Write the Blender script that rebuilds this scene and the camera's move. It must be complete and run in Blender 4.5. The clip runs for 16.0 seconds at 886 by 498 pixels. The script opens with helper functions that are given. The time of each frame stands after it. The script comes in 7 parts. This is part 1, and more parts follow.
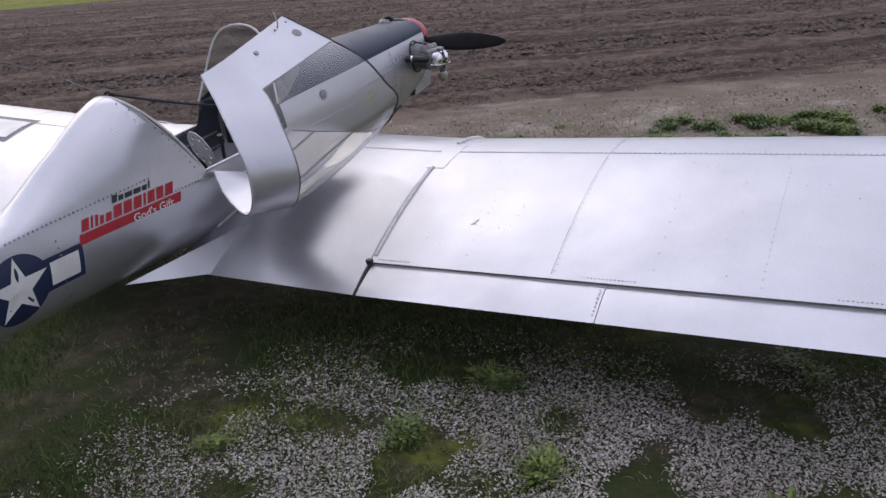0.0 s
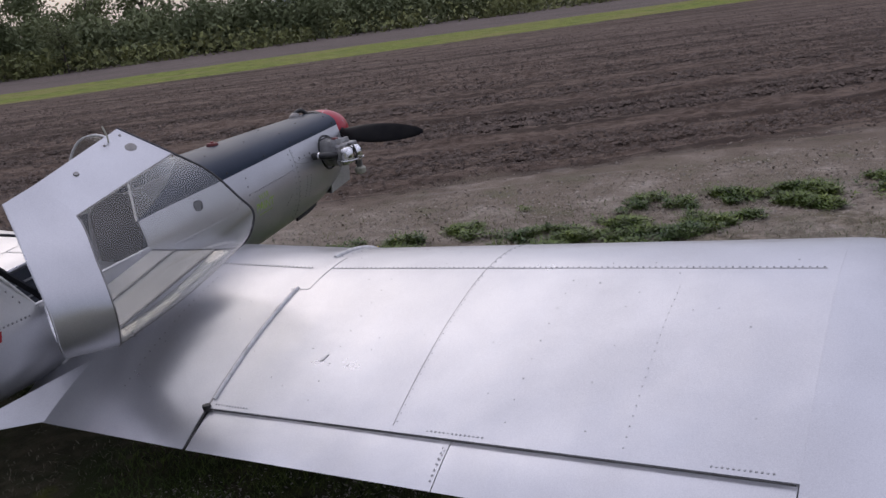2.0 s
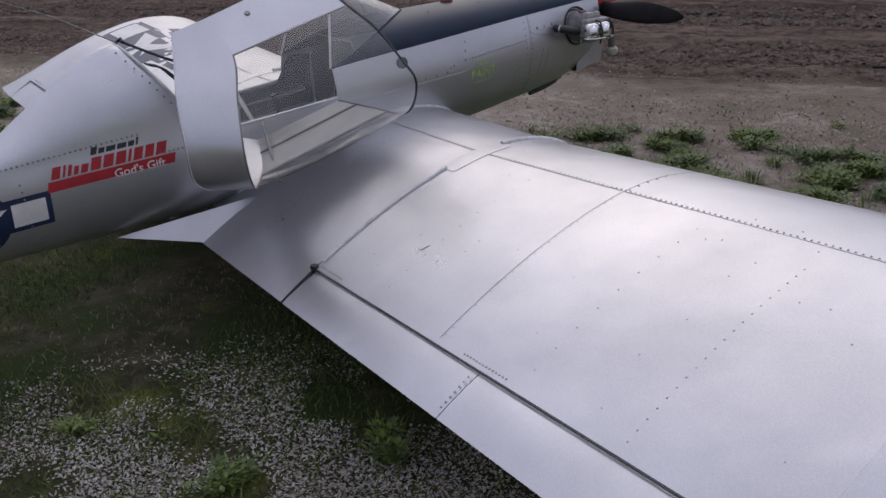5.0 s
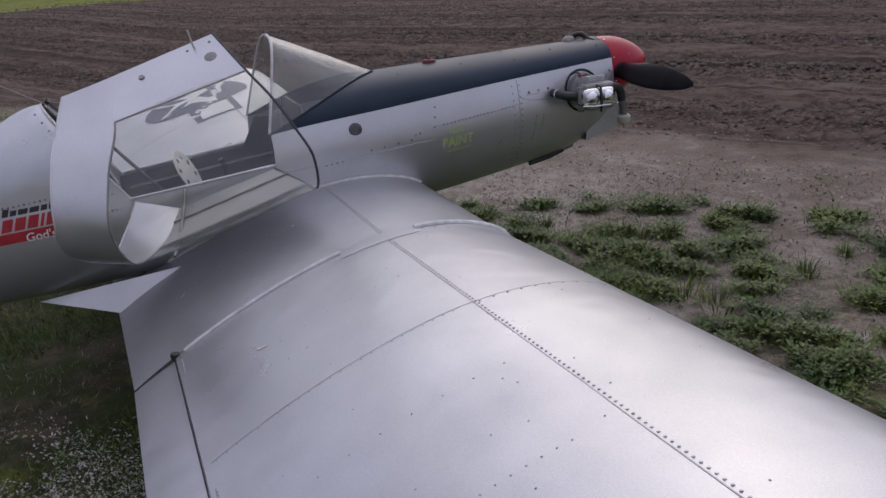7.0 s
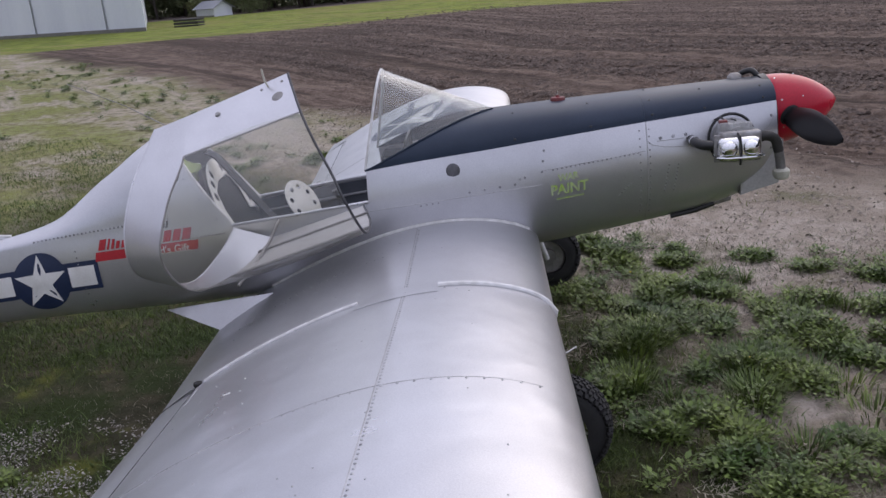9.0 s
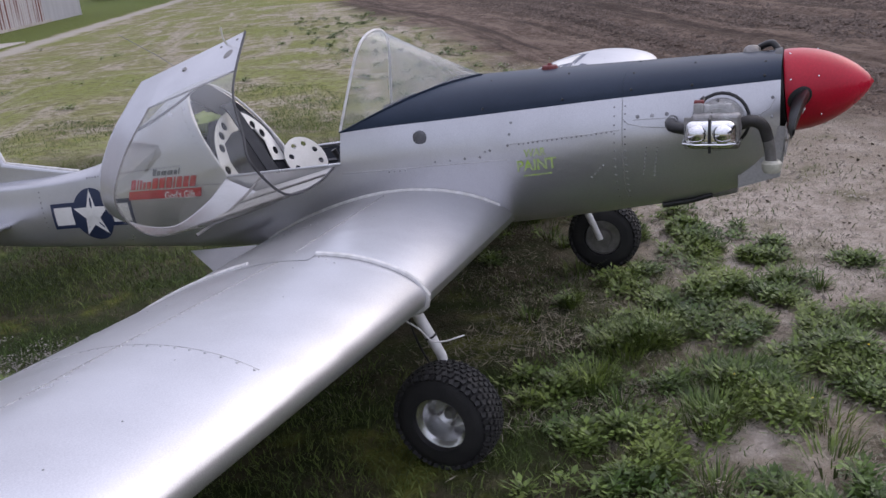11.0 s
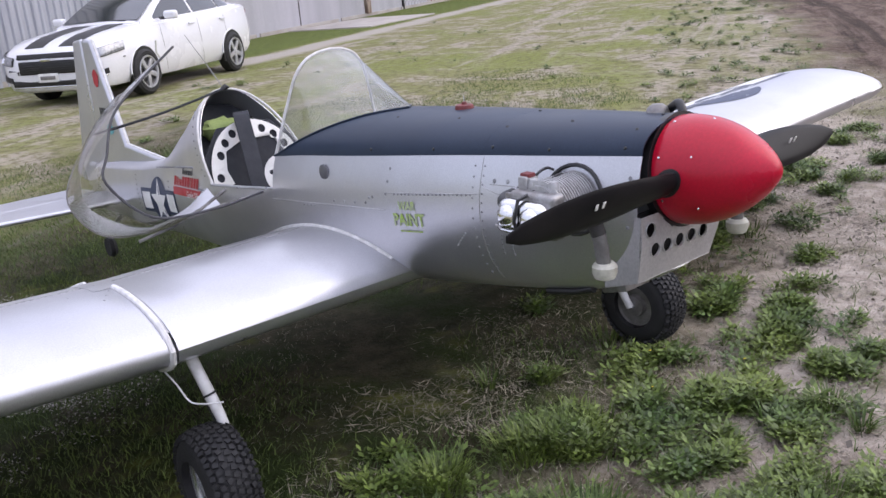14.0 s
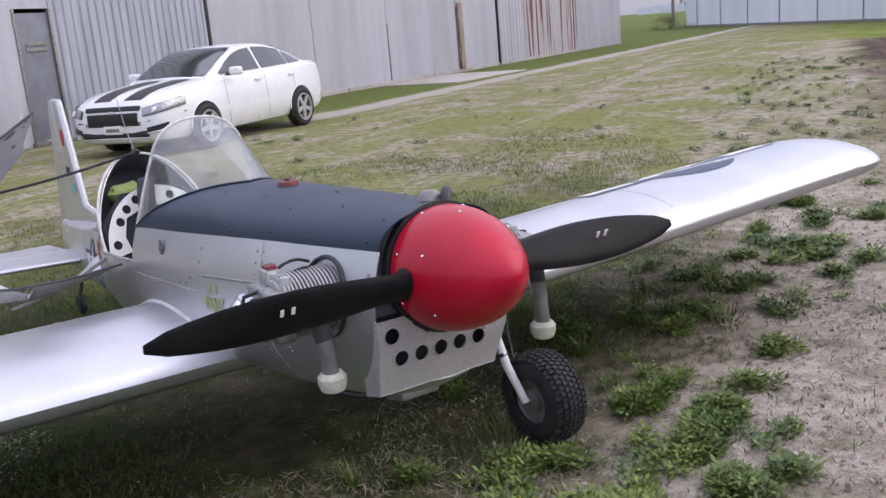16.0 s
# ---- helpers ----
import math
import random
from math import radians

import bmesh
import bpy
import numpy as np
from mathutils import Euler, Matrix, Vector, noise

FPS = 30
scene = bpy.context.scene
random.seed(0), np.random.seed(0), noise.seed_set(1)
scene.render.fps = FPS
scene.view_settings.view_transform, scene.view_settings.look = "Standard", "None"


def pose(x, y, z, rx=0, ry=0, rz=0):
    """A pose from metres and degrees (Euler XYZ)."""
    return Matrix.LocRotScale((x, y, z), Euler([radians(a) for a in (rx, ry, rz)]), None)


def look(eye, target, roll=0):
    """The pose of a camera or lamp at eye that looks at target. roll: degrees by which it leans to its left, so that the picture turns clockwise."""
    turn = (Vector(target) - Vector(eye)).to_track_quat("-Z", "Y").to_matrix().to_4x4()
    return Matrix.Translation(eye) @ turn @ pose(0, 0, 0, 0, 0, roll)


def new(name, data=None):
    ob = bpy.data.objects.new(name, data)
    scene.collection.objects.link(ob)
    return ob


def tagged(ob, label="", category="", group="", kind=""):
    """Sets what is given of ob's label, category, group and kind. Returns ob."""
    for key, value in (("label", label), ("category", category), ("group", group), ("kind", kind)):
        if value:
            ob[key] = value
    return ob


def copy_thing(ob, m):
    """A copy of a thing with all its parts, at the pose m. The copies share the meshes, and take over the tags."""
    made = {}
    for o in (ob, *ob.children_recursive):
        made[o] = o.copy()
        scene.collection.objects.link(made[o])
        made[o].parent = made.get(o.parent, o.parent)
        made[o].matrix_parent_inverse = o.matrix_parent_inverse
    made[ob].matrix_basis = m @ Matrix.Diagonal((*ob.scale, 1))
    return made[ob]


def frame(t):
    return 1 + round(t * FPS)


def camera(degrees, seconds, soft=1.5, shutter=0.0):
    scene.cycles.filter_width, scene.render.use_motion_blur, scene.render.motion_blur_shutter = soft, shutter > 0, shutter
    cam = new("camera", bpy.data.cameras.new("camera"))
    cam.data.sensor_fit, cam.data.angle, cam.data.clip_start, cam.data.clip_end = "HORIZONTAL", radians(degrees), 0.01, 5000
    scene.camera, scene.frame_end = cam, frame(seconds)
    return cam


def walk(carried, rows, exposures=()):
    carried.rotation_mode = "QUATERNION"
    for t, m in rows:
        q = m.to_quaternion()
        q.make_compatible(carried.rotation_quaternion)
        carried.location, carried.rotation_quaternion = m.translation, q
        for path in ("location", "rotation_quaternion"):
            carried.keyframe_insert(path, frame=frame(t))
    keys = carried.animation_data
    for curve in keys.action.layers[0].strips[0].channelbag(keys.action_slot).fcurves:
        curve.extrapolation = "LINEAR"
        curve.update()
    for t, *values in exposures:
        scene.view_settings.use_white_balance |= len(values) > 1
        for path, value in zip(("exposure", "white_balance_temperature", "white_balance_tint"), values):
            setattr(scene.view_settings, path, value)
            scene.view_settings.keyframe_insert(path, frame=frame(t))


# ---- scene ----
cam = camera(50.9, 16.0)
PATH = [
    (0, 3.2144, -4.5732, 1.8162, 70.727, 3.595, 27.076),
    (0.5, 3.2478, -4.305, 1.8228, 72.869, 4.354, 27.883),
    (1, 3.317, -3.9755, 1.8186, 75.082, 5.264, 27.688),
    (1.5, 3.5247, -3.774, 1.8143, 74.73, 5.097, 29.092),
    (2, 3.6229, -3.6497, 1.8324, 74.738, 6.685, 29.349),
    (2.5, 3.5997, -3.5942, 1.8202, 73.92, 6.092, 28.812),
    (3, 3.5551, -3.5526, 1.819, 73.544, 3.817, 32.729),
    (3.5, 3.6596, -3.4382, 1.7829, 73.351, 2.885, 37.154),
    (4, 3.8855, -3.2621, 1.7993, 71.168, 2.301, 44.362),
    (6.5, 4.1531, -1.8182, 1.782, 69.72, 3.194, 63.824),
    (7, 4.1997, -1.511, 1.7684, 71.322, 3.2, 67.963),
    (7.5, 4.3151, -1.1883, 1.8077, 72.505, 2.743, 76.582),
    (8, 4.2458, -0.8845, 1.7997, 73.169, 3.848, 81.656),
    (8.5, 4.1801, -0.5668, 1.8098, 73.138, 4.668, 86.164),
    (11, 3.6994, 1.1457, 1.7012, 72.055, 5.281, 111.722),
    (11.5, 3.4541, 1.4737, 1.6755, 70.267, 5.646, 112.068),
    (12, 3.2735, 1.8476, 1.659, 68.365, 4.996, 117.339),
    (12.5, 2.9952, 2.0146, 1.6541, 68.185, 5.398, 123.832),
    (13, 2.6833, 2.1688, 1.6601, 68.127, 5.463, 127.78),
    (13.5, 2.4261, 2.4281, 1.6782, 70.455, 3.899, 135.657),
    (14, 2.1234, 2.5039, 1.6749, 72.998, 4.921, 139.107),
    (14.5, 1.899, 2.5258, 1.6861, 74.267, 6.295, 139.02),
    (15, 1.7028, 2.6773, 1.6775, 76.163, 6.448, 141.227),
    (15.5, 1.4529, 2.8085, 1.6647, 76.891, 5.923, 144.229),
    (16, 1.162, 2.8348, 1.6285, 76.811, 4.91, 146.544),
]
walk(cam, [(t, pose(*p)) for t, *p in PATH], [(0.0, -0.22), (1.0, -0.34), (2.0, -0.57), (4.0, -0.62), (6.5, -0.8), (7.2, -0.62), (8.5, -0.18), (11.0, 0.06), (11.5, 0.25), (12.0, 0.46), (13.3, 0.62), (14.5, 0.45), (16.0, 0.39)])

import collections

# ---- sky and sun: an overcast evening with a warm glow low over the far trees ----
world = bpy.data.worlds.new("sky")
scene.world = world
world.use_nodes = True
wn, wl = world.node_tree.nodes, world.node_tree.links
sky = wn.new("ShaderNodeTexSky")
sky.sky_type = "NISHITA"
sky.sun_disc = False
SUN_AZ, SUN_EL = 58.0, 36.0
sky.sun_elevation, sky.sun_rotation = radians(SUN_EL), radians(-SUN_AZ)
sky.air_density, sky.dust_density, sky.ozone_density = 1.0, 2.5, 1.0
# cloud cover: far brighter overhead than at the horizon, in soft heaps
where = wn.new("ShaderNodeTexCoord")
split = wn.new("ShaderNodeSeparateXYZ")
wl.new(where.outputs["Generated"], split.inputs[0])
cover = wn.new("ShaderNodeMapRange")
cover.inputs[1].default_value, cover.inputs[2].default_value = 0.0, 0.9
wl.new(split.outputs[2], cover.inputs[0])
clouds = wn.new("ShaderNodeMix")
clouds.data_type = "RGBA"
wl.new(cover.outputs[0], clouds.inputs[0])
clouds.inputs[6].default_value, clouds.inputs[7].default_value = (4.6, 4.6, 5.9, 1), (15.8, 15.8, 19.4, 1)
heaps = wn.new("ShaderNodeTexNoise")
heaps.inputs["Scale"].default_value, heaps.inputs["Detail"].default_value = 2.6, 5
wl.new(where.outputs["Generated"], heaps.inputs[0])
thick = wn.new("ShaderNodeMapRange")
thick.inputs[1].default_value, thick.inputs[2].default_value = 0.3, 0.7
wl.new(heaps.outputs[0], thick.inputs[0])
tone = wn.new("ShaderNodeMix")
tone.data_type = "RGBA"
tone.inputs[6].default_value, tone.inputs[7].default_value = (0.78, 0.80, 0.84, 1), (1.21, 1.18, 1.16, 1)
wl.new(thick.outputs[0], tone.inputs[0])
# the cover is thinner, and brighter, towards the hidden sun
sunward = wn.new("ShaderNodeVectorMath")
sunward.operation = "DOT_PRODUCT"
sunward.inputs[1].default_value = (-math.sin(radians(SUN_AZ - 22)), math.cos(radians(SUN_AZ - 22)), 0)
wl.new(where.outputs["Generated"], sunward.inputs[0])
thin = wn.new("ShaderNodeMapRange")
thin.inputs[1].default_value, thin.inputs[2].default_value = -1.0, 1.0
thin.inputs[3].default_value, thin.inputs[4].default_value = 0.80, 1.20
wl.new(sunward.outputs["Value"], thin.inputs[0])
lit = wn.new("ShaderNodeVectorMath")
lit.operation = "SCALE"
wl.new(tone.outputs[2], lit.inputs[0])
wl.new(thin.outputs[0], lit.inputs["Scale"])
overcast = wn.new("ShaderNodeMix")
overcast.data_type, overcast.blend_type = "RGBA", "MULTIPLY"
overcast.inputs[0].default_value = 1.0
wl.new(clouds.outputs[2], overcast.inputs[6])
wl.new(lit.outputs[0], overcast.inputs[7])
hazy = wn.new("ShaderNodeMix")
hazy.data_type = "RGBA"
hazy.inputs[0].default_value = 0.62
wl.new(sky.outputs[0], hazy.inputs[6])
wl.new(overcast.outputs[2], hazy.inputs[7])
wl.new(hazy.outputs[2], wn["Background"].inputs[0])
wn["Background"].inputs[1].default_value = 0.12
sun = new("sun", bpy.data.lights.new("sun", "SUN"))
sun.data.energy, sun.data.angle, sun.data.color = 0.5, radians(60), (1.0, 0.9, 0.82)
sun.matrix_world = look((-60 * math.sin(radians(SUN_AZ)), 60 * math.cos(radians(SUN_AZ)), 60 * math.tan(radians(SUN_EL))), (0, 0, 0))


# ---- small builders ----
def thing(name, label, category, group="", kind="", at=None):
    ob = new(name)
    ob.empty_display_size = 0.2
    if at is not None:
        ob.matrix_basis = at
    return tagged(ob, label, category, group, kind)


def part(name, bm, material, parent=None, label="", flat=False, kind=""):
    me = bpy.data.meshes.new(name)
    if not flat:
        for f in bm.faces:
            f.smooth = True
    bm.to_mesh(me)
    bm.free()
    if not flat:
        me.set_sharp_from_angle(angle=radians(38))
    me.materials.append(material)
    ob = new(name, me)
    ob.parent = parent
    return tagged(ob, label, "", "", kind)


def soup(name, verts, faces, material, parent=None, label="", kind="stuff"):
    me = bpy.data.meshes.new(name)
    me.from_pydata(verts, [], faces)
    me.materials.append(material)
    ob = new(name, me)
    ob.parent = parent
    return tagged(ob, label, "", "", kind)


def loft(rings, closed=True, caps=(True, True), bm=None):
    bm = bm or bmesh.new()
    vs = [[bm.verts.new(p) for p in r] for r in rings]
    n = len(rings[0])
    for a, b in zip(vs, vs[1:]):
        for i in range(n if closed else n - 1):
            j = (i + 1) % n
            bm.faces.new((a[i], a[j], b[j], b[i]))
    if closed and caps[0]:
        bm.faces.new(vs[0][::-1])
    if closed and caps[1]:
        bm.faces.new(vs[-1])
    bmesh.ops.remove_doubles(bm, verts=bm.verts, dist=1e-5)
    bmesh.ops.recalc_face_normals(bm, faces=bm.faces)
    return bm


def box(size, at=(0, 0, 0), bevel=0.0, turn=None, bm=None, seg=2):
    bm = bm or bmesh.new()
    one = bmesh.new()
    bmesh.ops.create_cube(one, size=1)
    for v in one.verts:
        v.co = Vector([c * s for c, s in zip(v.co, size)])
    if bevel:
        bmesh.ops.bevel(one, geom=one.edges[:], offset=bevel, segments=seg, affect="EDGES", profile=0.6)
    m = Matrix.Translation(at) @ (turn or Matrix.Identity(4))
    return join(bm, one, m)


def join(bm, one, m=None):
    table = {}
    for v in one.verts:
        table[v] = bm.verts.new(m @ v.co if m else v.co)
    for f in one.faces:
        bm.faces.new([table[v] for v in f.verts])
    one.free()
    return bm


def tube(points, r, n=8, bm=None, closed=False):
    pts = [Vector(p) for p in points]
    rs = r if isinstance(r, (list, tuple)) else [r] * len(pts)
    rings = []
    side = None
    for i, p in enumerate(pts):
        d = (pts[min(i + 1, len(pts) - 1)] - pts[max(i - 1, 0)]).normalized()
        if side is None:
            side = d.orthogonal().normalized()
        side = (side - d * side.dot(d)).normalized()
        up = d.cross(side)
        rings.append([p + (side * math.cos(2 * math.pi * k / n) + up * math.sin(2 * math.pi * k / n)) * rs[i] for k in range(n)])
    one = loft(rings)
    return join(bm, one) if bm else one


def lathe(profile, n=24, m=None, bm=None, caps=True):
    """profile: (radius, height) pairs turned about z."""
    rings = [[(r * math.cos(2 * math.pi * k / n), r * math.sin(2 * math.pi * k / n), h) for k in range(n)] for r, h in profile]
    one = loft(rings, True, (caps, caps))
    out = bm or bmesh.new()
    return join(out, one, m)


def smooth_curve(points, n):
    """A Catmull-Rom curve through the points."""
    P = [Vector(p) for p in points]
    P = [2 * P[0] - P[1]] + P + [2 * P[-1] - P[-2]]
    out = []
    for i in range(1, len(P) - 2):
        for k in range(n):
            t = k / n
            a, b, c, d = P[i - 1], P[i], P[i + 1], P[i + 2]
            out.append(0.5 * ((2 * b) + (c - a) * t + (2 * a - 5 * b + 4 * c - d) * t * t + (3 * b - a - 3 * c + d) * t ** 3))
    return out + [P[-2]]


def solid(ob, thickness, offset=-1):
    m = ob.modifiers.new("thickness", "SOLIDIFY")
    m.thickness, m.offset = thickness, offset
    me = ob.data
    uses = collections.Counter(k for p in me.polygons for k in p.edge_keys)
    for e in me.edges:
        if uses[e.key] == 1:
            e.use_edge_sharp = True
    return ob


def text_mesh(word, size, bold=0.0):
    """Flat letters as (verts, faces) lying in the xy plane, centred."""
    cu = bpy.data.curves.new("letters", "FONT")
    cu.body, cu.size, cu.align_x, cu.align_y, cu.resolution_u, cu.offset = word, size, "CENTER", "CENTER", 3, bold
    ob = bpy.data.objects.new("letters", cu)
    me = bpy.data.meshes.new_from_object(ob)
    vs, fs = [tuple(v.co) for v in me.vertices], [tuple(p.vertices) for p in me.polygons]
    bpy.data.objects.remove(ob)
    bpy.data.meshes.remove(me)
    return vs, fs


# ---- materials ----
def mat(name, c1, c2=None, rough=0.5, metal=0.0, scale=6.0, fine=80.0, bump=0.0, rough_var=0.1, coat=0.0, stretch=(1, 1, 1), contrast=(0.35, 0.65), per_object=0.0, per_island=0.0, wavy=0.0):
    m = bpy.data.materials.new(name)
    m.use_nodes = True
    nt = m.node_tree
    N, L = nt.nodes, nt.links
    b = N["Principled BSDF"]
    b.inputs["Metallic"].default_value = metal
    b.inputs["Coat Weight"].default_value = coat
    b.inputs["Coat Roughness"].default_value = 0.12
    co = N.new("ShaderNodeTexCoord")
    mp = N.new("ShaderNodeMapping")
    mp.inputs["Scale"].default_value = stretch
    L.new(co.outputs["Object"], mp.inputs[0])
    big, small = N.new("ShaderNodeTexNoise"), N.new("ShaderNodeTexNoise")
    big.inputs["Scale"].default_value, big.inputs["Detail"].default_value = scale, 6
    small.inputs["Scale"].default_value, small.inputs["Detail"].default_value = fine, 4
    L.new(mp.outputs[0], big.inputs[0])
    L.new(mp.outputs[0], small.inputs[0])
    c2 = c2 or tuple(v * 0.8 for v in c1)
    mr = N.new("ShaderNodeMapRange")
    mr.inputs[1].default_value, mr.inputs[2].default_value = contrast
    L.new(big.outputs[0], mr.inputs[0])
    mix = N.new("ShaderNodeMix")
    mix.data_type = "RGBA"
    L.new(mr.outputs[0], mix.inputs[0])
    mix.inputs[6].default_value, mix.inputs[7].default_value = (*c1, 1), (*c2, 1)
    last = mix.outputs[2]
    grain = N.new("ShaderNodeMix")
    grain.data_type, grain.blend_type = "RGBA", "OVERLAY"
    grain.inputs[0].default_value = 0.25
    L.new(last, grain.inputs[6])
    L.new(small.outputs[0], grain.inputs[7])
    last = grain.outputs[2]
    if per_object or per_island:
        hsv = N.new("ShaderNodeHueSaturation")
        r = N.new("ShaderNodeMapRange")
        amount = per_object or per_island
        r.inputs[3].default_value, r.inputs[4].default_value = 1 - amount, 1 + amount
        if per_object:
            L.new(N.new("ShaderNodeObjectInfo").outputs["Random"], r.inputs[0])
        else:
            L.new(N.new("ShaderNodeNewGeometry").outputs["Random Per Island"], r.inputs[0])
        L.new(r.outputs[0], hsv.inputs["Value"])
        L.new(last, hsv.inputs["Color"])
        last = hsv.outputs[0]
    L.new(last, b.inputs["Base Color"])
    rr = N.new("ShaderNodeMapRange")
    rr.inputs[3].default_value, rr.inputs[4].default_value = max(0.02, rough - rough_var), min(1, rough + rough_var)
    L.new(big.outputs[0], rr.inputs[0])
    L.new(rr.outputs[0], b.inputs["Roughness"])
    if bump:
        bp = N.new("ShaderNodeBump")
        bp.inputs["Strength"].default_value, bp.inputs["Distance"].default_value = bump, 0.01
        L.new(small.outputs[0], bp.inputs["Height"])
        L.new(bp.outputs[0], b.inputs["Normal"])
        if wavy:
            # thin sheet drawn in between its ribs
            wv, wb = N.new("ShaderNodeTexNoise"), N.new("ShaderNodeBump")
            wv.inputs["Scale"].default_value, wv.inputs["Detail"].default_value = 4.5, 2
            L.new(co.outputs["Object"], wv.inputs[0])
            wb.inputs["Strength"].default_value, wb.inputs["Distance"].default_value = 1.0, wavy
            L.new(wv.outputs[0], wb.inputs["Height"])
            L.new(wb.outputs[0], bp.inputs["Normal"])
    return m


def clear_mat(name, tint, rough=0.03, haze_lo=0.012, haze_hi=0.06):
    m = bpy.data.materials.new(name)
    m.use_nodes = True
    N, L = m.node_tree.nodes, m.node_tree.links
    N.remove(N["Principled BSDF"])
    tr, gl, mx, fr = (N.new("ShaderNode" + k) for k in ("BsdfTransparent", "BsdfGlossy", "MixShader", "LayerWeight"))
    tr.inputs[0].default_value = (*tint, 1)
    gl.inputs["Roughness"].default_value = rough
    fr.inputs[0].default_value = 0.5
    steep = N.new("ShaderNodeMath")
    steep.operation = "POWER"
    steep.inputs[1].default_value = 3.0
    L.new(fr.outputs["Facing"], steep.inputs[0])
    shine = N.new("ShaderNodeMapRange")
    shine.inputs[3].default_value, shine.inputs[4].default_value = 0.045, 0.6
    L.new(steep.outputs[0], shine.inputs[0])
    no = N.new("ShaderNodeTexNoise")
    no.inputs["Scale"].default_value, no.inputs["Detail"].default_value = 5, 4
    haze = N.new("ShaderNodeBsdfDiffuse")
    haze.inputs[0].default_value = (0.7, 0.68, 0.65, 1)
    mh = N.new("ShaderNodeMixShader")
    mr = N.new("ShaderNodeMapRange")
    mr.inputs[1].default_value, mr.inputs[2].default_value, mr.inputs[3].default_value, mr.inputs[4].default_value = 0.3, 0.75, haze_lo, haze_hi
    L.new(no.outputs[0], mr.inputs[0])
    L.new(mr.outputs[0], mh.inputs[0])
    L.new(tr.outputs[0], mh.inputs[1])
    L.new(haze.outputs[0], mh.inputs[2])
    L.new(shine.outputs[0], mx.inputs[0])
    L.new(mh.outputs[0], mx.inputs[1])
    L.new(gl.outputs[0], mx.inputs[2])
    L.new(mx.outputs[0], N["Material Output"].inputs[0])
    return m


SILVER = mat("silver_paint", (0.60, 0.60, 0.62), (0.53, 0.53, 0.55), rough=0.33, metal=0.78, scale=2.5, fine=260, rough_var=0.15, bump=0.03, wavy=0.006)
BARE = mat("bare_aluminium", (0.62, 0.62, 0.63), (0.5, 0.5, 0.52), rough=0.3, metal=0.9, scale=7, fine=150, rough_var=0.12, bump=0.03)
WHITE = mat("white_paint", (0.78, 0.77, 0.74), (0.68, 0.67, 0.63), rough=0.45, scale=9, fine=120)
NAVY = mat("dark_blue_paint", (0.013, 0.023, 0.042), (0.02, 0.032, 0.055), rough=0.42, scale=4, fine=200, coat=0.05)
NAVY.node_tree.nodes["Principled BSDF"].inputs["Specular IOR Level"].default_value = 0.24
RIM = mat("grey_rubber", (0.055, 0.055, 0.06), (0.035, 0.035, 0.04), rough=0.6, scale=30)
BLUE = mat("insignia_blue", (0.012, 0.022, 0.06), (0.018, 0.03, 0.075), rough=0.4, scale=8)
RED = mat("red_paint", (0.46, 0.005, 0.028), (0.38, 0.004, 0.022), rough=0.3, scale=6, fine=120, coat=0.15)
RED.node_tree.nodes["Principled BSDF"].inputs["Specular IOR Level"].default_value = 0.3
DECAL_RED = mat("decal_red", (0.45, 0.02, 0.03), (0.36, 0.015, 0.025), rough=0.45, scale=20)
DECAL_BLACK = mat("decal_black", (0.02, 0.02, 0.022), (0.03, 0.03, 0.03), rough=0.5, scale=20)
GREEN = mat("green_paint", (0.36, 0.52, 0.09), (0.42, 0.47, 0.30), rough=0.6, scale=28, fine=200)
BLACK = mat("black_paint", (0.012, 0.012, 0.013), (0.02, 0.02, 0.02), rough=0.4, scale=12, fine=140)
RUBBER = mat("tyre_rubber", (0.011, 0.011, 0.012), (0.022, 0.021, 0.021), rough=0.75, scale=14, fine=160, bump=0.25)
CHROME = mat("polished_metal", (0.8, 0.8, 0.8), (0.7, 0.7, 0.7), rough=0.16, metal=1.0, scale=12, fine=80, rough_var=0.08)
CAST = mat("cast_metal", (0.4, 0.4, 0.4), (0.26, 0.25, 0.24), rough=0.45, metal=0.8, scale=25, fine=120, bump=0.2)
FINS = mat("cast_fins", (0.5, 0.5, 0.5), (0.36, 0.355, 0.35), rough=0.5, metal=0.55, scale=20, fine=90, bump=0.1)
STEEL = mat("dull_steel", (0.3, 0.29, 0.28), (0.2, 0.19, 0.18), rough=0.5, metal=0.7, scale=18, fine=90, bump=0.1)
CREAM = mat("pale_plastic", (0.50, 0.49, 0.41), (0.38, 0.37, 0.30), rough=0.5, scale=20, fine=90)
CLOTH = mat("dark_cloth", (0.018, 0.02, 0.026), (0.03, 0.032, 0.038), rough=0.9, scale=20, fine=300, bump=0.3)
LINING = mat("cockpit_paint", (0.032, 0.038, 0.05), (0.05, 0.056, 0.07), rough=0.6, scale=9, fine=120)
SEAL = mat("white_sealant", (0.72, 0.71, 0.7), (0.55, 0.54, 0.52), rough=0.55, scale=30, fine=120, bump=0.1)
RIVET = mat("rivet_metal", (0.48, 0.48, 0.49), (0.38, 0.38, 0.39), rough=0.4, metal=0.75, scale=60, per_island=0.2)
SEAM = mat("seam_dirt", (0.34, 0.335, 0.34), (0.50, 0.495, 0.50), rough=0.45, metal=0.6, scale=12, fine=120)
GAP = mat("dark_gap", (0.02, 0.02, 0.021), (0.04, 0.04, 0.04), rough=0.7, scale=12, fine=120)
SKIRT = mat("pale_inner_paint", (0.43, 0.415, 0.395), (0.35, 0.34, 0.32), rough=0.5, scale=6, fine=120)
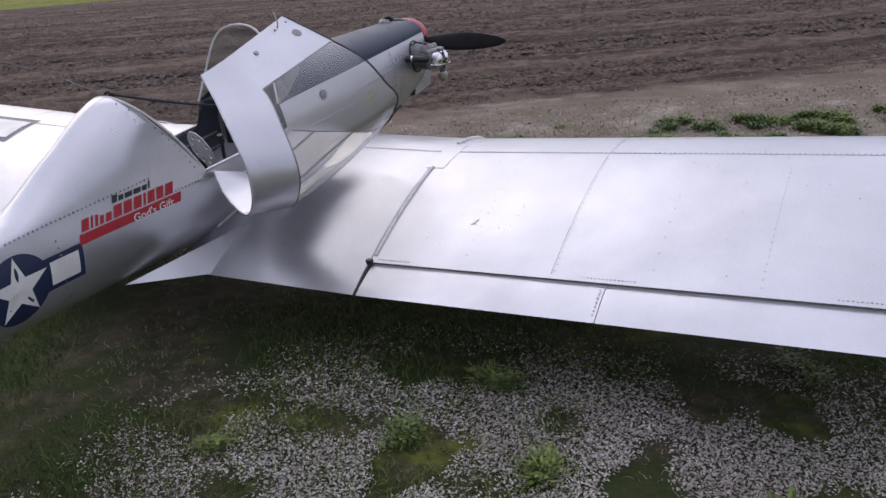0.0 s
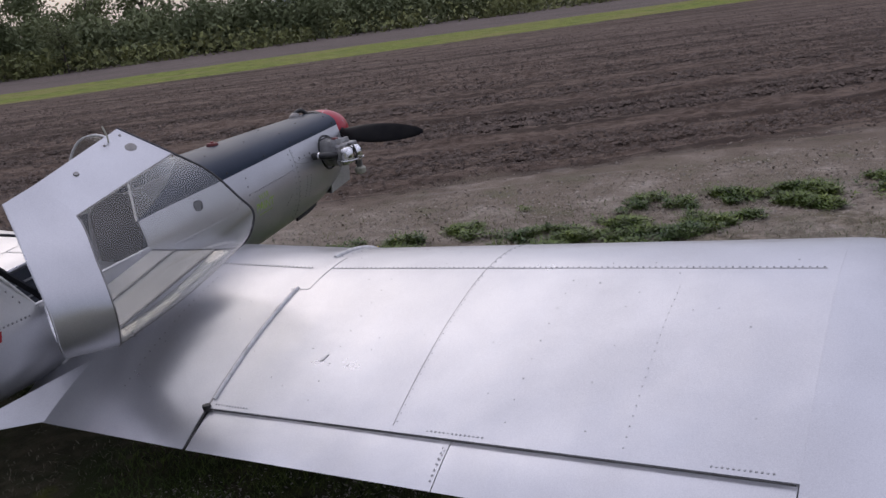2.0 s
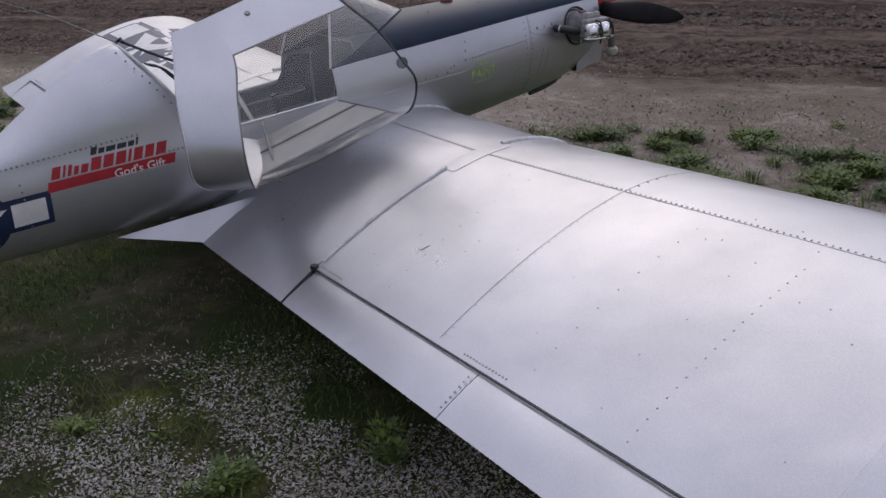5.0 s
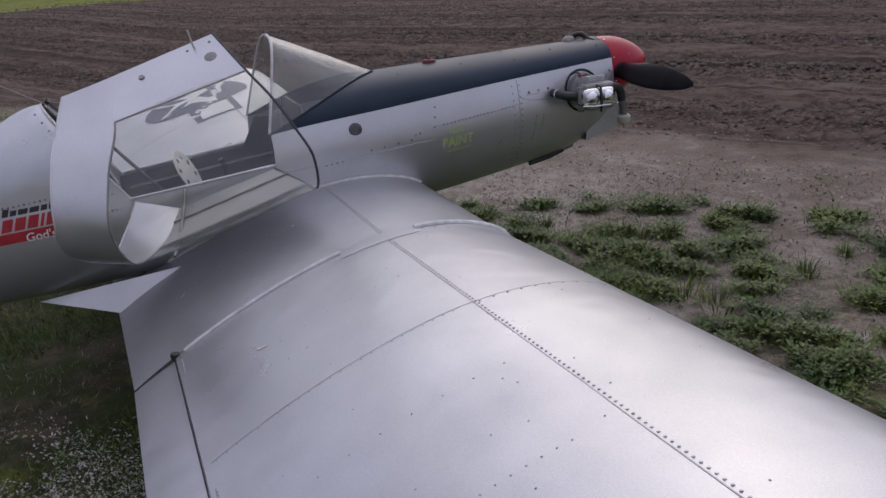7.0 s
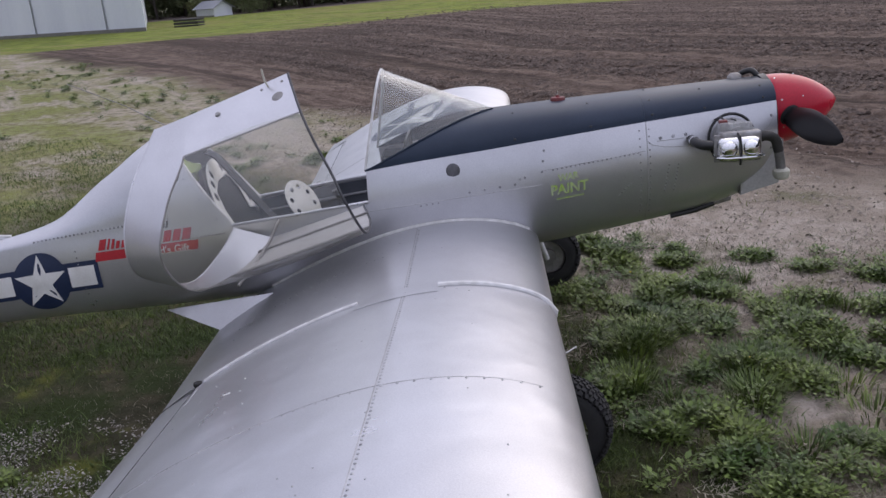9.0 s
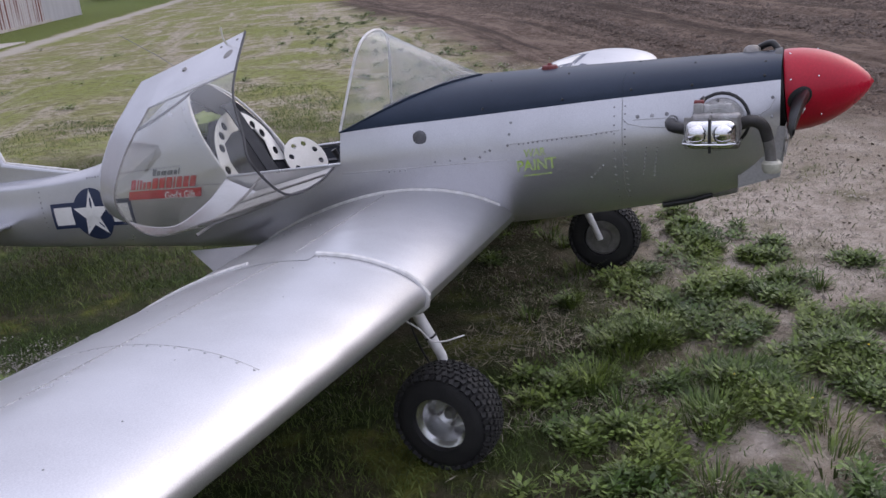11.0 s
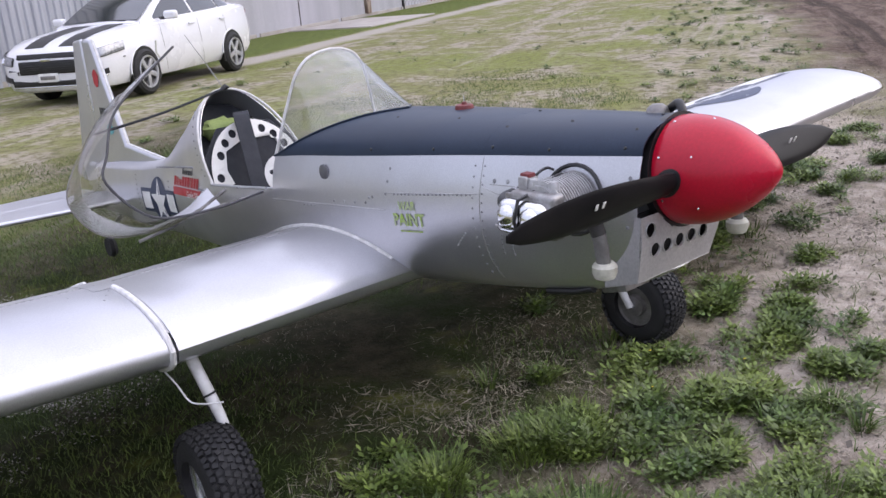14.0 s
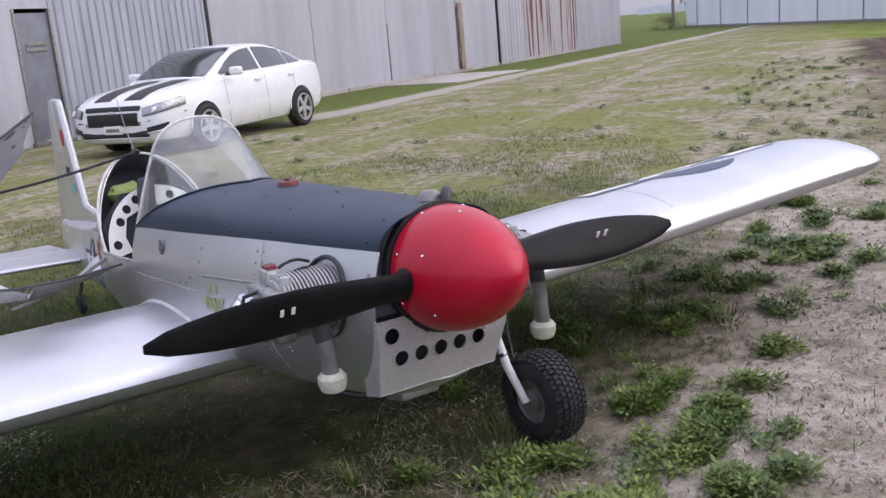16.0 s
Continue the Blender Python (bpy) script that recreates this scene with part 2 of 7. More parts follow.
PLEXI = clear_mat("clear_plexiglass", (0.93, 0.93, 0.91))
SCREEN = clear_mat("hazy_plexiglass", (0.92, 0.935, 0.925), haze_lo=0.035, haze_hi=0.10)
# rivet metal darkened: the small shadow at each fuselage rivet is in its colour
RIVET_SHADED = mat("shaded_rivet", (0.33, 0.33, 0.34), (0.24, 0.24, 0.25), rough=0.6, metal=0.3, scale=60, per_island=0.3)
DULL_RED = mat("dull_dark_red", (0.17, 0.03, 0.03), (0.11, 0.025, 0.025), rough=0.6, scale=30)
PIPE = mat("burnt_pipe", (0.055, 0.053, 0.05), (0.03, 0.028, 0.026), rough=0.6, metal=0.3, scale=18, fine=90, bump=0.1)
STUB = mat("dull_stub_steel", (0.22, 0.215, 0.205), (0.14, 0.135, 0.125), rough=0.55, metal=0.5, scale=18, fine=90, bump=0.1)
ALU = mat("bright_wheel_aluminium", (0.80, 0.80, 0.80), (0.66, 0.66, 0.66), rough=0.24, metal=0.9, scale=14, fine=120)
PLUG = mat("dark_plug", (0.13, 0.13, 0.14), (0.09, 0.09, 0.1), rough=0.25, metal=0.3, scale=30)
SIDE_SHEET = mat("dull_side_sheet", (0.33, 0.33, 0.34), (0.26, 0.26, 0.27), rough=0.4, metal=0.6, scale=5, fine=120)
SHEET = mat("matt_sheet_metal", (0.50, 0.49, 0.48), (0.42, 0.41, 0.40), rough=0.42, metal=0.5, scale=5, fine=120, bump=0.02)


# ---- ground ----
def rise(x, y):
    """Height of the ground: level round the aeroplane, a little higher towards the hangar."""
    s = np.clip((-0.49 * x * 0.6 - y - 3.0) / 7.0, 0, 1)
    return -0.025 + 0.27 * s * s * (3 - 2 * s)


def edge_distance(x, y):
    return -0.57 * x + 0.82 * y


VERGE = 3.3


def ground_material():
    m = bpy.data.materials.new("ground_soil_and_grass")
    m.use_nodes = True
    N, L = m.node_tree.nodes, m.node_tree.links
    b = N["Principled BSDF"]
    b.inputs["Roughness"].default_value = 0.95
    b.inputs["Specular IOR Level"].default_value = 0.15
    geo = N.new("ShaderNodeNewGeometry")
    pos = geo.outputs["Position"]

    def math_node(op, a, c=None):
        n = N.new("ShaderNodeMath")
        n.operation = op
        for i, v in enumerate((a, c)):
            if v is None:
                continue
            if isinstance(v, (int, float)):
                n.inputs[i].default_value = v
            else:
                L.new(v, n.inputs[i])
        return n.outputs[0]

    def noise_node(scale, detail=5, rough=0.6, vec=None, stretch=None, turn=0):
        n = N.new("ShaderNodeTexNoise")
        n.inputs["Scale"].default_value, n.inputs["Detail"].default_value, n.inputs["Roughness"].default_value = scale, detail, rough
        v = pos
        if stretch:
            mp = N.new("ShaderNodeMapping")
            mp.vector_type = "TEXTURE"
            mp.inputs["Scale"].default_value = stretch
            mp.inputs["Rotation"].default_value = (0, 0, turn)
            L.new(pos, mp.inputs[0])
            v = mp.outputs[0]
        L.new(v, n.inputs[0])
        return n.outputs[0]

    def mix(f, a, c):
        n = N.new("ShaderNodeMix")
        n.data_type = "RGBA"
        if isinstance(f, float):
            n.inputs[0].default_value = f
        else:
            L.new(f, n.inputs[0])
        for i, v in ((6, a), (7, c)):
            if isinstance(v, tuple):
                n.inputs[i].default_value = (*v, 1)
            else:
                L.new(v, n.inputs[i])
        return n.outputs[2]

    def step(v, lo, hi):
        n = N.new("ShaderNodeMapRange")
        n.interpolation_type = "SMOOTHSTEP"
        n.inputs[1].default_value, n.inputs[2].default_value = lo, hi
        L.new(v, n.inputs[0])
        return n.outputs[0]

    sep = N.new("ShaderNodeSeparateXYZ")
    L.new(pos, sep.inputs[0])
    x, y = sep.outputs[0], sep.outputs[1]
    wob = math_node("MULTIPLY", math_node("SUBTRACT", noise_node(0.7, 4), 0.5), 2.2)
    d = math_node("ADD", math_node("ADD", math_node("MULTIPLY", x, -0.57), math_node("MULTIPLY", y, 0.82)), wob)
    near_end = math_node("MULTIPLY", step(math_node("MULTIPLY", y, -1), -5.0, 6.0), 5.0)
    far = math_node("MAXIMUM", math_node("SUBTRACT", math_node("ADD", math_node("MULTIPLY", x, -1), near_end), 31.5), math_node("SUBTRACT", math_node("ADD", math_node("MULTIPLY", x, -0.766), math_node("MULTIPLY", y, 0.643)), 30.0))
    far = math_node("ADD", far, math_node("MULTIPLY", wob, 0.5))
    n1, n2, n3, n4 = noise_node(0.35, 5), noise_node(1.7, 6), noise_node(9, 6), noise_node(60, 5)
    turf_dir = radians(30)
    streak = noise_node(1.2, 5, 0.6, None, (7, 0.6, 1), turf_dir)
    # mown turf: straw, moss green and bare grey earth
    turf = mix(step(n2, 0.38, 0.56), (0.345, 0.303, 0.236), (0.215, 0.212, 0.092))
    turf = mix(math_node("MULTIPLY", step(n1, 0.46, 0.58), 0.85), turf, (0.196, 0.218, 0.063))
    turf = mix(math_node("MULTIPLY", step(streak, 0.52, 0.68), 0.85), turf, (0.385, 0.335, 0.285))
    turf = mix(math_node("MULTIPLY", step(noise_node(0.9, 5, 0.65, None, (2.4, 0.8, 1), turf_dir), 0.57, 0.67), 0.75), turf, (0.40, 0.350, 0.305))
    turf = mix(math_node("MULTIPLY", step(n3, 0.45, 0.64), 0.8), turf, (0.13, 0.122, 0.056))
    turf = mix(math_node("MULTIPLY", step(n4, 0.56, 0.72), 0.6), turf, (0.129, 0.112, 0.069))
    # thick turf with standing blades round the aeroplane, darkened to carry the aeroplane's shade
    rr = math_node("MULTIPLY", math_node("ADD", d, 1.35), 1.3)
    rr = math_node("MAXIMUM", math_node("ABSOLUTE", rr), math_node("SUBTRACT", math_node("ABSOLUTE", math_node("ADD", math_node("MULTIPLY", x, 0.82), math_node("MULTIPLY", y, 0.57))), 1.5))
    shaded_turf = mix(step(n3, 0.35, 0.7), (0.036, 0.037, 0.017), (0.085, 0.072, 0.046))
    shaded_turf = mix(step(n2, 0.42, 0.60), shaded_turf, (0.030, 0.044, 0.011))
    shaded_turf = mix(math_node("MULTIPLY", step(noise_node(1.3, 5, 0.65), 0.55, 0.68), 0.85), shaded_turf, (0.135, 0.145, 0.030))
    turf = mix(step(math_node("ADD", rr, math_node("MULTIPLY", math_node("SUBTRACT", n1, 0.5), 9.0)), 2.0, 5.5), shaded_turf, turf)
    dirt = mix(step(n3, 0.42, 0.64), (0.46, 0.402, 0.342), (0.32, 0.274, 0.225))
    dirt = mix(math_node("MULTIPLY", step(noise_node(24, 4), 0.55, 0.70), 0.6), dirt, (0.20, 0.17, 0.135))
    along = math_node("ADD", math_node("MULTIPLY", x, 0.82), math_node("MULTIPLY", y, 0.57))
    dirt = mix(math_node("MULTIPLY", step(d, 1.7, 3.0), step(n2, 0.25, 0.55)), dirt, (0.255, 0.214, 0.168))
    dirt = mix(math_node("MULTIPLY", math_node("MULTIPLY", step(d, 0.4, 1.6), step(along, -0.8, 1.2)), step(n2, 0.22, 0.62)), dirt, (0.20, 0.163, 0.125))
    dirt = mix(step(n2, 0.52, 0.68), dirt, (0.17, 0.155, 0.10))
    dirt = mix(step(streak, 0.6, 0.85), dirt, (0.46, 0.412, 0.36))
    dirt = mix(math_node("MULTIPLY", step(n4, 0.58, 0.75), 0.6), dirt, (0.16, 0.135, 0.11))
    furrow = noise_node(2.2, 5, 0.6, None, (5, 0.24, 1), radians(34.8))
    broad = noise_node(1.6, 3, 0.5, None, (45, 1.5, 1), radians(34.8))
    clump = noise_node(2.6, 6, 0.65, None, (2.2, 0.7, 1), radians(34.8))
    rows_ = noise_node(1.5, 4, 0.6, None, (14, 0.8, 1), radians(34.8))
    soil = mix(step(n3, 0.38, 0.66), (0.074, 0.052, 0.040), (0.144, 0.106, 0.084))
    soil = mix(step(clump, 0.46, 0.60), soil, (0.161, 0.120, 0.094))
    soil = mix(math_node("MULTIPLY", step(rows_, 0.52, 0.60), 0.75), soil, (0.039, 0.028, 0.022))
    soil = mix(step(furrow, 0.58, 0.72), soil, (0.187, 0.144, 0.115))
    soil = mix(math_node("MULTIPLY", step(broad, 0.56, 0.64), 0.7), soil, (0.044, 0.031, 0.024))
    soil = mix(step(n4, 0.62, 0.8), soil, (0.174, 0.144, 0.122))
    meadow = mix(step(n2, 0.4, 0.6), (0.20, 0.235, 0.045), (0.12, 0.155, 0.032))
    meadow = mix(step(noise_node(1.0, 4, 0.6, None, (6, 0.8, 1), radians(60)), 0.48, 0.62), meadow, (0.22, 0.20, 0.07))
    soil2 = mix(step(n1, 0.3, 0.7), (0.12, 0.1, 0.088), (0.15, 0.12, 0.11))
    wood = mix(step(n1, 0.3, 0.7), (0.15, 0.15, 0.09), (0.18, 0.17, 0.11))
    # a green verge along the hangar wall and a worn pale path beside it
    wall = math_node("ADD", math_node("ADD", math_node("MULTIPLY", x, -0.492), math_node("MULTIPLY", y, 0.871)), 12.09)
    wall = math_node("ADD", wall, math_node("MULTIPLY", wob, 0.35))
    path = math_node("MULTIPLY", step(wall, VERGE - 0.1, VERGE + 0.15), step(math_node("MULTIPLY", wall, -1), -VERGE - 1.0, -VERGE - 0.55))
    by_wall = step(math_node("MULTIPLY", x, -1), 2.0, 3.5)
    turf = mix(math_node("MULTIPLY", path, by_wall), turf, (0.38, 0.35, 0.30))
    turf = mix(math_node("MULTIPLY", by_wall, step(math_node("MULTIPLY", wall, -1), -VERGE, -VERGE + 0.3)), turf, mix(step(n3, 0.4, 0.65), (0.13, 0.16, 0.04), (0.075, 0.095, 0.025)))
    litter_dirt = mix(step(n3, 0.4, 0.6), (0.30, 0.25, 0.19), (0.13, 0.108, 0.075))
    dirt = mix(math_node("MULTIPLY", step(math_node("MULTIPLY", d, -1), -1.5, -0.7), step(n2, 0.38, 0.52)), dirt, litter_dirt)
    far_side = step(math_node("ADD", math_node("MULTIPLY", x, -0.82), math_node("MULTIPLY", y, -0.57)), 4.0, 10.0)
    beside = math_node("MULTIPLY", step(math_node("ADD", math_node("MULTIPLY", x, 0.82), math_node("MULTIPLY", y, 0.57)), -0.1, 0.9), 0.55)
    strip = math_node("MULTIPLY", step(math_node("ADD", d, beside), 0.1, 1.1), math_node("SUBTRACT", 1.0, math_node("MULTIPLY", far_side, 0.75)))
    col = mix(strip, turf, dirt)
    nearer = math_node("MULTIPLY", step(math_node("ADD", math_node("MULTIPLY", x, -0.82), math_node("MULTIPLY", y, -0.57)), 5.0, 10.0), 1.6)
    col = mix(step(math_node("ADD", d, nearer), 3.4, 4.6), col, soil)
    far_grass = mix(step(far, 0.0, 0.6), col, meadow)
    far_grass = mix(step(math_node("SUBTRACT", far, math_node("MULTIPLY", near_end, 2.6)), 8.2, 9.2), far_grass, soil2)
    far_grass = mix(step(far, 28.0, 31.0), far_grass, wood)
    is_far = math_node("MULTIPLY", step(far, -0.2, 0.2), step(d, -2.0, 3.0))
    col = mix(is_far, col, far_grass)
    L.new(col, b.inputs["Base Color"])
    bump = N.new("ShaderNodeBump")
    bump.inputs["Strength"].default_value, bump.inputs["Distance"].default_value = 1.0, 0.055
    h = math_node("ADD", math_node("MULTIPLY", n3, 0.7), math_node("MULTIPLY", n4, 0.35))
    L.new(h, bump.inputs["Height"])
    L.new(bump.outputs[0], b.inputs["Normal"])
    return m


def build_ground():
    rng = np.random.default_rng(3)
    fine = np.arange(-14, 14.001, 0.11)
    grow = 14 + np.cumsum(0.11 * 1.09 ** np.arange(1, 97))
    grow = np.append(grow[grow < 2200], 2600.0)
    axis = np.concatenate([-grow[::-1], fine, grow])
    X, Y = np.meshgrid(axis - 3.0, axis + 3.0)
    d = edge_distance(X, Y)
    Z = rise(X, Y)
    near = np.clip((30 - np.hypot(X, Y)) / 20, 0, 1)
    field = np.clip((d - 3.4) / 1.2, 0, 1) * np.clip((31 + X) / 2, 0, 1)
    a = 0.82 * X + 0.57 * Y
    ridge = np.sin(d * 2 * np.pi / 0.75 + 0.6 * np.sin(a * 0.4)) * 0.02 + np.sin(d * 2 * np.pi / 2.9) * 0.03
    lumps = sum(np.sin(X * fx + Y * fy + ph) for fx, fy, ph in ((2.1, 0.7, 0.3), (-1.2, 2.3, 1.1), (3.3, -2.9, 2.0), (0.6, 4.1, 0.5))) * 0.006
    Z = Z + near * (lumps + field * (ridge + rng.normal(0, 0.014, X.shape))) + field * 0.02
    n = len(axis)
    verts = np.stack([X, Y, Z], -1).reshape(-1, 3)
    idx = np.arange(n * n).reshape(n, n)
    faces = np.stack([idx[:-1, :-1], idx[:-1, 1:], idx[1:, 1:], idx[1:, :-1]], -1).reshape(-1, 4)
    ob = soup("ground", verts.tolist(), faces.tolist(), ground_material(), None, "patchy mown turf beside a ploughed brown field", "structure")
    ob["category"] = "ground"
    for p in ob.data.polygons:
        p.use_smooth = True


build_ground()


# ---- the aeroplane: x to its right, y ahead, z up ----
plane = thing("airplane", "small silver low-wing aeroplane with red spinner, canopy swung open", "airplane")

# station y: deck top, shoulder half width and height, widest half width and height, belly
STATIONS = (
    (1.00, 1.228, 0.166, 1.146, 0.192, 0.985, 0.802),
    (0.92, 1.224, 0.176, 1.141, 0.212, 0.975, 0.750),
    (0.74, 1.218, 0.198, 1.129, 0.236, 0.955, 0.685),
    (0.42, 1.206, 0.224, 1.106, 0.262, 0.930, 0.625),
    (0.00, 1.190, 0.250, 1.070, 0.288, 0.900, 0.565),
    (-0.21, 1.180, 0.259, 1.051, 0.293, 0.890, 0.540),
    (-0.76, 1.150, 0.268, 0.998, 0.300, 0.860, 0.480),
    (-1.36, 1.190, 0.262, 0.850, 0.278, 0.740, 0.415),
    (-1.65, 1.195, 0.212, 0.830, 0.228, 0.700, 0.390),
    (-2.00, 1.010, 0.148, 0.790, 0.165, 0.650, 0.372),
    (-2.30, 0.815, 0.106, 0.750, 0.122, 0.605, 0.360),
    (-2.60, 0.745, 0.083, 0.705, 0.097, 0.570, 0.345),
    (-3.10, 0.690, 0.055, 0.650, 0.066, 0.520, 0.330),
    (-3.62, 0.640, 0.026, 0.610, 0.034, 0.480, 0.330),
)


def station(y):
    if y >= STATIONS[0][0]:
        return STATIONS[0][1:]
    if y <= STATIONS[-1][0]:
        return STATIONS[-1][1:]
    i = next(k for k in range(len(STATIONS) - 1) if STATIONS[k + 1][0] <= y)
    a, b = STATIONS[i], STATIONS[i + 1]
    h = a[0] - b[0]
    t = (a[0] - y) / h
    out = []
    for c in range(1, 7):
        def slope(j):
            if j == 0 or j == len(STATIONS) - 1:
                return 0.0 if j else (STATIONS[1][c] - STATIONS[0][c]) / (STATIONS[0][0] - STATIONS[1][0])
            h0, h1 = STATIONS[j - 1][0] - STATIONS[j][0], STATIONS[j][0] - STATIONS[j + 1][0]
            d0, d1 = (STATIONS[j][c] - STATIONS[j - 1][c]) / h0, (STATIONS[j + 1][c] - STATIONS[j][c]) / h1
            return 0.0 if d0 * d1 <= 0 else (h0 + h1) * 1.5 / ((2 * h1 + h0) / (2 * d0) + (h1 + 2 * h0) / (2 * d1))
        m0, m1 = slope(i) * h, slope(i + 1) * h
        out.append((2 * t ** 3 - 3 * t * t + 1) * a[c] + (t ** 3 - 2 * t * t + t) * m0 + (3 * t * t - 2 * t ** 3) * b[c] + (t ** 3 - t * t) * m1)
    return tuple(out)


def half_section(y, top=90.0, n_dome=10, n_side=5, n_belly=12, low=0.0):
    """Points from the deck (top degrees up the dome) down the right side to the keel."""
    zt, xs, zs, xm, zm, zb = station(y)
    pts = []
    for i in range(n_dome + 1):
        a = radians(top) * (1 - i / n_dome)
        point = 0.9 + 0.55 * min(1.0, max(0.0, (-1.45 - y) / 0.5))
        pts.append((xs * math.cos(a) ** point if a < math.pi / 2 - 1e-6 else 0.0, y, zs + (zt - zs) * math.sin(a)))
    for i in range(1, n_side):
        k = i / n_side
        pts.append((xs + (xm - xs) * math.sin(k * math.pi / 2), y, zs + (zm - zs) * k))
    for i in range(n_belly + 1):
        a = math.pi / 2 * i / n_belly
        pts.append((xm * math.cos(a) ** 0.85 if i < n_belly else 0.0, y, zm - (zm - zb) * math.sin(a) ** 1.05))
    return pts


def side_x(y, z):
    """Half width of the fuselage at a height."""
    zt, xs, zs, xm, zm, zb = station(y)
    if z > zs:
        s = min(1, (z - zs) / max(1e-4, zt - zs))
        return xs * math.sqrt(max(0, 1 - s * s)) ** 0.9
    if z > zm:
        return xs + (xm - xs) * math.sin((zs - z) / (zs - zm) * math.pi / 2)
    s = min(1, max(0, (zm - z) / (zm - zb))) ** (1 / 1.05)
    return xm * math.sqrt(max(0, 1 - s * s)) ** 0.85


def strip_of_body(y0, y1, step, first, last, name, material, label="", mirror=True, top=None):
    """A skin between two section points (by index), along y."""
    n = max(1, round(abs(y1 - y0) / step))
    bm = bmesh.new()
    for side in ((1, -1) if mirror else (1,)):
        rings = []
        for i in range(n + 1):
            y = y0 + (y1 - y0) * i / n
            sec = half_section(y, 90.0 if top is None else top(y))[first:last]
            rings.append([(p[0] * side, p[1], p[2]) for p in sec])
        join(bm, loft(rings, closed=False))
    bmesh.ops.remove_doubles(bm, verts=bm.verts, dist=1e-4)
    bmesh.ops.recalc_face_normals(bm, faces=bm.faces)
    return solid(part(name, bm, material, plane, label), 0.003)


END = 10 + 1 + 4 + 13
deck_top = lambda y: 90.0 if y > -0.2101 else 90.0 * max(0.0, (y + 0.76) / 0.55) ** 1.15
strip_of_body(0.985, 0.4286, 0.03, 0, 11, "cowl_deck", NAVY, "dark blue engine cowl top")
strip_of_body(0.428, -0.76, 0.03, 0, 11, "nose_deck", NAVY, "dark blue deck ahead of the windscreen", top=deck_top)
strip_of_body(0.985, 0.4286, 0.03, 10, END, "engine_cowl", SILVER)
strip_of_body(0.428, -0.76, 0.03, 10, END, "forward_fuselage", SILVER)


def sill_height(y):
    return 0.868 + (y + 0.76) * 0.105


def cockpit_side():
    bm = bmesh.new()
    n = 14
    for side in (1, -1):
        rings = []
        for i in range(n + 1):
            y = -0.76 - 0.60 * i / n
            z0, zb = sill_height(y), station(y)[5]
            zs = [z0 + (zb - z0) * (k / 16) ** 1.0 for k in range(17)]
            rings.append([(side * side_x(y, z) if k < 16 else 0.0, y, z) for k, z in enumerate(zs)])
        join(bm, loft(rings, closed=False))
    bmesh.ops.remove_doubles(bm, verts=bm.verts, dist=1e-4)
    bmesh.ops.recalc_face_normals(bm, faces=bm.faces)
    solid(part("cockpit_side", bm, SILVER, plane), 0.003)


cockpit_side()


def tail_fuselage():
    bm = bmesh.new()
    n = 44
    for side in (1, -1):
        rings = []
        for i in range(n + 1):
            y = -1.36 - 2.26 * i / n
            sec = half_section(y)
            if i < 7:
                # the front edge leans back towards the top of the arch
                k = i / 7
                out = []
                for x, yy, z in sec:
                    lean = -0.29 * max(0, (z - 0.80) / 0.39) * (1 - k)
                    zz = z
                    if z > station(y)[2]:
                        q = station(y + lean)
                        t = (z - station(y)[2]) / (station(y)[0] - station(y)[2])
                        zz = q[2] + (q[0] - q[2]) * t
                        x = x * q[1] / station(y)[1]
                    out.append((x, yy + lean, zz))
                sec = out
            rings.append([(side * p[0], p[1], p[2]) for p in sec])
        join(bm, loft(rings, closed=False))
    bmesh.ops.remove_doubles(bm, verts=bm.verts, dist=1e-4)
    bmesh.ops.recalc_face_normals(bm, faces=bm.faces)
    solid(part("tail_fuselage", bm, SILVER, plane), 0.003)


tail_fuselage()


# ---- wings ----
LE_Y, LE_Z, TE_Y, TE_Z = -0.045, 0.63, -1.492, 0.337
CHORD = math.hypot(LE_Y - TE_Y, LE_Z - TE_Z)
CH_DIR = Vector((0, TE_Y - LE_Y, TE_Z - LE_Z)).normalized()
CH_UP = Vector((0, -CH_DIR.z, CH_DIR.y)) * -1
JOINT, TIP = 1.10, 3.58


def foil(c, upper=True):
    m, p, t = 0.064, 0.42, 0.168
    th = 5 * t * (0.2969 * math.sqrt(c) - 0.126 * c - 0.3516 * c * c + 0.2843 * c ** 3 - 0.1036 * c ** 4)
    cam_ = m / p ** 2 * (2 * p * c - c * c) if c < p else m / (1 - p) ** 2 * (1 - 2 * p + 2 * p * c - c * c)
    return cam_ + th if upper else cam_ - th


def wing_point(x, c, upper=True, off=0.0):
    """A point of the right wing's surface at span x and chord fraction c."""
    out = max(0.0, x - JOINT)
    shrink = 1.0
    if x > TIP - 0.34:
        s = (x - (TIP - 0.34)) / 0.34
        shrink = math.sqrt(max(0.0, 1 - s * s))
    lead = Vector((x, LE_Y, LE_Z + out * 0.053))
    thick = foil(c, upper)
    if shrink < 1:
        thick *= shrink ** 1.0
        c0 = 0.32 * (1 - shrink) ** 1.6
        c = c0 + c * (1 - c0 - 0.02 * (1 - shrink))
    p = lead + CH_DIR * (c * (CHORD + out * 0.03)) + CH_UP * (thick * CHORD) - Vector((0, 0, 0.010 * out * c))
    if off:
        e = 0.01
        q = lead + CH_DIR * ((c + e) * CHORD) + CH_UP * (foil(min(1, c + e), upper) * CHORD)
        t = (q - p).normalized()
        n = Vector((0, t.z, -t.y))
        if (n.z < 0) == upper:
            n = -n
        p = p + n * off
    return p


HINGE = 0.885


